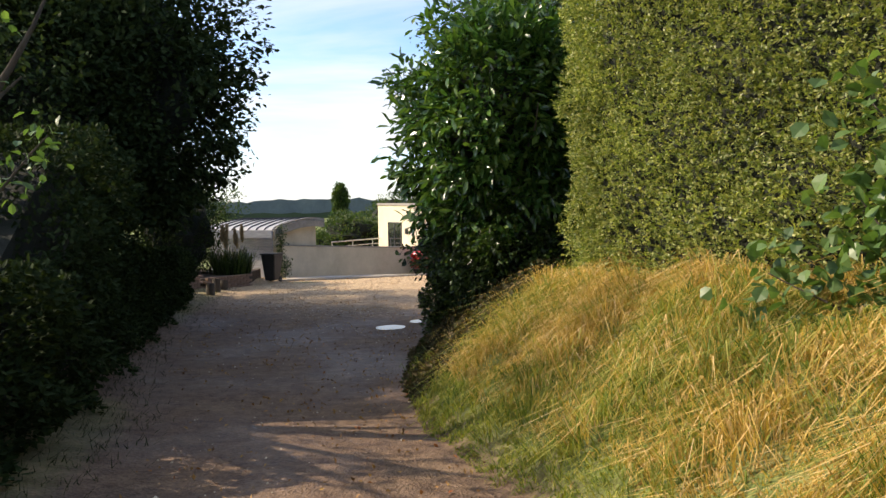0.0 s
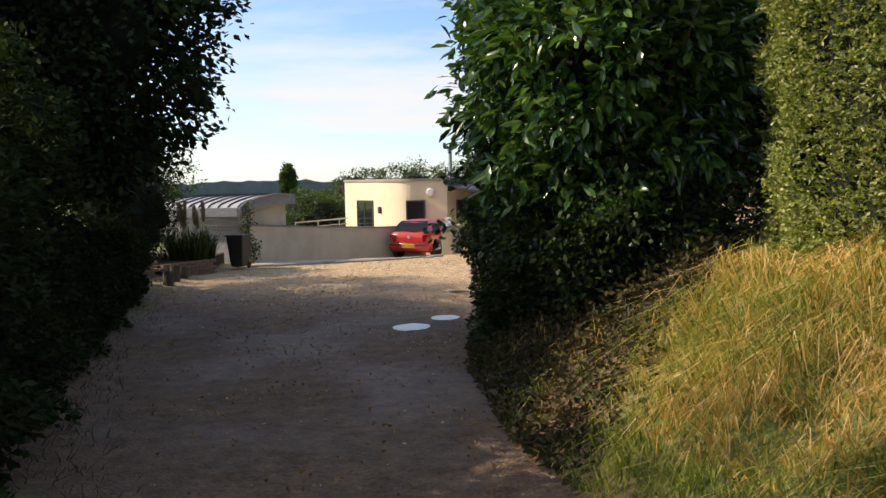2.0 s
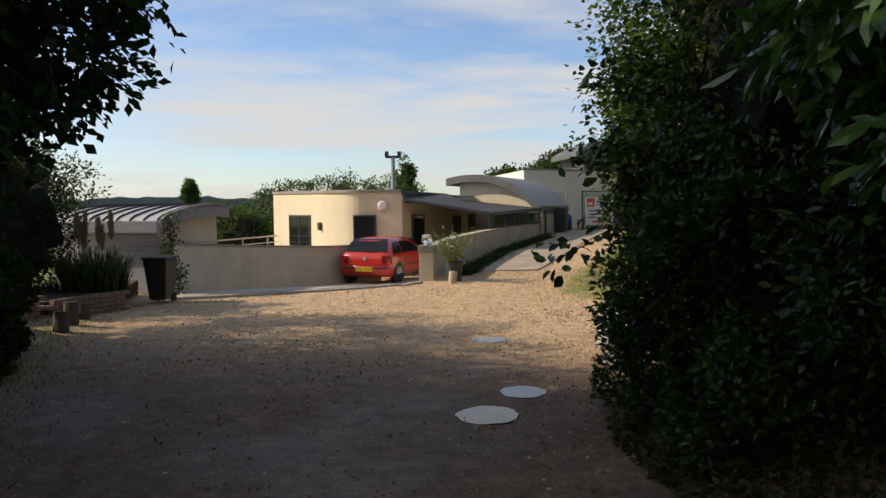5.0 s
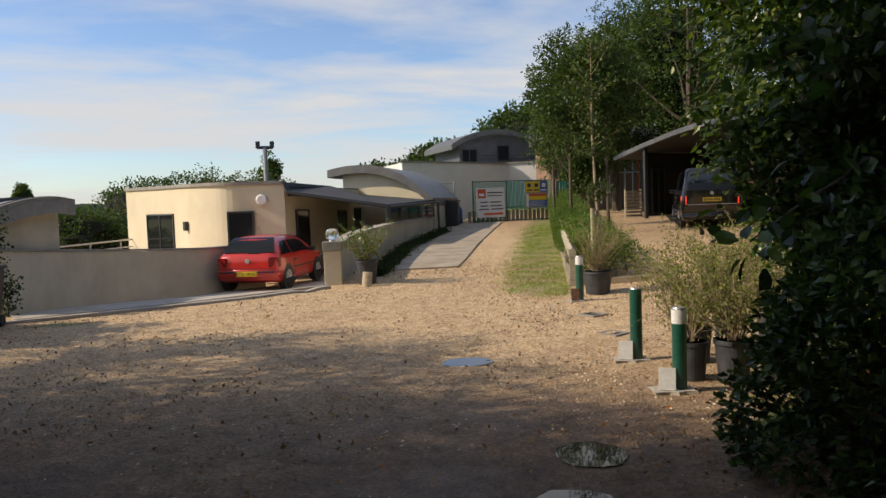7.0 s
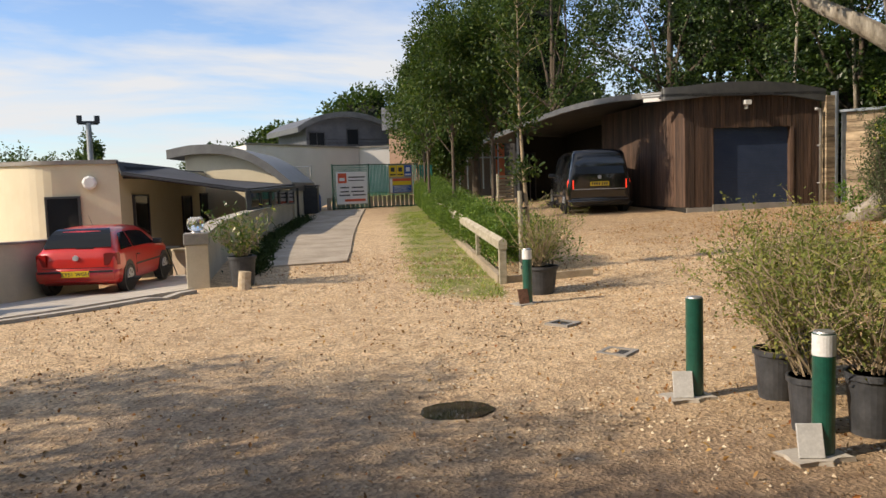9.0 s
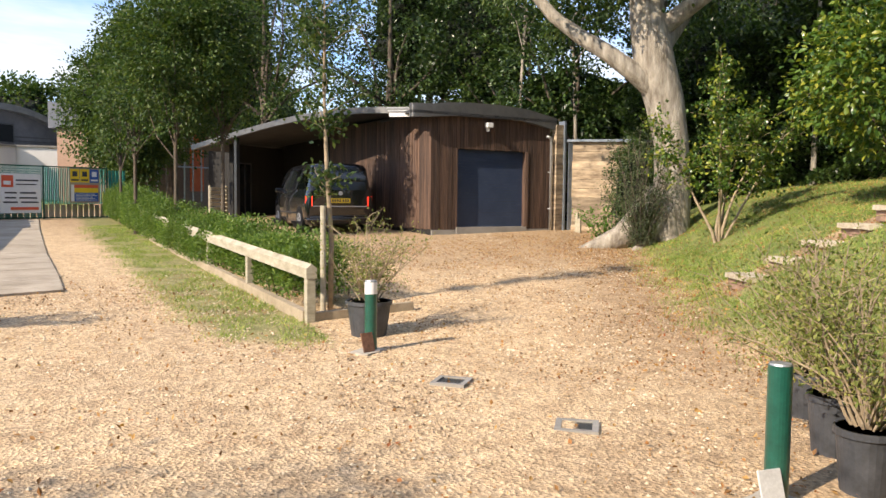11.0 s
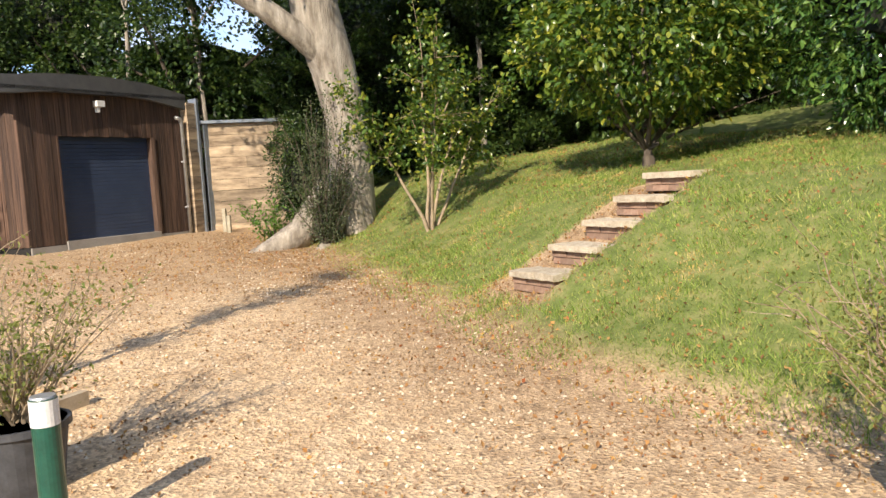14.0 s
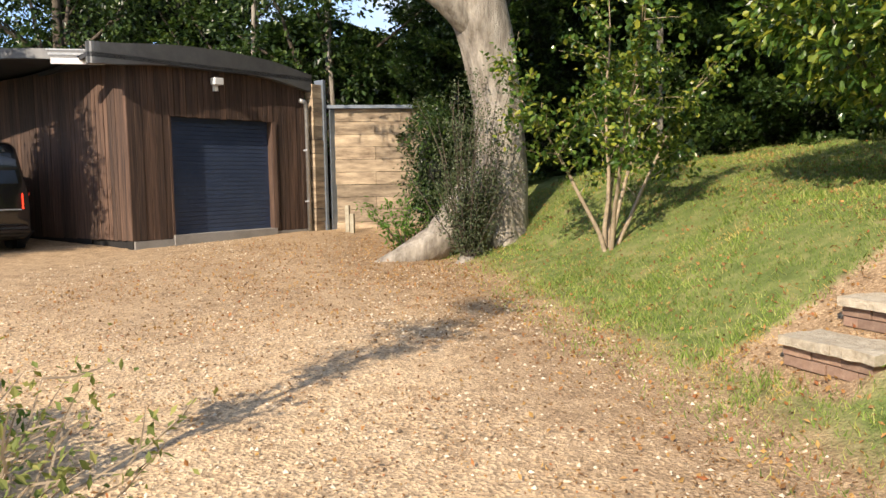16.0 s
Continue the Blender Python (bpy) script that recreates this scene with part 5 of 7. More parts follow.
# ---- yard things ----
def bollard(at, band, top, turn, group="bollards at the yard"):
    lab = "dark green steel bollard with a white band, on a concrete pad" if band else "plain dark green steel bollard on a pale concrete pad"
    b = thing("bollard", lab, "bollard", (*at, gz(*at) - 0.01), turn, group)
    part("post", tube([(0, 0, -0.05, 0.057), (0, 0, top, 0.057)], 24), M["green_paint"], b, smooth=False)
    if band:
        part("band", tube([(0, 0, top - 0.115, 0.0585), (0, 0, top - 0.005, 0.0585)], 24), M["white_band"], b, "white reflective band")
    part("cap", tube([(0, 0, top + 0.001, 0.054), (0, 0, top + 0.010, 0.050)], 20), M["galv"], b)
    bm = bmesh.new()
    add_box(bm, -0.22, 0.11, -0.11, 0.1, -0.03, 0.03)
    bmesh.ops.subdivide_edges(bm, edges=bm.edges[:], cuts=3, use_grid_fill=True)
    for v in bm.verts:
        v.co += Vector((noise.noise(v.co * 9), noise.noise(v.co * 9 + Vector((5, 0, 0))), 0)) * 0.05
    part("pad", bm, M["concrete"], b, "pale concrete pad")
    pl = part("hinge_plate", box(-0.065, 0.065, -0.012, 0.0, 0.0, 0.175, bevel=0.004), M["plate" if band != 2 else "rust"], b, "metal hinge plate")
    pl.matrix_basis = pose(-0.12, -0.06, 0.03, -18, 0, -20)


def shrub_in_pot(at, pr, ph, h, spread, material, seed, label, twiggy=24, leaf_n=1200, leaf=(0.035, 0.016)):
    z = gz(*at)
    pot = thing("plant_pot", label + ", in a black plastic pot", "potted plant", (*at, z - 0.01), 0, "potted shrubs")
    bm = tube([(0, 0, 0, pr * 0.78), (0, 0, ph * 0.9, pr * 0.97), (0, 0, ph * 0.9, pr * 1.05), (0, 0, ph, pr * 1.05), (0, 0, ph, pr * 0.96), (0, 0, ph * 0.86, pr * 0.93)], 28)
    part("pot", bm, M["pot"], pot, smooth=False)
    part("soil", tube([(0, 0, ph * 0.84, pr * 0.92), (0, 0, ph * 0.88, pr * 0.90)], 24), M["soil"], pot)
    rng = np.random.default_rng(seed)
    bm = bmesh.new()
    tips = []
    for k in range(twiggy):
        a, e = rng.uniform(0, 6.28), rng.uniform(0.2, 1.0)
        way = (math.cos(a) * e * spread, math.sin(a) * e * spread, 1.0)
        s = (rng.normal(0, 0.03), rng.normal(0, 0.03), ph * 0.8)
        pts = limb_points(rng, s, way, h * rng.uniform(0.7, 1.05), 0.009, 0.0025, 0.13, 7)
        add_tube(bm, pts, 4, False)
        for j in range(2, 8):
            if rng.random() < 0.75:
                q = np.array(pts[j][:3])
                w = rng.normal(0, 0.6, 3) + np.array([math.cos(a), math.sin(a), 0.8])
                sub = limb_points(rng, q, w, h * rng.uniform(0.12, 0.32), 0.0035, 0.0012, 0.15, 3)
                add_tube(bm, sub, 3, False)
                tips += [s_[:3] for s_ in sub]
            tips.append(pts[j][:3])
    part("woody_growth", bm, M["twig"], pot)
    T = np.array(tips)
    P = T[rng.integers(0, len(T), leaf_n)] + rng.normal(0, 0.03, (leaf_n, 3))
    P = P[P[:, 2] > ph + 0.02]
    place("leaves", leaves("leaves", P, np.tile([0, 0, 0.4], (len(P), 1)), leaf[0], leaf[1], material, rng, 0.9), pot)


def drain(at, turn):
    z = gz(*at)
    k_ = 0.72
    d = thing("drain_cover", "small rusty square drain grate set in pale concrete", "drain", (*at, z + 0.012), turn, "drain covers")
    bm = bmesh.new()
    for q in ((-0.19, 0.19, -0.19, -0.135), (-0.19, 0.19, 0.135, 0.19), (-0.19, -0.135, -0.135, 0.135), (0.135, 0.19, -0.135, 0.135)):
        add_box(bm, q[0], q[1], q[2], q[3], -0.08, 0.008)
    part("surround", bm, M["concrete_dark"], d, "pale concrete surround")
    part("pit", box(-0.134, 0.134, -0.134, 0.134, -0.1, -0.03), M["black_plastic"], d)
    for k in range(8):
        part("bar", box(-0.13 + k * 0.034, -0.113 + k * 0.034, -0.133, 0.133, -0.02, -0.002), M["frame"], d)
    d.scale = (k_, k_, 1)


def puddles():
    for k, (x, y, a, c) in enumerate(PUDDLES):
        bm = bmesh.new()
        n = 72
        z = gz(x, y) - 0.014
        vs = []
        for i in range(n):
            t_ = 2 * math.pi * i / n
            r = 1 + 0.05 * math.sin(2 * t_ + k) + 0.03 * math.sin(5 * t_ + 2 * k) + 0.02 * math.sin(9 * t_) + 0.015 * math.sin(17 * t_ + k)
            vs.append(bm.verts.new((x + a * r * math.cos(t_) * 1.0, y + c * r * math.sin(t_), z)))
        bm.faces.new(vs)
        p = part("puddle", bm, M["water"])
        tagged(p, "shallow rain puddle reflecting the sky in a rut of the lane", "puddle", "puddles in the lane")


def island():
    # timber edging
    line = [(8.0, 32.6), (5.7, 27.55), (3.35, 22.4)]
    e = part("timber_edging", strip_wall(line[::-1], -0.09, lambda p: gz(p[0] - .3, p[1]) - 0.1, lambda p: gz(p[0] - 0.3, p[1]) + 0.13), M["kerb"])
    tagged(e, "timber edging along the planted strip", "edging", kind="structure")
    e = part("timber_edging", strip_wall([(3.36, 22.34), (4.6, 21.85)], 0.08, lambda p: gz(*p[:2]) - 0.1, lambda p: gz(*p[:2]) + 0.10), M["kerb"])
    tagged(e, "short timber edging at the end of the planted strip", "edging", kind="structure")
    # knee rail
    u = np.array([0.414, 0.910])
    r = thing("knee_rail", "weathered timber knee rail along the planted strip", "rail")
    S = np.array([3.40, 22.34])
    ss = [0, 2.5, 5.0, 7.6, 10.1, 12.7]
    ang = math.degrees(math.atan2(u[1], u[0]))
    for s in ss:
        p = S + u * s
        z = gz(p[0] - 0.4, p[1])
        bm = box(-0.05, 0.05, -0.05, 0.05, -0.15, 0.6, bevel=0.006)
        for v in bm.verts:
            if v.co.z > 0.5:
                v.co.z -= max(0, abs(v.co.x)) * 0.8
        o = part("post", bm, M["rail"], r)
        o.matrix_basis = pose(p[0], p[1], z, 0, 0, ang)
    for s0, s1 in zip(ss[:-1], ss[1:]):
        p, q = S + u * (s0 - 0.06), S + u * (s1 - 0.065)
        zp, zq = gz(p[0] - 0.4, p[1]) + 0.6, gz(q[0] - 0.4, q[1]) + 0.6
        n = np.array([-u[1], u[0]])
        c = []
        bm = bmesh.new()
        add_slab(bm, [tuple(p - n * 0.06), tuple(p + n * 0.06), tuple(q + n * 0.06), tuple(q - n * 0.06)], [zp - 0.1, zp - 0.1, zq - 0.1, zq - 0.1], [zp + 0.0, zp + 0.0, zq + 0.0, zq + 0.0])
        add_slab(bm, [tuple(p - n * 0.06), tuple(p), tuple(q), tuple(q - n * 0.06)], [zp, zp, zq, zq], [zp + 0.01, zp + 0.06, zq + 0.06, zq + 0.01])
        add_slab(bm, [tuple(p), tuple(p + n * 0.06), tuple(q + n * 0.06), tuple(q)], [zp, zp, zq, zq], [zp + 0.06, zp + 0.01, zq + 0.01, zq + 0.06])
        part("rail", bm, M["rail"], r)
    # low hedge
    rng = np.random.default_rng(21)
    n = 110000
    s = rng.uniform(0.3, 20.5, n) ** 1.0
    o = rng.normal(0, 0.36, n)
    o = np.clip(o, -0.4, 1.1) - 0.20 * sstep(3.0, 6.5, s)
    x, y = 4.0 + u[0] * s + u[1] * o, 22.6 + u[1] * s - u[0] * o
    hh = 0.76 + 0.12 * np.sin(s * 2.1) + 0.10 * np.sin(s * 5.3 + 1) + 0.35 * sstep(8, 20, s)
    z = G(x, y) + hh * rng.uniform(0.05, 1, n) ** 0.6 * (1 - 0.25 * np.clip(np.abs(o) / 0.7, 0, 1.5) ** 2)
    P = np.stack([x, y, z], 1)
    N = np.stack([0.5 * u[1] * np.sign(o), -0.5 * u[0] * np.sign(o), np.full(n, 0.7)], 1)
    hob = thing("low_hedge", "low informal green hedge on the planted strip behind the knee rail", "hedge")
    place("foliage", leaves("foliage", P, N, 0.055, 0.028, M["box_leaf"], rng, 0.8), hob)
    for k in range(130):
        s_, o_ = rng.uniform(0.3, 18), rng.normal(0, 0.25)
        x, y = 4.15 + u[0] * s_ + u[1] * o_, 22.5 + u[1] * s_ - u[0] * o_
        part("stem", tube(limb_points(rng, (x, y, gz(x, y) - 0.02), (rng.normal(0, 0.3), rng.normal(0, 0.3), 1), 0.55, 0.012, 0.004, 0.1, 3), 4, False), M["bark_dark"], hob)


def sapling():
    at = (4.12, 22.75)
    ob = thing("sapling", "young staked tree with a thin pale trunk and sparse leaves", "tree", (*at, gz(*at)))
    rng = np.random.default_rng(8)
    bm = bmesh.new()
    trunk = [(0, 0, -0.1, 0.035), (0.02, 0, 0.8, 0.03), (-0.03, 0.03, 1.7, 0.026), (-0.06, 0.05, 2.6, 0.018), (-0.05, 0.05, 3.4, 0.01), (-0.05, 0.05, 4.1, 0.004)]
    add_tube(bm, trunk, 10)
    tips = []
    for k in range(40):
        z = rng.uniform(2.0, 4.1) if k > 5 else rng.uniform(1.3, 1.7)
        a = rng.uniform(0, 6.28)
        L = 0.55 * (1 - abs(z - 2.9) / 2.2) * rng.uniform(0.6, 1.3) + 0.1
        pts = limb_points(rng, (-0.04, 0.04, z), (math.cos(a), math.sin(a), 0.8), L, 0.007, 0.002, 0.15, 4)
        add_tube(bm, pts, 4, False)
        tips += [p[:3] for p in pts[1:]]
    part("trunk", bm, M["twig"], ob, smooth=True)
    T = np.array(tips)
    P = T[rng.integers(0, len(T), 1700)] + rng.normal(0, 0.075, (1700, 3))
    place("leaves", leaves("leaves", P, np.tile([0, 0, 0.3], (len(P), 1)), 0.085, 0.045, M["tree_leaf"], rng, 0.9), ob)
    st = thing("tree_stake", "round timber stake tied to the sapling", "stake", (at[0] - 0.1, at[1] + 0.02, gz(*at)))
    part("stake", tube([(0, 0, -0.2, 0.035), (0, 0, 1.25, 0.035)], 12), M["rail"], st, smooth=False)
    part("tie", tube([(0, -0.04, 1.0, 0.012), (0.1, -0.04, 1.0, 0.012)], 6), M["black_plastic"], st)


def stump(at):
    s = thing("tree_stump", "short pale cut log standing by the pillar", "stump", (*at, gz(*at) - 0.01))
    part("log", tube([(0, 0, 0, 0.10), (0, 0, 0.12, 0.09), (0.02, 0, 0.27, 0.09)], 14), M["stump"], s)


# ---- vehicles ----
def car(name, label, at, turn, L, W, H, paint, belt, lamp, van=False, plate_text=""):
    """A vehicle: x across, y forward from the tail, z up. Its shell is lofted through cross-sections along y."""
    c = thing(name, label, "van" if van else "car", at, turn)
    hw = W / 2
    if van:
        ys = [0.0, 0.03, 0.10, 0.30, 0.7, 1.4, 2.3, 3.0, 3.35, 3.9, 4.2, L - 0.08, L]
        top = [H - 0.40, H - 0.20, H - 0.05, H, H + 0.01, H + 0.01, H, H - 0.08, H - 0.22, belt + 0.12, belt, belt - 0.16, belt - 0.35]
        wid = [0.93, 0.965, 0.985, 1, 1, 1, 1, 1, 1, 0.98, 0.95, 0.88, 0.80]
        roof_w = 0.80
    else:
        ys = [0.0, 0.04, 0.12, 0.24, 0.40, 0.56, 0.80, 1.3, 1.9, 2.15, 2.55, 2.85, 3.25, L - 0.18, L - 0.04, L]
        top = [belt - 0.28, belt - 0.03, belt + 0.06, belt + 0.22, belt + 0.38, H - 0.045, H - 0.01, H, H - 0.03, H - 0.10, belt + 0.20, belt + 0.02, belt - 0.06, belt - 0.16, belt - 0.26, belt - 0.34]
        wid = [0.86, 0.93, 0.965, 0.985, 1, 1, 1, 1, 1, 1, 0.99, 0.98, 0.96, 0.90, 0.82, 0.76]
        roof_w = 0.68
    f_top = lambda y: float(np.interp(y, ys, top))
    f_w = lambda y: hw * float(np.interp(y, ys, wid))

    def shape(y):
        """Half a cross-section at y, from the sill to the middle of the roof."""
        w, zt = f_w(y), f_top(y)
        zb = 0.20 + 0.10 * (1 - min(1, y / 0.25)) + 0.08 * max(0, 1 - (L - y) / 0.25)
        zs = min(belt, zt)
        g = max(0.0, min(1.0, (zt - belt) / (H - belt)))
        wr = w * (0.90 + (roof_w - 0.90) * g)
        r = 0.03 + 0.05 * g
        return [(0, zb), (w * 0.86, zb), (w * 0.95, zb + 0.05), (w * 0.985, zb + 0.16), (w, (zb + zs) / 2 + 0.04), (w * 0.985, zs - 0.10), (w * 0.955, zs - 0.015),
                (w * 0.955 + (wr - w * 0.955) * 0.5, zs + (zt - r - zs) * 0.5), (wr, zt - r), (wr - r * 0.6, zt - r * 0.25), (wr * 0.6, zt + 0.012), (0, zt + 0.02)]

    st = []
    for a, d in zip(ys[:-1], ys[1:]):
        st += list(np.linspace(a, d, 3)[:-1])
    st.append(ys[-1])
    bm = bmesh.new()
    prev = None
    for y in st:
        h = shape(y)
        ring = [bm.verts.new((x, y, z)) for x, z in h] + [bm.verts.new((-x, y, z)) for x, z in h[-2:0:-1]]
        if prev:
            for k in range(len(ring)):
                bm.faces.new((prev[k], prev[(k + 1) % len(ring)], ring[(k + 1) % len(ring)], ring[k]))
        else:
            bm.faces.new(ring)
        prev = ring
    bm.faces.new(prev[::-1])
    for e in bm.edges:
        e.smooth = e.calc_face_angle(0) < 0.75
    part("body", bm, paint, c, smooth=True)

    def sheet(nm, grid, mt, lab="", off=0.010):
        """A thin curved panel through a grid of points, laid just proud of the shell."""
        bm = bmesh.new()
        R = [[bm.verts.new(p) for p in row] for row in grid]
        for a, d in zip(R[:-1], R[1:]):
            for k in range(len(a) - 1):
                bm.faces.new((a[k], a[k + 1], d[k + 1], d[k]))
        bm.normal_update()
        mid = Vector((0, L * 0.5, 0.8))
        if sum((f.calc_center_median() - mid).dot(f.normal) for f in bm.faces) < 0:
            bmesh.ops.reverse_faces(bm, faces=bm.faces[:])
            bm.normal_update()
        for v in bm.verts:
            v.co += v.normal * off
        ex = bmesh.ops.extrude_face_region(bm, geom=bm.faces[:])
        for v in [v for v in ex["geom"] if isinstance(v, bmesh.types.BMVert)]:
            v.co += (mid - v.co).normalized() * 0.03
        return part(nm, bm, mt, c, lab, smooth=False)

    # side windows follow the shell between the belt and the roof
    def side_point(sgn, y, f):
        h = shape(y)
        (x0, z0), (x1, z1), (x2, z2) = h[6], h[7], h[8]
        x, z = (x0 + (x1 - x0) * f * 2, z0 + (z1 - z0) * f * 2) if f < 0.5 else (x1 + (x2 - x1) * (f * 2 - 1), z1 + (z2 - z1) * (f * 2 - 1))
        return Vector((sgn * x, y, z))
    wins = [((0.30, 0.62), (0.98, 1.0)), ((1.06, 1.08), (2.02, 1.9))] if not van else [((0.22, 0.30), (1.15, 1.15)), ((1.25, 1.25), (2.25, 2.25)), ((2.35, 2.35), (3.3, 3.02))]
    wins[-1] = (wins[-1][0], (2.42, 2.08)) if not van else wins[-1]
    for sgn in (-1, 1):
        for (b0, t0), (b1, t1) in wins:
            grid = []
            for f in (0.10, 0.35, 0.6, 0.88):
                u = (f - 0.10) / 0.78
                ya, yb = b0 + (t0 - b0) * u, b1 + (t1 - b1) * u
                grid.append([side_point(sgn, y, f) for y in np.linspace(ya, yb, 5)])
            sheet("side_window", grid, M["glass"], "dark tinted glass")
    # the rear window lies on the sloping tailgate
    if van:
        grid = [[Vector((s * f_w(0.04) * (0.80 - 0.10 * q), 0.0 + 0.05 * q, belt + 0.04 + (H - 0.20 - belt - 0.04) * q)) for s in (-1, -0.5, 0, 0.5, 1)] for q in (0, 0.5, 1)]
    else:
        grid = [[Vector((s * f_w(y) * (0.83 - 0.22 * (y - 0.13) / 0.40), y - 0.012 * s * s * -1, f_top(y) + 0.004)) for s in (-1, -0.5, 0, 0.5, 1)] for y in (0.13, 0.24, 0.34, 0.44, 0.53)]
    sheet("rear_window", grid, M["glass"], "dark tinted glass", 0.022)
    yw = (L * 0.585, 2.52) if not van else (3.08, 3.85)
    grid = [[Vector((s * f_w(y) * (0.66 + 0.16 * (y - yw[0]) / (yw[1] - yw[0])), y, f_top(y) + 0.01)) for s in (-1, -0.5, 0, 0.5, 1)] for y in np.linspace(yw[0], yw[1], 4)]
    sheet("windscreen", grid, M["glass"], "dark tinted glass", 0.02)
    lz0, lz1 = lamp
    for sgn in (-1, 1):
        x0, x1 = (hw * 0.66, hw * 0.945) if not van else (hw * 0.80, hw * 0.965)
        bm = box(min(sgn * x0, sgn * x1), max(sgn * x0, sgn * x1), -0.018, 0.17, lz0, lz1)
        for v in bm.verts:
            if abs(v.co.x) > x1 - 0.01 and v.co.y < 0:
                v.co.y = 0.05
            if abs(v.co.x) > x1 - 0.01 and v.co.y > 0.1:
                v.co.x = sgn * (hw * 0.99)
        bmesh.ops.bevel(bm, geom=bm.edges[:], offset=0.018, segments=2, affect="EDGES")
        part("rear_lamp", bm, M["lamp_lit"] if van else M["lamp_red"], c, "red rear lamp")
        part("headlamp", box(min(sgn * hw * 0.45, sgn * hw * 0.72), max(sgn * hw * 0.45, sgn * hw * 0.72), L - 0.14, L + 0.01, 0.52, 0.66, bevel=0.02), M["clear"], c)
        my = 2.32 if not van else 3.25
        part("mirror", box(min(sgn * hw * 0.93, sgn * (hw + 0.13)), max(sgn * hw * 0.93, sgn * (hw + 0.13)), my, my + 0.09, belt - 0.01, belt + 0.11, bevel=0.03), M["black_plastic"] if not van else paint, c)
        part("side_strip", box(min(sgn * (hw - 0.02), sgn * (hw + 0.008)), max(sgn * (hw - 0.02), sgn * (hw + 0.008)), 1.02 if not van else 0.9, 2.75 if not van else 3.2, 0.50, 0.54, bevel=0.004), M["black_plastic"], c)
        part("door_gap", box(min(sgn * (hw - 0.03), sgn * (hw + 0.001)), max(sgn * (hw - 0.03), sgn * (hw + 0.001)), 1.05 if not van else 2.3, 1.062 if not van else 2.312, 0.34, belt - 0.12), M["black_plastic"], c)
        part("door_handle", box(min(sgn * (hw - 0.04), sgn * (hw + 0.012)), max(sgn * (hw - 0.04), sgn * (hw + 0.012)), 1.12 if not van else 2.4, 1.26 if not van else 2.55, belt - 0.15, belt - 0.12, bevel=0.008), M["black_plastic"], c)
        for y in (0.62 if not van else 0.80, L - 0.70 if not van else L - 0.85):
            w = new("wheel")
            w.parent = c
            R = 0.285 if not van else 0.32
            bm = tube([(sgn * (hw - 0.12), y, R + 0.02, R + 0.05), (sgn * (hw + 0.003), y, R + 0.02, R + 0.05)], 28)
            part("wheel_arch", bm, M["black_plastic"], c)
            xo, xi = sgn * (hw + 0.012), sgn * (hw - 0.19)
            bm = tube([(xi, y, R, R * 0.9), (xi + (xo - xi) * 0.12, y, R, R), (xi + (xo - xi) * 0.88, y, R, R), (xo, y, R, R * 0.92), (xo, y, R, R * 0.68)], 28)
            part("tyre", bm, M["rubber"], w)
            xr = sgn * (hw + 0.016)
            bm = tube([(xr - sgn * 0.05, y, R, R * 0.67), (xr, y, R, R * 0.66), (xr + sgn * 0.006, y, R, R * 0.6), (xr - sgn * 0.02, y, R, R * 0.5), (xr - sgn * 0.012, y, R, R * 0.15)], 24)
            part("wheel_trim", bm, M["alloy"], w, "silver wheel trim")
            for k in range(7):
                a = 2 * math.pi * k / 7
                bm = bmesh.new()
                add_tube(bm, [(xr - sgn * 0.008, y + R * 0.30 * math.cos(a), R + R * 0.30 * math.sin(a), 0.018), (xr - sgn * 0.004, y + R * 0.58 * math.cos(a), R + R * 0.58 * math.sin(a), 0.018)], 6)
                part("slot", bm, M["rubber"], w)
    bm = box(-hw + 0.07, hw - 0.07, -0.055, 0.25, 0.28, 0.54 if not van else 0.46)
    for v in bm.verts:
        if v.co.y > 0.1:
            v.co.x *= (hw + 0.01) / (hw - 0.07)
    bmesh.ops.bevel(bm, geom=bm.edges[:], offset=0.04, segments=3, affect="EDGES")
    part("bumper", bm, paint, c, smooth=True)
    part("bumper_strip", box(-hw + 0.10, hw - 0.10, -0.062, 0.0, 0.46 if not van else 0.40, 0.50 if not van else 0.43, bevel=0.008), M["black_plastic"], c, "black bumper strip")
    part("boot_gap", box(-hw * 0.80, hw * 0.80, -0.006 if not van else -0.004, 0.1, 0.545 if not van else 0.47, 0.555 if not van else 0.48), M["black_plastic"], c)
    zp, yp = (0.385, -0.066) if not van else (0.80, -0.014)
    part("number_plate", box(-0.26, 0.26, yp, yp + 0.03, zp - 0.005, zp + 0.112, bevel=0.004), M["plate_yellow"], c, "yellow number plate")
    if plate_text:
        cu = bpy.data.curves.new("plate_text", "FONT")
        cu.body, cu.size, cu.align_x, cu.extrude = plate_text, 0.105, "CENTER", 0.001
        tmp = bpy.data.objects.new("plate_text", cu)
        tmp_me = bpy.data.meshes.new_from_object(tmp)
        tmp_me.materials.clear()
        tmp_me.materials.append(M["ink"])
        o = place("plate_lettering", tmp_me, c)
        o.matrix_basis = pose(0, yp - 0.002, zp + 0.018, 90, 0, 0)
    else:
        bm = bmesh.new()
        for k in range(7):
            x = -0.22 + k * 0.063 + (0.02 if k > 3 else 0)
            add_box(bm, x, x + 0.04, yp - 0.003, yp - 0.001, zp + 0.02, zp + 0.09)
        part("plate_lettering", bm, M["ink"], c)
    zb_, yb_ = (belt - 0.10, 0.02) if not van else (belt - 0.04, 0.005)
    part("badge", tube([(0, yb_, zb_, 0.055), (0, yb_ - 0.03, zb_, 0.052)], 20), M["alloy"], c, "round silver badge")
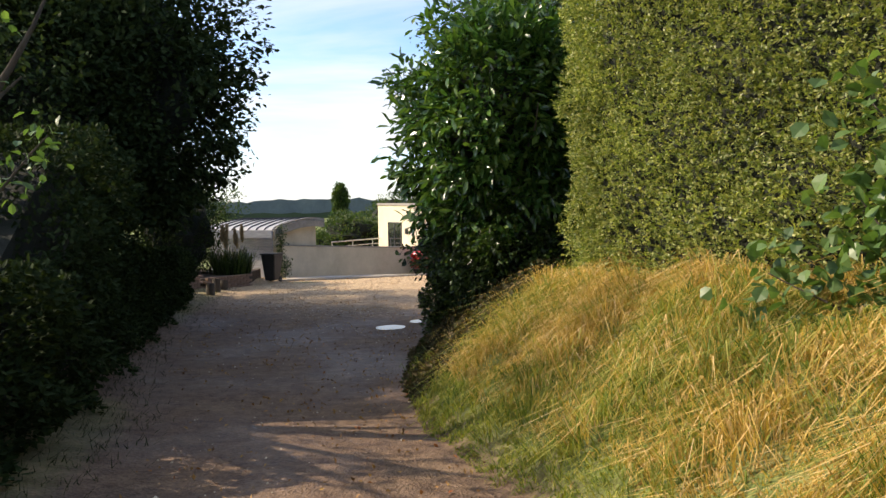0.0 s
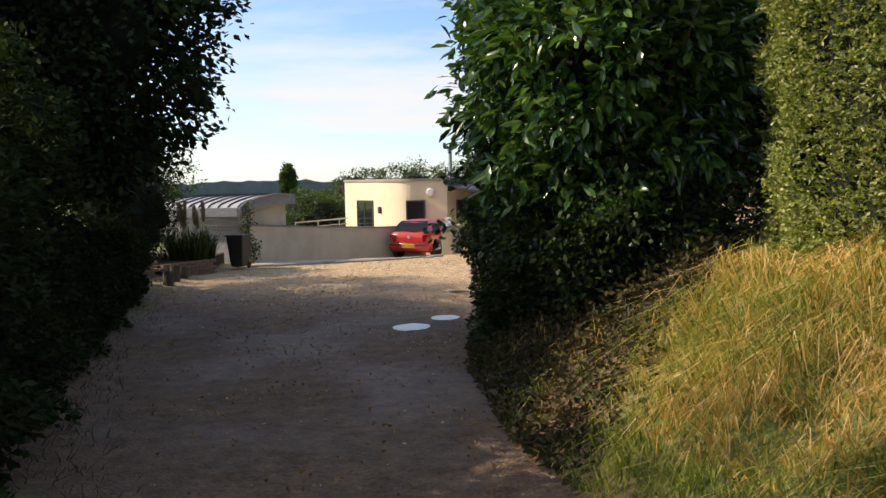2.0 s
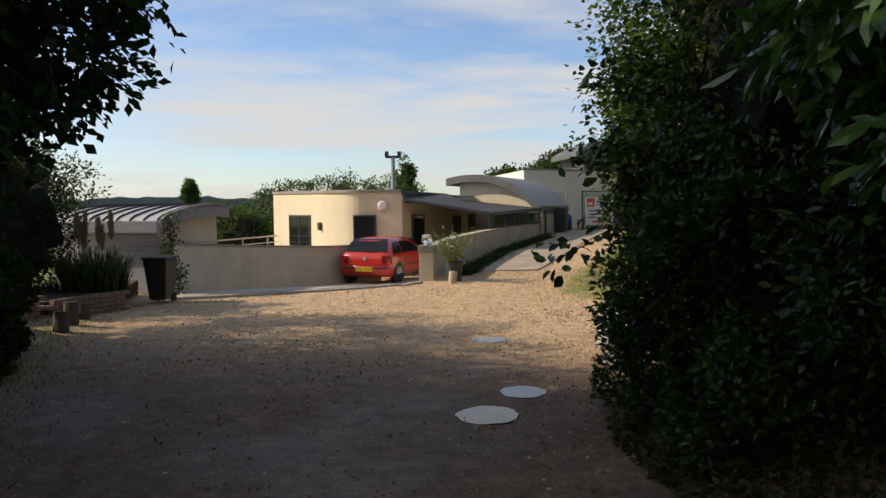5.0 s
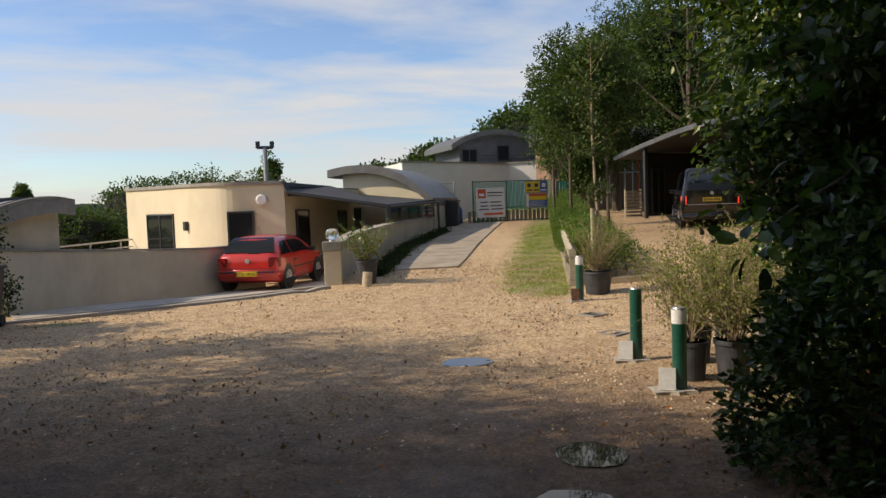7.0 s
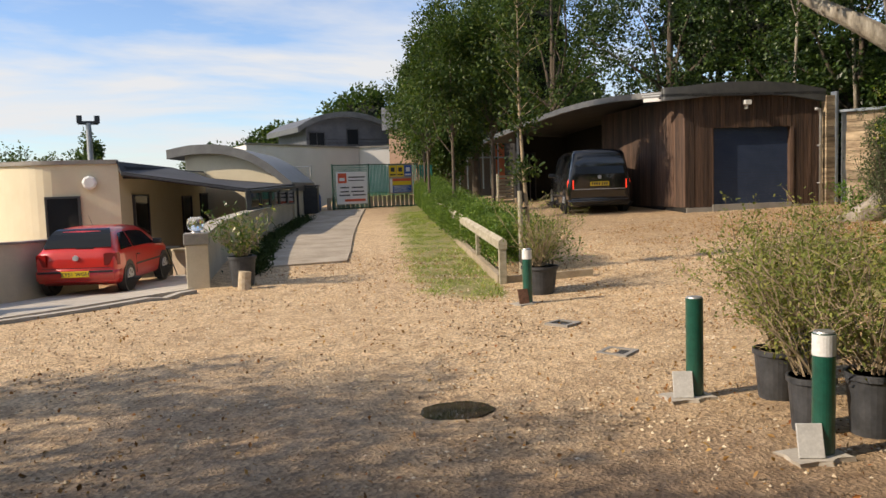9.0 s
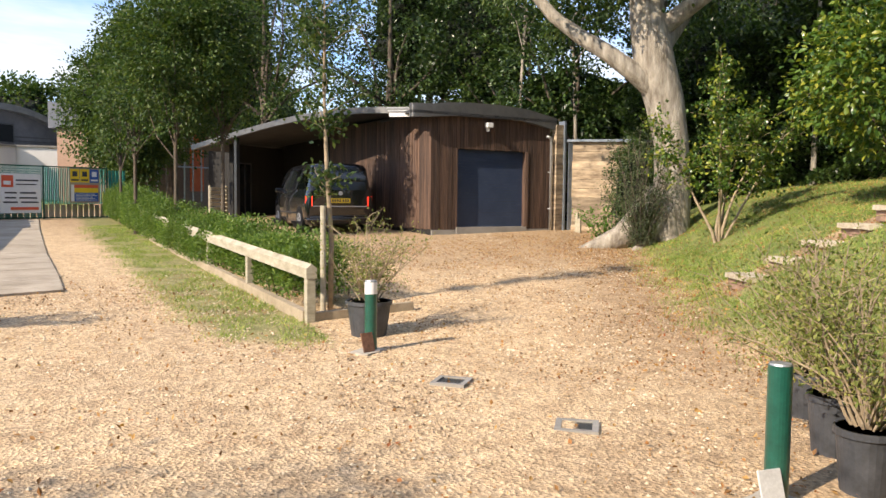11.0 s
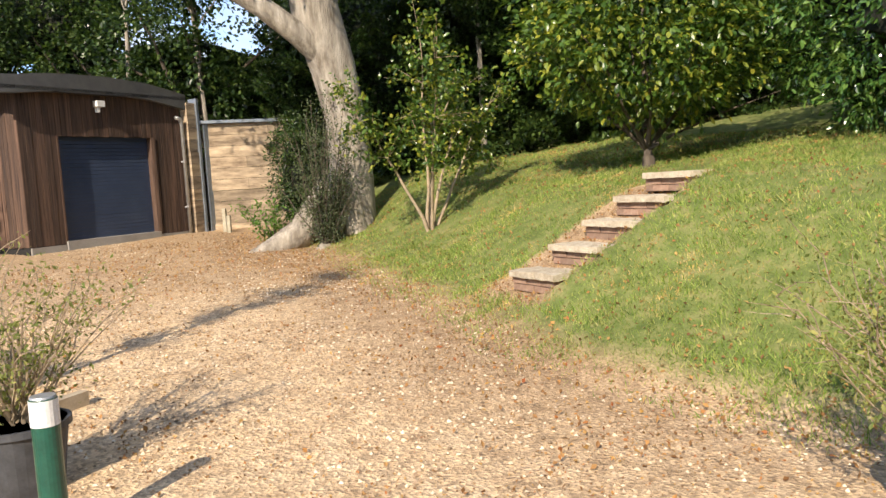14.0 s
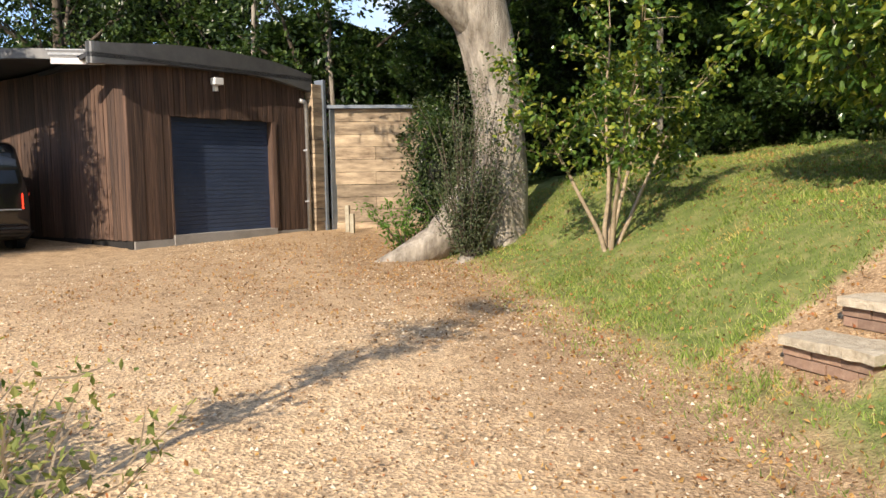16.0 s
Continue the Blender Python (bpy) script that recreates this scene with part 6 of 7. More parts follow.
    if not van:
        part("antenna", tube([(0.0, 1.0, H - 0.01, 0.006), (0.0, 0.78, H + 0.22, 0.003)], 6), M["black_plastic"], c)
        part("rear_wiper", box(-0.02, 0.30, 0.10, 0.12, belt + 0.07, belt + 0.085), M["black_plastic"], c)
    else:
        part("bumper_trim", box(-hw * 0.8, hw * 0.8, -0.012, 0.02, 0.70, 0.72), M["alloy"], c, "thin bright trim strip")
    return c


# ---- hedges and trees ----
def hedge_face(name, label, line, z1, depth, n, leaf, material, seed, spread=0.6, wob=0.12, base=0.0, six=False, top_f=None, cat="hedge", core="core", droop=0.25, lump=1.0, sprig=0):
    """A hedge whose face follows a plan line (its body lies to the left of the line)."""
    rng = np.random.default_rng(seed)
    L = [np.array(p[:2], float) for p in line]
    seg = [np.hypot(*(c - a)) for a, c in zip(L[:-1], L[1:])]
    cum = np.concatenate([[0], np.cumsum(seg)])
    tot = cum[-1]
    s = rng.uniform(0, tot, n)
    xs, ys = np.interp(s, cum, [p[0] for p in L]), np.interp(s, cum, [p[1] for p in L])
    e = 0.05
    dx = np.interp(s + e, cum, [p[0] for p in L]) - np.interp(s - e, cum, [p[0] for p in L])
    dy = np.interp(s + e, cum, [p[1] for p in L]) - np.interp(s - e, cum, [p[1] for p in L])
    dd = np.hypot(dx, dy)
    nx_, ny_ = dy / dd, -dx / dd
    u = rng.uniform(0, 1, n)
    g = G(xs, ys)
    top = (top_f(s, tot) if top_f else np.full(n, z1)) + 0.12 * np.sin(s * 2.3 + seed) + 0.08 * np.sin(s * 5.1)
    hh = np.maximum(0.3, top - g - base)
    on_top = rng.random(n) < depth / (depth + z1 + 1)
    z = np.where(on_top, top - rng.exponential(0.05, n), g + base + hh * u)
    bump_ = wob * lump * (np.sin(s * 2.7 + 3 * np.sin(z * 1.9 + seed)) + 0.6 * np.sin(s * 6.1 + z * 5.3) + 0.4 * np.sin(z * 9 + s * 3))
    bump_ = bump_ + 0.5 * wob * np.minimum(0.6, np.sin(s * 11 + 2 * np.sin(z * 7)) * np.sin(z * 13 + 2.5 * np.sin(s * 5)) + 0.5 * np.sin(s * 23 + z * 9))
    inn = np.where(on_top, rng.uniform(0, depth, n), rng.exponential(0.10, n)) - bump_
    P = np.stack([xs - nx_ * inn, ys - ny_ * inn, z], 1)
    N = np.where(on_top[:, None], [0, 0, 1.0], np.stack([nx_, ny_, np.full(n, 0.25)], 1))
    if sprig:
        m = n // sprig
        T_ = np.stack([-ny_[:m], nx_[:m], np.zeros(m)], 1)
        D_ = unit(N[:m] * 0.55 + T_ * rng.normal(0, 0.9, (m, 1)) + np.array([0, 0, 1.0]) * rng.normal(0.12, 0.25, (m, 1)))
        P = (P[:m, None] + D_[:, None] * (np.arange(sprig) * 0.011)[None, :, None]).reshape(-1, 3)
        N = unit(np.repeat(D_, sprig, 0) + rng.normal(0, 0.35, (m * sprig, 3)))
    ob = thing(name, label, cat)
    place("foliage", leaves("foliage", P, N, leaf[0], leaf[1], material, rng, spread, droop=droop, six=six), ob)
    cl = [tuple(np.array(p) - 0) for p in L]
    ss = np.linspace(0, tot, 14)
    pts = [(np.interp(q, cum, [p[0] for p in L]), np.interp(q, cum, [p[1] for p in L])) for q in ss]
    off = []
    for i, p in enumerate(pts):
        a, c = pts[max(0, i - 1)], pts[min(len(pts) - 1, i + 1)]
        d = np.array(c) - np.array(a)
        d = d / np.hypot(*d)
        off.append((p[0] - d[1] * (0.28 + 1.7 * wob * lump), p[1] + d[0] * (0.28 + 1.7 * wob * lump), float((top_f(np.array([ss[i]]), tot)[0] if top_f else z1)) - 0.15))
    # added solid block behind the leaves, coloured as the hedge's inner shade
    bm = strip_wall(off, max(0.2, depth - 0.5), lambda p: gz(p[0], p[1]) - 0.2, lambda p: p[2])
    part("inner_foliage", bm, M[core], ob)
    return ob


# ---- build ----
curved_wall()
gate_pillar()
low_wall()
concrete_floor()
cream_house()
terrace_rail()
shed()
grey_house()
gate()
garage()
sleeper_wall()
garden_steps()
wheelie_bin()
planter()
puddles()
island()
sapling()
stump((0.33, 24.35))
bollard((1.04, 15.80), 1, 0.66, -15)
bollard((1.36, 16.97), 0, 0.68, -15)
bollard((2.78, 20.88), 2, 0.66, 10)
drain((2.30, 19.6), 20)
drain((1.86, 18.29), 25)

car("hatchback", "red three-door hatchback parked on the sunken concrete yard", (-1.45, 29.7, gz(-1.2, 30) + 0.03), -26, 3.62, 1.60, 1.31, M["red_paint"], 0.84, (0.57, 0.82), plate_text="KY51 WGH")
car("van", "black people-carrying van with lit rear lamps, parked under the carport", (11.85, 30.15, gz(11.8, 30.6) - 0.02), -30, 4.4, 1.76, 1.80, M["black_paint"], 1.08, (0.70, 0.98), van=True)

shrub_in_pot((1.60, 15.88), 0.15, 0.36, 1.0, 0.75, M["pot_leaf"], 31, "leggy shrub with sparse small leaves", 34, 4000)
shrub_in_pot((1.36, 16.1), 0.13, 0.33, 0.8, 0.55, M["pot_leaf"], 32, "twiggy half-bare shrub", 18, 900)
shrub_in_pot((1.78, 16.65), 0.15, 0.34, 0.95, 0.75, M["pot_leaf"], 33, "twiggy shrub with grey-green leaves", 30, 3400)
shrub_in_pot((3.12, 17.2), 0.19, 0.32, 0.92, 0.6, M["pot_leaf"], 34, "broad twiggy shrub", 34, 3600)
shrub_in_pot((2.34, 16.9), 0.15, 0.36, 0.95, 0.52, M["pot_leaf"], 35, "broad leggy shrub with yellowing leaves", 32, 3600)
shrub_in_pot((3.38, 21.45), 0.23, 0.36, 0.95, 0.75, M["pot_leaf"], 36, "bare twiggy shrub with a few leaves", 36, 1900)
shrub_in_pot((0.42, 24.75), 0.2, 0.45, 0.85, 0.6, M["bright_leaf"], 37, "leafy shrub against the low wall", 24, 900, (0.09, 0.025))

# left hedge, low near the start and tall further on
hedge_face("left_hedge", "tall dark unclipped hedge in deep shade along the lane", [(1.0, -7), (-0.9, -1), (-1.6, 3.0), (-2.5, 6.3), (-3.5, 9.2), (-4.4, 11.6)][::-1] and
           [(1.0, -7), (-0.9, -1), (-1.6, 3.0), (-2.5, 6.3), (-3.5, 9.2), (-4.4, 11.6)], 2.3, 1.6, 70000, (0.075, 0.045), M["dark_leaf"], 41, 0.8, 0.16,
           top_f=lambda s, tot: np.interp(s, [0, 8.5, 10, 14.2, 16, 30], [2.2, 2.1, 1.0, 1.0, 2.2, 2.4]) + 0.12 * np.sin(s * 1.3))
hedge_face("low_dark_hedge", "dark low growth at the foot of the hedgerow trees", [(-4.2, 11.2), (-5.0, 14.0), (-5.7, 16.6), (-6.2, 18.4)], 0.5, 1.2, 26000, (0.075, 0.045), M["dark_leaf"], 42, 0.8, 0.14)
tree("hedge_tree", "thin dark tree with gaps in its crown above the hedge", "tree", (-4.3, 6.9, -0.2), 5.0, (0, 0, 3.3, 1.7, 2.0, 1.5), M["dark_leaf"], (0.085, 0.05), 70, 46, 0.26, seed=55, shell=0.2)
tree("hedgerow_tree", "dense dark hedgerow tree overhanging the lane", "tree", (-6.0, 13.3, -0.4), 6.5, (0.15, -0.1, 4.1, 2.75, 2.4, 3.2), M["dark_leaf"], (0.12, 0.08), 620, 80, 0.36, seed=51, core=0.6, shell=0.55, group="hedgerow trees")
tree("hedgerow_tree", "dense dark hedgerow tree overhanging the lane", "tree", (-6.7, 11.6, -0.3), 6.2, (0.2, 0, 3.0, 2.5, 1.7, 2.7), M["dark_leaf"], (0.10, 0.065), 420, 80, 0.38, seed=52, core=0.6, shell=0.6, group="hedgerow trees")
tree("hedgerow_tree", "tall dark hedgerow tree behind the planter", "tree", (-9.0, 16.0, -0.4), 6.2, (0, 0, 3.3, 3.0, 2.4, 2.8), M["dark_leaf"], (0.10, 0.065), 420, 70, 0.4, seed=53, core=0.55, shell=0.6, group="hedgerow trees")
# stands outside the view, placed for the shadows it throws on the yard
tree("hedgerow_tree", "unseen tall tree with a high spreading crown that shades the yard", "tree", (-10.2, 19.4, -0.4), 6.5, (0.8, 0, 4.2, 2.4, 2.6, 1.3), M["tree_leaf"], (0.10, 0.065), 260, 60, 0.4, seed=54, shell=0.3, group="hedgerow trees")

# laurel and clipped hedge on the right
tree("laurel", "large glossy-leaved laurel beside the lane", "shrub", (1.15, 10.2, 0.05), 4.2, (0.0, 0, 2.45, 1.25, 1.3, 1.75), M["laurel"], (0.17, 0.058), 380, 40, 0.22, "bark_dark", 0.09, 61, 0.3, 0.5, 8, 0.5, six=True)
hedge_face("clipped_hedge", "tall clipped evergreen hedge with a flat sunlit face", [(7.6, -6), (5.2, 0.3), (3.3, 4.6), (1.85, 8.1), (2.3, 9.3)][::-1], 3.9, 1.6, 460000, (0.036, 0.019), M["hedge_leaf"], 62, 0.5, 0.045, base=0.02, droop=0.0, sprig=9)
tree("dark_holly", "low dark evergreen growth under the laurel", "shrub", (1.25, 10.5, 0.0), 2, (0, 0, 0.85, 1.15, 1.5, 0.95), M["holly"], (0.07, 0.04), 260, 80, 0.24, "bark_dark", 0.05, 67, 0.3, 0.6)
hedge_face("holly_skirt", "dark low holly and ivy at the edge of the lane", [(0.55, 10.4), (0.25, 11.6), (0.12, 13.0), (0.55, 14.2), (1.9, 15.0)][::-1], 1.25, 0.9, 32000, (0.07, 0.042), M["holly"], 65, 0.8, 0.12, lump=1.3)
tree("dark_holly", "dark dense holly with small leaves", "tree", (1.9, 12.6, 0.2), 5, (-0.1, 0, 2.3, 1.85, 1.8, 2.7), M["holly"], (0.07, 0.04), 420, 90, 0.28, seed=63, core=0.6, shell=0.6)
tree("dark_holly", "dark evergreen filling the gap behind the laurel", "tree", (4.4, 11.6, 0.6), 4.8, (0, 0, 2.2, 2.1, 1.9, 2.7), M["holly"], (0.075, 0.042), 380, 80, 0.32, seed=66, core=0.6, shell=0.6)
tree("dark_holly", "dark holly at the corner of the yard, leaves coloured as sunlit", "tree", (2.1, 14.1, 0.3), 5.2, (-0.22, 0, 2.4, 1.68, 1.3, 2.9), M["holly_lit"], (0.07, 0.042), 560, 90, 0.27, seed=64, core=0.55, shell=0.55)

# behind the yard on the right
tree("magnolia", "spreading glossy shrub with yellow-green leaves above the steps", "tree", (10.5, 17.4, gz(10.5, 17.4)), 3.2, (0.1, 0, 1.8, 1.75, 1.7, 1.25), M["bright_leaf"], (0.11, 0.055), 420, 34, 0.25, "bark_dark", 0.07, 71, 0.08, 0.0, 9, 0.55, six=True)
rhodo = tree("rhododendron", "dark rhododendron with a few red flowers on the bank", "shrub", (9.8, 13.7, gz(9.8, 13.7)), 3.5, (0.2, 0, 1.6, 2.2, 2.4, 1.8), M["laurel"], (0.13, 0.045), 420, 34, 0.28, "bark_dark", 0.08, 72, 0.3, 0.6, 8, 0.7, six=True)
_r = np.random.default_rng(330)
for k in range(11):
    w_ = unit(np.array([-0.75 + _r.uniform(-0.35, 0.35), 0.55 + _r.uniform(-0.45, 0.3), _r.uniform(0.25, 0.95)]))
    c_ = np.array([0.2, 0, 1.6]) + w_ * np.array([2.2, 2.4, 1.8]) * 1.04
    Q = c_ + _r.normal(0, 0.045, (26, 3))
    place("flower", leaves("flower", Q, unit(Q - c_ + w_ * 0.03), 0.06, 0.045, M["flower"], _r, 0.5, 0.0), rhodo, "red flower cluster")
tree("evergreen_bush", "dark evergreen bush against the sleeper wall", "shrub", (14.35, 23.5, gz(14.35, 23.5)), 2.2, (0, -0.1, 1.2, 0.75, 0.5, 1.15), M["holly"], (0.07, 0.035), 200, 40, 0.18, "bark_dark", 0.04, 75, 0.2, 0.55, 8, 0.5)


def big_tree():
    at = (13.62, 22.35)
    ob = thing("oak", "large old tree with a thick pale-grey trunk and flared roots", "tree", (*at, gz(*at)))
    rng = np.random.default_rng(81)
    roots, limbs = [], []
    bm = bmesh.new()
    add_tube(bm, [(0, 0.0, -0.9, 0.8), (0.05, 0, -0.3, 0.60), (0.12, -0.05, 0.15, 0.47), (0.14, -0.07, 0.45, 0.41), (0.16, -0.10, 0.9, 0.37), (0.14, -0.08, 2.0, 0.355), (0.0, 0.05, 2.9, 0.40), (-0.18, 0.22, 3.6, 0.44), (-0.3, 0.35, 4.6, 0.36), (-0.3, 0.5, 6.5, 0.28), (-0.3, 0.6, 9, 0.12)], 28)
    for a, L, r in ((122, 2.1, 0.20), (165, 1.2, 0.18), (215, 0.9, 0.16), (260, 0.8, 0.16)):
        ca, sa = math.cos(radians(a)), math.sin(radians(a))
        rb = bmesh.new()
        roots.append(rb)
        add_tube(rb, [(0.12 * ca, 0.12 * sa, 1.0, r * 1.2), (0.22 * L * ca, 0.22 * L * sa, 0.38, r * 1.6), (0.42 * L * ca, 0.42 * L * sa, 0.0, r * 1.35), (0.66 * L * ca - 0.05 * sa, 0.66 * L * sa + 0.05 * ca, -0.25, r * 0.95), (0.9 * L * ca, 0.9 * L * sa, -0.42, r * 0.6), (1.1 * L * ca, 1.1 * L * sa, -0.62, r * 0.35)], 14)
        for v in rb.verts:
            v.co += Vector((noise.noise(v.co * 3), noise.noise(v.co * 3 + Vector((5, 0, 0))), noise.noise(v.co * 3 + Vector((0, 5, 0))))) * 0.07
    for way, L, z, r in (((-0.8, 0.55, 0.85), 5.0, 3.0, 0.24), ((0.8, -0.2, 0.8), 4.5, 4.0, 0.2), ((0.1, -0.9, 0.7), 4.5, 4.4, 0.2), ((-0.3, 0.9, 0.6), 4, 4.8, 0.17)):
        limbs.append(tube(limb_points(rng, (-0.1, 0.1, z), way, L, r, 0.05, 0.12, 7), 10, False))
    for v in bm.verts:
        k = noise.noise(Vector((math.atan2(v.co.y, v.co.x) * 2.5, v.co.z * 0.6, 1.0)))
        v.co.x *= 1 + 0.10 * k
        v.co.y *= 1 + 0.10 * k
    part("trunk", bm, M["bark"], ob, smooth=True)
    for q in roots:
        part("root", q, M["bark"], ob, smooth=True)
    for q in limbs:
        part("limb", q, M["bark"], ob, smooth=True)
    P, N = clumped(rng, (0.2, 0.5, 7.2), (5.0, 4.8, 2.6), 420, 70, 0.45, 0.3)
    place("crown", leaves("crown", P, N, 0.13, 0.075, M["tree_leaf"], rng), ob)


big_tree()
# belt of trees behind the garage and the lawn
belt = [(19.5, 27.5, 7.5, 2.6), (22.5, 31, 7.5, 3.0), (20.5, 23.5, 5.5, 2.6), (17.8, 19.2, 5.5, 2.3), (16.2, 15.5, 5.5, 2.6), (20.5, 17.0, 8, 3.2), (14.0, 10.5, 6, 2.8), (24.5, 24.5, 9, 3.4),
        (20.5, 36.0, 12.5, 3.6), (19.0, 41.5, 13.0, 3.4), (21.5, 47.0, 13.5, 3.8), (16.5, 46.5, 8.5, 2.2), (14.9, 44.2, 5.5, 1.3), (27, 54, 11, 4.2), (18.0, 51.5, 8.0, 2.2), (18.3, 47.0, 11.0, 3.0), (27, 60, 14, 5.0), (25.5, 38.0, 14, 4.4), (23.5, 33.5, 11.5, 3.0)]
# some trees take the darker holly leaf colour to stand in for shade
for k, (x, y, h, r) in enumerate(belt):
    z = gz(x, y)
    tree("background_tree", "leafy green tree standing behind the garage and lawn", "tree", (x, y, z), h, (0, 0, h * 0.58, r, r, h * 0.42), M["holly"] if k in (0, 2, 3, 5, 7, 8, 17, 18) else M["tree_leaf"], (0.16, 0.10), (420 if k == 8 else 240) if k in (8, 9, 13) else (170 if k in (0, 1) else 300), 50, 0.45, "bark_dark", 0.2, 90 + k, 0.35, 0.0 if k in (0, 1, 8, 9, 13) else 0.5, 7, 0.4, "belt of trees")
hedge_face("dark_hedge", "dark overgrown hedge above the sleeper wall", [(16.2, 10.0), (15.2, 15.5), (16.2, 19.5), (17.6, 23.2), (19.2, 26.6), (19.6, 30.5)][::-1], 4.0, 1.6, 130000, (0.12, 0.07), M["holly"], 63, 0.8, 0.25, base=0.0, lump=1.8,
           top_f=lambda s, tot: 4.2 + 0.5 * np.sin(s * 0.8))
for k, (x, y, h) in enumerate([(18.5, 26.9, 7.5), (16.3, 20.0, 7.5), (18.2, 28.9, 8.5)]):
    tree("slender_tree", "slender pale-stemmed tree rising from the hedge behind the garage", "tree", (x, y, gz(x, y)), h, (0, 0, h - 1.0, 1.3, 1.3, 1.5), M["tree_leaf"], (0.13, 0.08), 60, 40, 0.4, "bark", 0.055, 400 + k, 0.8, 0.0, 6, 0.3, "slender trees behind the garage", (0.15 * (k % 3) - 0.15, 0.2 - 0.2 * k))
far = [(25, 75, 9.6, 5.0), (31, 72, 11.5, 5.5), (19.5, 80, 7.0, 4.0), (37, 66, 12, 5.5), (14.5, 84, 5.0, 3.0)]
for k, (x, y, h, r) in enumerate(far):
    tree("far_tree", "dense green tree beyond the grey house", "tree", (x, y, -0.5), h, (0, 0, h * 0.55, r, r, h * 0.45), M["tree_leaf"], (0.34, 0.22), 300, 40, 0.7, "bark_dark", 0.3, 120 + k, 0.3, 0.75, 6, 0.7, "trees beyond the houses")
bushes = [(-7.6, 48, 3.4, 2.6), (-5.0, 52, 4.6, 2.8), (-2.2, 56, 5.2, 2.8), (-9.8, 46, 2.2, 2.2), (0.8, 58, 5.0, 2.6)]
for k, (x, y, h, r) in enumerate(bushes):
    tree("orchard_tree", "rounded green bush beyond the bungalow", "tree", (x, y, -2.2), h, (0, 0, h * 0.5, r, r, h * 0.52), M["tree_leaf"], (0.16, 0.10), 220, 46, 0.4, "bark_dark", 0.12, 140 + k, 0.3, 0.7, 6, 0.7, "bushes beyond the bungalow")
tree("birch", "light green tree behind the shed", "tree", (-11.0, 30.0, -1.0), 5, (0, 0, 2.4, 2.5, 2.2, 1.8), M["tree_leaf"], (0.12, 0.07), 260, 36, 0.32, "twig", 0.1, 150, 0.3, 0.0, 8, 0.3)
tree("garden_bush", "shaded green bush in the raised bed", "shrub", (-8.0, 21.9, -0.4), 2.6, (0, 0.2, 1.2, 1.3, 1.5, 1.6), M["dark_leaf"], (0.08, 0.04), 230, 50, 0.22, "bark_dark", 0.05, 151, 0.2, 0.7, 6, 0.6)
tree("poplar", "tall narrow poplar standing alone in the valley", "tree", (-57.5, 300, -3.2), 15, (0, 0, 7.5, 2.6, 2.6, 7.4), M["tree_leaf"], (0.9, 0.6), 220, 30, 0.9, "bark_dark", 0.4, 152, 0.3, 0.8, 6, 0.7)
tree("poplar", "narrow poplar beyond the bungalow roof", "tree", (3.2, 75, -2.5), 8.0, (0, 0, 4.6, 0.9, 0.9, 3.0), M["tree_leaf"], (0.25, 0.16), 120, 40, 0.35, "bark_dark", 0.15, 153, 0.3, 0.7, 6, 0.6)


# ---- grass, stones, leaves ----
def blades(name, P, length, width, material, rng, lean, wild=0.5, segs=2, droop=0.0):
    """Grass blades that rise from P and bend the way of lean."""
    n = len(P)
    a = rng.uniform(0, 2 * np.pi, n)
    S = np.stack([np.cos(a), np.sin(a), np.zeros(n)], 1)
    L = (length if np.ndim(length) else np.full(n, length))[:, None] * rng.uniform(0.6, 1.3, (n, 1))
    D = lean + rng.normal(0, wild, (n, 3)) * np.array([1, 1, 0.2])
    up = np.array([0, 0, 1.0])
    mid = P + (up * 0.62 + D * 0.22) * L
    tip = P + (up * (0.78 - droop) + D * 0.75) * L * np.array([1, 1, 0.9])
    W = width * rng.uniform(0.6, 1.3, (n, 1)) * 0.5
    if segs == 1:
        V = np.stack([P - S * W, P + S * W, tip], 1).reshape(-1, 3)
        F = np.arange(n * 3).reshape(n, 3)
    else:
        V = np.stack([P - S * W, P + S * W, mid + S * W * 0.8, mid - S * W * 0.8, tip], 1).reshape(-1, 3)
        f = np.array([[0, 1, 2], [0, 2, 3], [3, 2, 4]])
        F = (f[None] + (np.arange(n) * 5)[:, None, None]).reshape(-1, 3)
    return fast_mesh(name, V, F, material, smooth=False)


def ground_points(rng, x0, x1, y0, y1, n, keep):
    x, y = rng.uniform(x0, x1, n), rng.uniform(y0, y1, n)
    k = keep(x, y) > rng.random(n)
    x, y = x[k], y[k]
    return np.stack([x, y, G(x, y)], 1)


def lumps(x, y, s=1.0):
    return 0.5 + 0.25 * np.sin(x * 3.1 * s + 2 * np.sin(y * 1.7 * s)) + 0.25 * np.sin(y * 3.7 * s + 2 * np.sin(x * 2.3 * s))


def beside_steps(x, y):
    u, v = (x - 7.60) * 0.62 - (y - 19.13) * 0.78, -(x - 7.60) * 0.78 - (y - 19.13) * 0.62
    return sstep(-0.3, 0.0, u) * (1 - sstep(2.1, 2.4, u)) * sstep(-0.55, -0.3, v) * (1 - sstep(0.62, 0.75, v))


rng = np.random.default_rng(77)
P = ground_points(rng, -0.4, 8, -3, 10.5, 320000, lambda x, y: ((line_dist(x, y, FOOT) > -0.12) & (line_dist(x, y, FOOT) < 2.1)) * (1 - 0.96 * sstep(6.8, 7.6, y - 0.9 * line_dist(x, y, FOOT))))
lm = lumps(P[:, 0], P[:, 1])
d = line_dist(P[:, 0], P[:, 1], FOOT)
cell = 0.30
cx_, cy_ = np.floor(P[:, 0] / cell), np.floor(P[:, 1] / cell + 0.5 * (np.floor(P[:, 0] / cell) % 2))
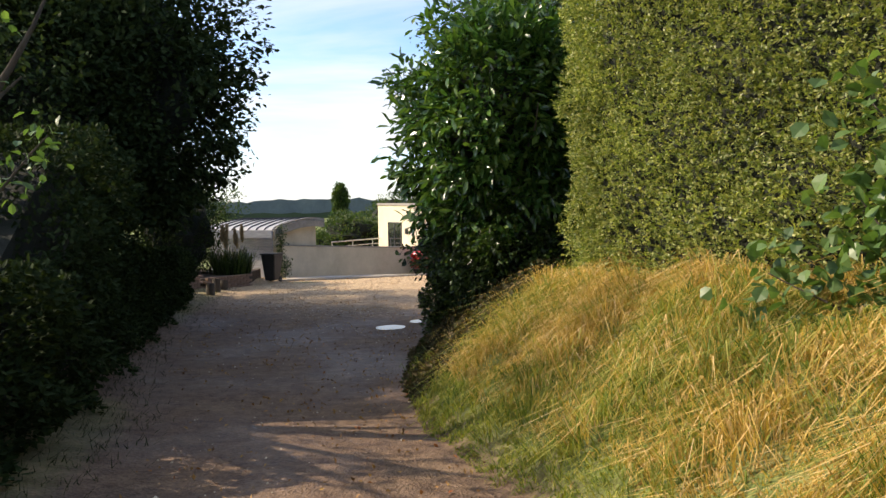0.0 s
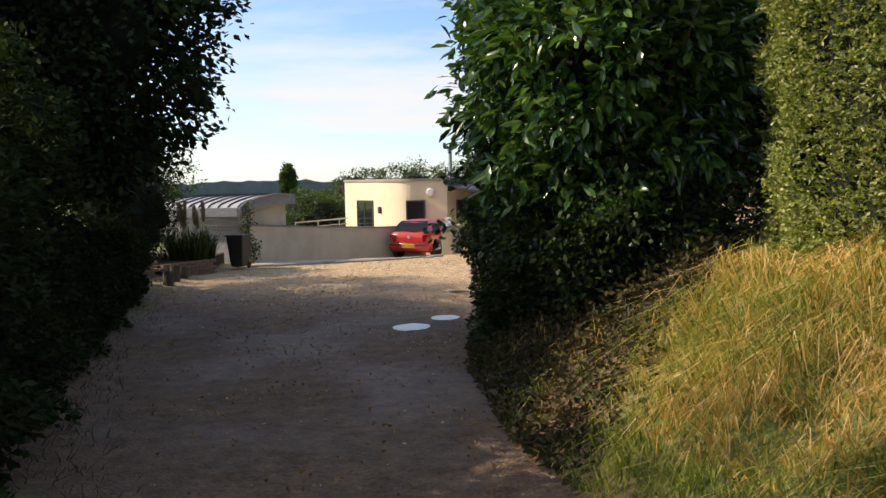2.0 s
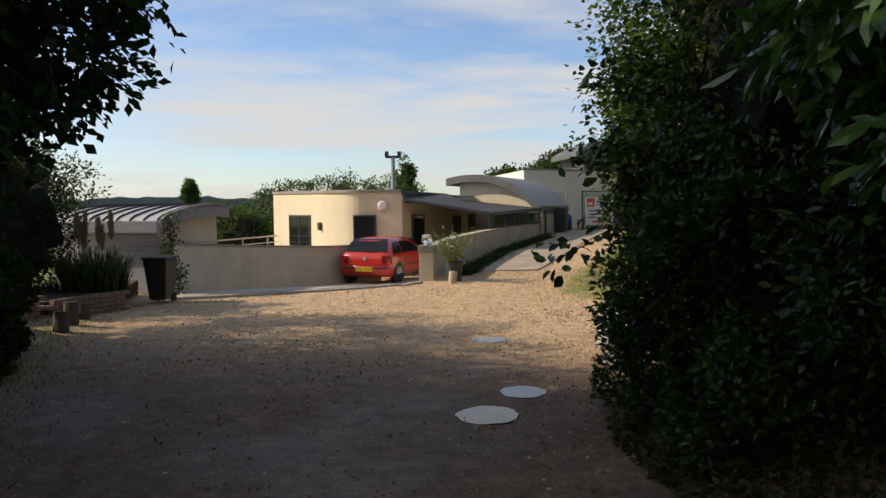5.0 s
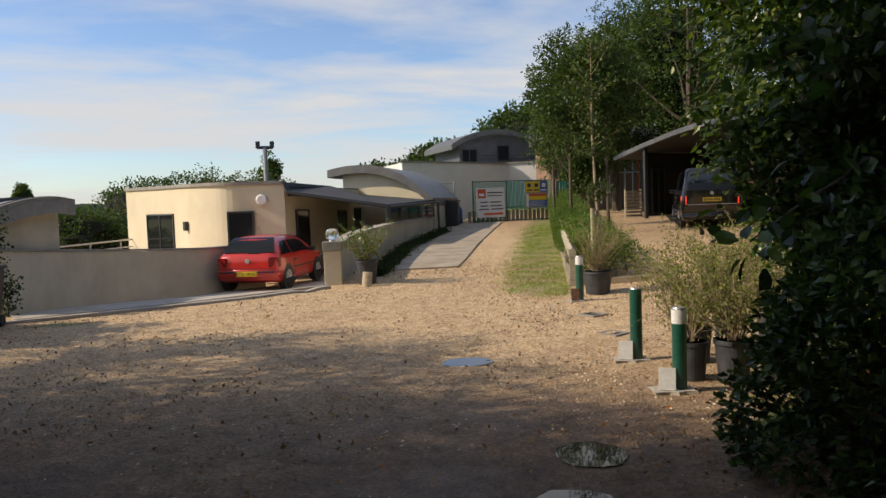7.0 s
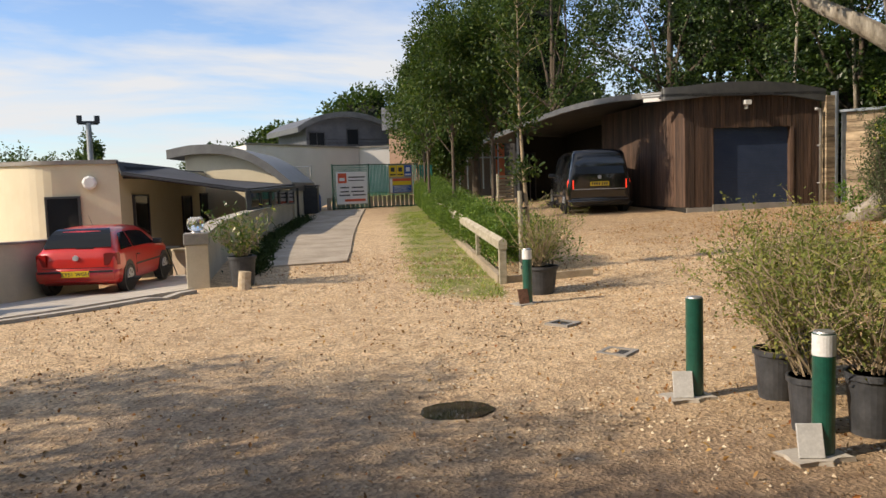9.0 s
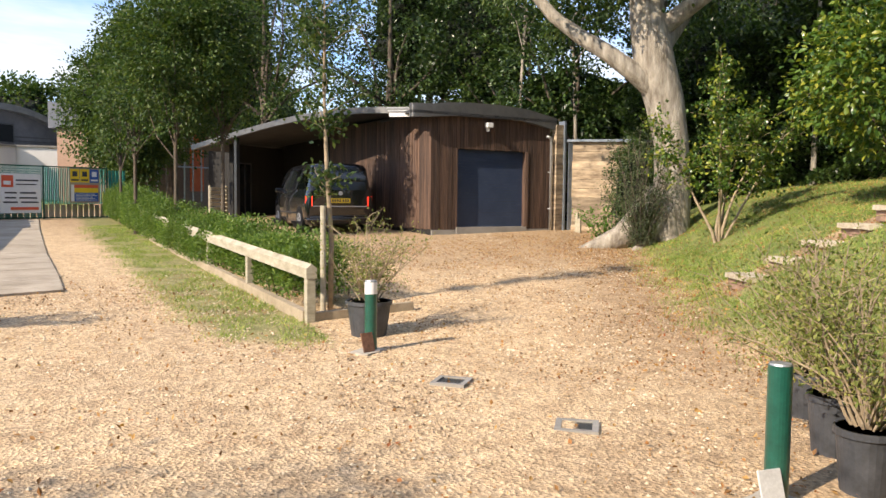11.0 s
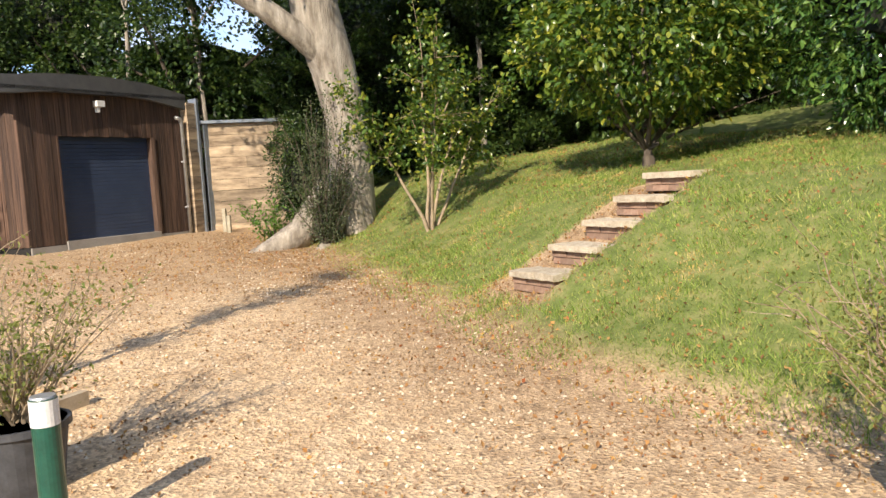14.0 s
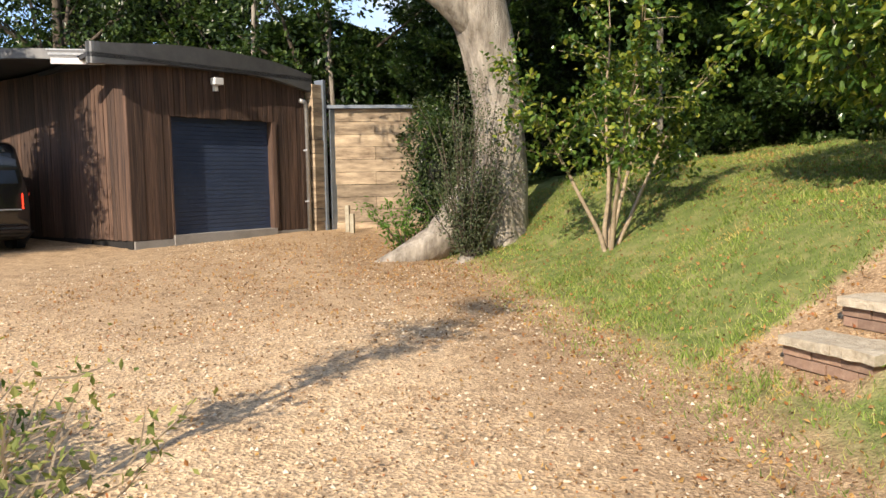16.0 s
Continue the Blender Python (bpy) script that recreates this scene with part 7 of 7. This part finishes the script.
jx, jy = np.sin(cx_ * 12.9 + cy_ * 78.2) * 0.5, np.sin(cx_ * 39.3 + cy_ * 11.1) * 0.5
tx = P[:, 0] - (cx_ + 0.5 + 0.5 * jx) * cell
ty = P[:, 1] - (cy_ + 0.5 + 0.5 * jy - 0.5 * (cx_ % 2)) * cell
tr_ = np.hypot(tx, ty)
big_tuft = 0.5 + 0.5 * np.sin(cx_ * 5.1 + cy_ * 9.7)
flow = np.stack([-0.55 + 0.5 * np.sin(P[:, 0] * 2.3 + P[:, 1] * 1.9), -0.35 + 0.6 * np.sin(P[:, 1] * 2.9 - P[:, 0] * 1.3), np.full(len(P), -0.25)], 1)
flow[:, 0] = 0.6 * flow[:, 0] + 4.5 * tx
flow[:, 1] = 0.6 * flow[:, 1] + 4.5 * ty
flow[:, 2] -= 1.6 * tr_
P[:, 2] += 0.13 * lm ** 2 - 0.03 + 0.10 * big_tuft * np.exp(-(tr_ / 0.13) ** 2)
L = rng.uniform(0.6, 1.35, len(P)) * (0.10 + 0.30 * lumps(P[:, 0] + 3, P[:, 1] - 2, 1.4)) * np.clip(0.3 + d, 0.25, 1) * (0.6 + 0.7 * big_tuft)
L = np.minimum(L, 0.30 + 0.04 * rng.random(len(P)))
green = (rng.random(len(P)) < 0.16 + 0.35 * (np.sin(cx_ * 7.7 + cy_ * 3.1) > 0.2) + 0.4 * (lumps(P[:, 0] - 1, P[:, 1] + 5, 0.7) > 0.55)) | (d < 0.25)
for nm, sel, mt, lab in (("straw_grass", ~green, "grass_dry", "long drooping straw-coloured grass on the sunny bank"), ("bank_grass", green, "grass_long", "long green and yellow grass tussocks on the bank")):
    tagged(place(nm, blades(nm, P[sel], L[sel], 0.0075, M[mt], rng, flow[sel], 0.85, droop=0.38)), lab, "grass", kind="stuff")
P = ground_points(rng, -0.4, 4, 6.6, 13.5, 60000, lambda x, y: ((line_dist(x, y, FOOT) > -0.1) & (line_dist(x, y, FOOT) < 2.6)) * sstep(6.9, 7.6, y - 0.9 * line_dist(x, y, FOOT)))
P[:, 2] += 0.32 * rng.uniform(0, 1, len(P)) ** 2 * np.clip(line_dist(P[:, 0], P[:, 1], FOOT) + 0.2, 0, 1)
tagged(place("undergrowth", leaves("undergrowth", P, np.tile([-0.3, -0.3, 0.4], (len(P), 1)), 0.07, 0.035, M["undergrowth"], rng, 0.9, 0.3)), "dark dry undergrowth and dead leaves under the laurel", "undergrowth", kind="stuff")
P = ground_points(rng, 1.2, 16, 12.5, 25, 520000, lambda x, y: sstep(-0.5, 0.5, line_dist(x, y, FOOT)) * (line_dist(x, y, FOOT) < 6) * (0.35 + 0.65 * lumps(x, y, 0.8)) * np.where(x > 11, 0.5, 1) * np.where((x < 3.2) | (y > 14), 1, 0.3) * (1 - beside_steps(x, y)))
pat = (lumps(P[:, 0] * 1.3 + 4, P[:, 1] * 1.3, 1.9) * 0.6 + 0.4 * lumps(P[:, 0] + 1, P[:, 1] - 7, 0.8) > 0.69) & (rng.random(len(P)) < 0.7)
tagged(place("dead_grass", blades("dead_grass", P[pat] - [0, 0, 0.01], 0.045, 0.009, M["grass_dry"], rng, np.array([0.2, 0, 0]), 0.8, 1)), "dead straw-coloured patches in the lawn", "grass", kind="stuff")
P = P[~pat]
lawn = place("lawn_grass", blades("lawn_grass", P - [0, 0, 0.01], 0.045 + 0.055 * lumps(P[:, 0], P[:, 1], 2.3), 0.010, M["grass"], rng, np.array([0.2, 0, 0]), 0.6, 1))
tagged(lawn, "short mown grass with bare patches on the bank", "grass", kind="stuff")
P = ground_points(rng, -7.5, 1.0, -4, 21.5, 90000, lambda x, y: sstep(-0.25, 0.4, -line_dist(x, y, LEFT)) * (line_dist(x, y, LEFT) > -1.4) * 0.5)
# verge blades share the shade-dark leaf colour
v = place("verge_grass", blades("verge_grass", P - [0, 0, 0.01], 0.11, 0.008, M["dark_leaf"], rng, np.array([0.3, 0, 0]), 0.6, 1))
tagged(v, "rough shaded grass and weeds along the foot of the hedge", "grass", kind="stuff")
P = ground_points(rng, 1.5, 12, 20.8, 38, 230000, lambda x, y: sstep(-1.5, -0.7, line_dist(x, y, KERB)) * (line_dist(x, y, KERB) < 0.05) * sstep(0.2, 0.55, lumps(x, y, 1.6)))
v = place("strip_grass", blades("strip_grass", P - [0, 0, 0.008], 0.075, 0.009, M["grass"], rng, np.array([0.2, 0, 0]), 0.6, 1))
tagged(v, "patchy grass growing through gravel beside the timber edging", "grass", kind="stuff")


def pebbles(name, P, size, rng):
    n = len(P)
    base = np.array([[1, 0, 0], [0, 1, 0], [-1, 0, 0], [0, -1, 0], [0, 0, 0.75], [0, 0, -0.6]], float)
    f = np.array([[0, 1, 4], [1, 2, 4], [2, 3, 4], [3, 0, 4], [1, 0, 5], [2, 1, 5], [3, 2, 5], [0, 3, 5]])
    a = rng.uniform(0, 6.28, n)
    R = np.stack([np.cos(a), -np.sin(a), np.zeros(n), np.sin(a), np.cos(a), np.zeros(n), np.zeros(n), np.zeros(n), np.ones(n)], 1).reshape(n, 3, 3)
    B = base[None] * rng.uniform(0.55, 1.2, (n, 6, 3)) * (size * rng.uniform(0.5, 1.6, n) ** 1.4)[:, None, None]
    V = (np.einsum("nij,nkj->nki", R, B) + P[:, None]).reshape(-1, 3)
    F = (f[None] + (np.arange(n) * 6)[:, None, None]).reshape(-1, 3)
    return fast_mesh(name, V, F, M["pebble"], smooth=False)


in_yard = lambda x, y: (line_dist(x, y, FOOT) < 0.15) & (line_dist(x, y, LEFT) > 0.1) & ~((x < 0.9) & (y > 22.8 + 0.35 * (x + 5)))
P = ground_points(rng, -5, 15, 3, 28, 175000, lambda x, y: in_yard(x, y) * (0.15 + 0.85 * sstep(10, 19, y + 0.4 * x)) * (0.3 + 0.7 * lumps(x, y, 0.7)) * np.where(np.hypot(x - 2.5, y - 20) < 8, 1, 0.45) * (0.55 + 0.45 * sstep(-0.5, 2.0, x)) * np.clip(np.hypot((x + 0.12) / 0.32, (y - 17.75) / 0.28) - 0.7, 0, 1) * np.clip(np.hypot((x + 0.6) / 0.7, (y - 14.5) / 0.7) - 0.7, 0, 1))
g = place("gravel", pebbles("gravel", P, 0.0105, rng))
tagged(g, "loose pale gravel and flint stones trodden into the yard", "gravel", kind="stuff")


def off_water(x, y):
    k = np.ones_like(x)
    for px, py, pa, pb in PUDDLES:
        k = k * (np.hypot((x - px) / (pa * 1.2), (y - py) / (pb * 1.2)) > 1)
    return k


def litter_mesh(name, P, size, material, rng):
    N = np.tile([0.0, 0.0, 0.15], (len(P), 1))
    return leaves(name, P + [0, 0, 0.012], N, size, size * 0.6, material, rng, 0.9, 0.1, 0.35)


P = ground_points(rng, -5, 16, 2, 27, 95000, lambda x, y: np.clip((0.07 + 0.16 * (lumps(x, y, 0.6) > 0.62)) * in_yard(x, y) + 0.5 * np.exp(-((line_dist(x, y, FOOT) + 0.35) / 0.7) ** 2) * (0.25 + 0.75 * (y > 16)) + 0.9 * beside_steps(x, y) + 0.5 * (line_dist(x, y, FOOT) > 0) * (y > 13) + 0.5 * np.exp(-((x - 11.5) / 3) ** 2 - ((y - 24) / 2.2) ** 2), 0, 1) * (line_dist(x, y, FOOT) < 6) * off_water(x, y))
Q = ground_points(rng, -5, 15, 8, 27, 110000, lambda x, y: in_yard(x, y) * (0.15 + 0.85 * (lumps(x + 2, y, 0.8) > 0.45)) * sstep(11, 16, y + 0.4 * x) * (0.2 + 0.8 * sstep(0.5, 3.5, x)) * off_water(x, y))
fine = place("leaf_crumbs", litter_mesh("leaf_crumbs", Q - [0, 0, 0.004], 0.021, M["fallen"], rng))
tagged(fine, "small broken bits of dead leaf strewn over the gravel", "fallen leaves", kind="stuff")
g = place("leaf_litter", litter_mesh("leaf_litter", P, 0.042, M["fallen"], rng))
tagged(g, "scattered dry brown leaves on the gravel and grass", "fallen leaves", kind="stuff")


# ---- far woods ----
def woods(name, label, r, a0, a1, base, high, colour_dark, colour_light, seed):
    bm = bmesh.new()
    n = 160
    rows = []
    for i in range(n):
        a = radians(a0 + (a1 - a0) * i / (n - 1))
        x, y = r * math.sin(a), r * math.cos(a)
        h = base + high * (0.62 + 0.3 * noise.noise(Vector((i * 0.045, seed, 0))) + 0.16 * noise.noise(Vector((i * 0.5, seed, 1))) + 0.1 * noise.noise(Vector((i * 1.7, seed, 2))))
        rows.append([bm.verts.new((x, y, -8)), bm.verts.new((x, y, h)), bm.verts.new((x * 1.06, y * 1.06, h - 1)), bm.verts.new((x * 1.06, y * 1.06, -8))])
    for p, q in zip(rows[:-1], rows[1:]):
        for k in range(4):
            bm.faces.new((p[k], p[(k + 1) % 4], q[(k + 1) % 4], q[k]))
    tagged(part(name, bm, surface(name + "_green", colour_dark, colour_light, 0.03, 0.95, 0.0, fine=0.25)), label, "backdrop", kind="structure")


# the ridge is paled to grey-blue: distance haze put into its colour
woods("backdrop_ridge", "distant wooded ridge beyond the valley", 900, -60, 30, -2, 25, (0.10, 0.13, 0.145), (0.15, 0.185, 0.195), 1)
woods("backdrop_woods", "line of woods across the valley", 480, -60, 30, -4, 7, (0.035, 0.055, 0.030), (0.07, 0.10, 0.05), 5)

# ---- small plants and odds and ends ----
def plant(name, label, category, at, pts, way, leaf, material, seed, n, r, group="", bark="bark_dark", thick=0.012, six=True):
    """Leafy shoots along limbs that pass through pts (relative to at)."""
    ob = thing(name, label, category, at, group=group)
    rng = np.random.default_rng(seed)
    tips = []
    for q in pts:
        s = np.array(q[0], float)
        w = np.array(q[1], float) - s
        lp = limb_points(rng, s, w, np.linalg.norm(w), thick, 0.004, 0.08, 6)
        part("stem", tube(lp, 5, False), M[bark], ob)
        tips += [p[:3] for p in lp[1:]]
    T = np.array(tips)
    P = T[rng.integers(0, len(T), n)] + rng.normal(0, r, (n, 3))
    place("leaves", leaves("leaves", P, np.tile(way, (n, 1)).astype(float), leaf[0], leaf[1], material, rng, 0.8, six=six), ob)


plant("overhanging_branch", "dark leafy branch reaching out of the holly over the yard", "branch", (0, 0, 0),
      [((0.8, 13.6, 1.15), (-0.45, 13.05, 0.87)), ((0.8, 13.6, 1.35), (-0.2, 13.1, 1.3)), ((0.7, 13.5, 1.55), (-0.1, 13.2, 1.6)), ((0.5, 13.4, 0.75), (0.1, 12.9, 0.6)), ((0.75, 13.6, 1.9), (0.05, 13.3, 2.1))], (-0.4, -0.2, 0.1), (0.095, 0.07), M["holly"], 201, 480, 0.07)
plant("hedgerow_branch", "dark leafy branch hanging from the hedgerow tree", "branch", (0, 0, 0),
      [((-4.6, 13.6, 2.5), (-3.45, 13.7, 2.35)), ((-4.6, 13.6, 2.8), (-3.5, 13.5, 2.75)), ((-4.5, 13.7, 2.3), (-3.9, 13.9, 1.95))], (0.3, -0.2, 0.1), (0.10, 0.07), M["dark_leaf"], 207, 420, 0.1)
plant("bramble", "broad-leaved bramble climbing over the clipped hedge", "climber", (0, 0, 0),
      [((3.1, 4.1, 0.7), (3.1, 4.6, 1.9)), ((3.3, 3.8, 0.7), (3.0, 4.2, 1.5)), ((3.4, 3.5, 0.7), (3.3, 3.9, 2.0)), ((3.7, 3.0, 0.7), (3.5, 3.3, 1.8)), ((3.5, 3.3, 0.7), (3.2, 3.8, 1.2)), ((3.3, 3.9, 0.6), (2.75, 4.5, 1.15)), ((3.5, 3.4, 0.7), (2.95, 4.3, 1.75)), ((3.8, 2.9, 0.7), (3.25, 3.6, 2.2))], (-0.6, -0.5, 0.2), (0.095, 0.085), M["bramble"], 202, 1250, 0.13)
plant("hedge_shoot", "sunlit yellow-green shoots sticking out of the hedge", "branch", (0, 0, 0),
      [((-1.75, 3.6, 1.9), (-1.35, 3.9, 2.75)), ((-1.9, 4.0, 1.7), (-1.5, 4.2, 2.4)), ((-1.7, 3.9, 1.3), (-1.35, 4.1, 1.9))], (0.3, 0, 0.5), (0.07, 0.04), M["bramble"], 203, 200, 0.07)
plant("wall_vine", "dark climbing plant on the rendered end of the shed", "climber", (0, 0, 0),
      [((-5.45, 23.75, -0.5), (-5.5, 23.75, 0.4)), ((-5.45, 23.75, 0.3), (-5.4, 23.8, 0.95)), ((-5.3, 23.7, -0.6), (-5.25, 23.75, -0.1))], (0.2, -0.5, 0.1), (0.06, 0.04), M["holly"], 204, 760, 0.085)
def forked_shrub():
    at = (11.5, 20.5, gz(11.5, 20.5) - 0.03)
    ob = thing("multi_stem_shrub", "loose upright shrub with pale forked stems and fresh glossy leaves", "shrub", at)
    rng = np.random.default_rng(300)
    tips = []
    for k, (a, r, h) in enumerate([(0.3, 0.75, 2.3), (1.5, 0.35, 2.9), (2.4, 0.8, 2.2), (3.6, 0.55, 2.8), (4.7, 0.8, 2.0), (5.6, 0.3, 2.6)]):
        bm = bmesh.new()
        goal = np.array([r * math.cos(a), r * math.sin(a), h])
        lp = limb_points(rng, (0.05 * math.cos(a), 0.05 * math.sin(a), -0.05), goal, np.linalg.norm(goal), 0.030, 0.006, 0.09, 9)
        add_tube(bm, lp, 7, False)
        for j in range(3, 10):
            for _ in range(3 if j > 4 else 1):
                q = np.array(lp[j][:3])
                w = rng.normal(0, 0.75, 3) + np.array([math.cos(a) * 0.5, math.sin(a) * 0.5, 0.7])
                sub_ = limb_points(rng, q, w, rng.uniform(0.25, 0.7), 0.007, 0.002, 0.12, 4)
                add_tube(bm, sub_, 4, False)
                tips += [p[:3] for p in sub_[1:] if p[2] > 0.75]
        part("stem", bm, M["twig"], ob, smooth=True)
    T = np.array(tips)
    P = T[rng.integers(0, len(T), 4600)] + rng.normal(0, 0.065, (4600, 3))
    place("leaves", leaves("leaves", P, np.tile([0, 0, 0.2], (len(P), 1)), 0.085, 0.050, M["bright_leaf"], rng, 0.85, six=True), ob)


forked_shrub()
_r = np.random.default_rng(300)
at_ = (12.8, 22.5, gz(12.8, 22.5) - 0.03)
ends = [((0.05 * math.cos(a), 0.05 * math.sin(a), 0), (r * math.cos(a), r * math.sin(a), h)) for a, r, h in zip(_r.uniform(0, 6.28, 34), _r.uniform(0.1, 0.85, 34), _r.uniform(0.9, 2.6, 34))]
plant("cotoneaster", "arching grey-green shrub at the foot of the big tree", "shrub", at_, ends, (0, 0, 0.3), (0.05, 0.026), M["grey_leaf"], 212, 8000, 0.08, thick=0.012, six=False)
# the last tree is added only to throw more shade on the carport wall
for k, (x, y, h, r) in enumerate([(7.95, 31.45, 6.2, 1.3), (8.9, 34.6, 5.6, 0.9), (11.0, 38.8, 5.0, 0.65), (9.0, 31.15, 6.3, 1.1)]):
    tree("young_tree", "slender young tree with light foliage in the planted strip", "tree", (x, y, gz(x, y)), h, (0, 0, h * 0.68, r, r, h * 0.31), M["tree_leaf"], (0.10, 0.06), (330, 110, 60, 210)[k], 40, 0.24, "bark_dark", 0.05, 220 + k, 0.4, 0.0, 8, 0.2, "young trees in the planted strip")
_r = np.random.default_rng(301)
s = _r.uniform(0, 1, 9000)
x = np.interp(s, [0, 0.55, 1], [0.75, 2.95, 5.9]) + _r.normal(0, 0.12, 9000)
y = np.interp(s, [0, 0.55, 1], [25.6, 31.4, 37.4]) + _r.normal(0, 0.05, 9000)
P = np.stack([x, y, G(x, y) + _r.uniform(0, 1, 9000) ** 1.5 * 0.18], 1)
gc_ = thing("ground_cover", "dark low planting along the foot of the ramp wall", "plants")
# shade at the wall's foot is carried by the dark leaf colour
place("foliage", leaves("foliage", P, np.tile([0.3, -0.2, 0.6], (9000, 1)), 0.07, 0.04, M["dark_leaf"], _r, 0.8), gc_)
plant("fern", "bright green fern at the foot of the bush", "fern", (13.85, 23.8, gz(13.85, 23.8)),
      [((0, 0, 0), (0.55 * math.cos(a), 0.55 * math.sin(a), 0.75)) for a in np.linspace(0, 5.6, 9)], (0, -0.2, 0.2), (0.10, 0.03), M["fern"], 205, 700, 0.07)


def pampas():
    at = (-6.35, 21.9)
    ob = thing("pampas_grass", "pampas grass with pale upright plumes in the raised bed", "ornamental grass", (*at, -0.35))
    rng = np.random.default_rng(206)
    n = 2000
    a = rng.uniform(0, 6.28, n)
    q_ = 0.5 * np.sqrt(rng.random(n))
    P = np.stack([q_ * np.cos(a), q_ * np.sin(a), np.zeros(n)], 1)
    W = np.stack([np.cos(a), np.sin(a), np.zeros(n)], 1)
    # blades take the dark holly colour, standing in for shade over the bed
    place("leaves", blades("leaves", P, 0.95 * rng.uniform(0.5, 1.15, n), 0.014, M["holly"], rng, W * 0.35 + np.array([0, 0, -0.2]), 0.5), ob)
    for k in range(11):
        a_, r = rng.uniform(0, 6.28), rng.uniform(0.05, 0.42)
        x, y, h = r * math.cos(a_), r * math.sin(a_), rng.uniform(1.0, 1.35)
        part("stalk", tube([(x * 0.3, y * 0.3, 0, 0.006), (x, y, h, 0.004)], 5), M["straw"], ob)
        m_ = 420
        t_ = rng.uniform(0, 1, m_)
        rr = 0.05 * np.sin(np.pi * np.clip(t_, 0.05, 0.95)) ** 0.6
        an = rng.uniform(0, 6.28, m_)
        Q = np.stack([x + rr * np.cos(an) * 0.5, y + rr * np.sin(an) * 0.5, h - 0.38 + t_ * 0.42], 1)
        place("plume", leaves("plume", Q, np.stack([np.cos(an) * 0.4, np.sin(an) * 0.4, np.ones(m_)], 1), 0.07, 0.012, M["plume"], rng, 0.25, 0.0), ob)


pampas()


def scaffold():
    s = thing("scaffold", "steel scaffold with orange sheeting round a house beyond the trees", "scaffold")
    for x in np.linspace(18.6, 22.6, 9):
        part("standard", tube([(x, 50, 0.5, 0.04), (x, 50, 5.6, 0.04)], 8), M["galv"], s)
    for z in (2.2, 3.4, 4.6):
        part("ledger", tube([(18.2, 49.95, z, 0.035), (23.0, 49.95, z, 0.035)], 8), M["galv"], s)
    part("brace", tube([(18.6, 49.9, 2.2, 0.03), (20.6, 49.9, 5.4, 0.03)], 8), M["galv"], s)
    part("sheet", slab([(21.6, 50.2), (22.4, 50.2), (22.4, 50.25), (21.6, 50.25)], [1.0, 1.0, 1.0, 1.0], [3.4, 4.5, 4.5, 3.4]), M["orange"], s)
    h = thing("brick_house", "brick house under repair behind the scaffold", "house")
    part("wall", slab([(18.3, 51), (25, 51), (25, 57), (18.3, 57)], -0.5, 4.2), M["brick"], h)
    part("roof", slab([(18.0, 50.7), (25.3, 50.7), (25.3, 57.3), (18.0, 57.3)], [4.21] * 4, [4.35, 4.35, 5.6, 5.6]), M["slate"], h)


scaffold()
p = thing("garden_post", "thin pale metal post by the hedge", "post", (-5.9, 15.9, gz(-5.9, 15.9)))
part("post", tube([(0, 0, -0.1, 0.025), (0, 0, 0.95, 0.025)], 8), M["galv"], p)
part("hook", box(-0.03, 0.1, -0.015, 0.015, 0.95, 0.98), M["galv"], p)
for k, (x, y) in enumerate([(-6.0, 19.6), (-5.9, 18.9), (-6.05, 20.3)]):
    p = thing("log", "dark upright log beside the raised bed", "log", (x, y, gz(x, y) - 0.02), group="logs by the raised bed")
    part("log", tube([(0, 0, 0, 0.11), (0, 0.02, 0.36 - 0.05 * k, 0.10)], 12), M["bark_dark"], p)
t_ = thing("garden_table", "weathered round metal garden table with clutter in the sunken yard", "table", (0.75, 33.0, gz(0.3, 32.5)), 20)
part("tabletop", tube([(0, 0, 0.70, 0.38), (0, 0, 0.73, 0.38)], 24), M["frame"], t_)
for a in range(3):
    part("leg", tube([(0.3 * math.cos(a * 2.1), 0.3 * math.sin(a * 2.1), 0, 0.015), (0.05 * math.cos(a * 2.1), 0.05 * math.sin(a * 2.1), 0.70, 0.015)], 6), M["frame"], t_)
b_ = thing("storage_box", "pale timber storage box in the sunken yard", "box", (1.45, 33.4, gz(1.0, 33.0)), 30)
part("body", box(-0.4, 0.4, -0.25, 0.25, 0, 0.6, bevel=0.02), M["board"], b_)
part("lid", box(-0.42, 0.42, -0.27, 0.27, 0.602, 0.66, bevel=0.02), M["render_wall"], b_)

s_ = thing("slatted_screen", "low slatted timber screen at the end of the carport", "screen", (13.15, 37.2, gz(13, 37)), 12)
for k in range(8):
    part("slat", box(0, 0.8, -0.015, 0.015, 0.05 + k * 0.13, 0.14 + k * 0.13), M["rail"], s_)
for x in (0.0, 0.8):
    part("post", box(x - 0.03, x + 0.03, 0.016, 0.07, -0.2, 1.1), M["rail"], s_)
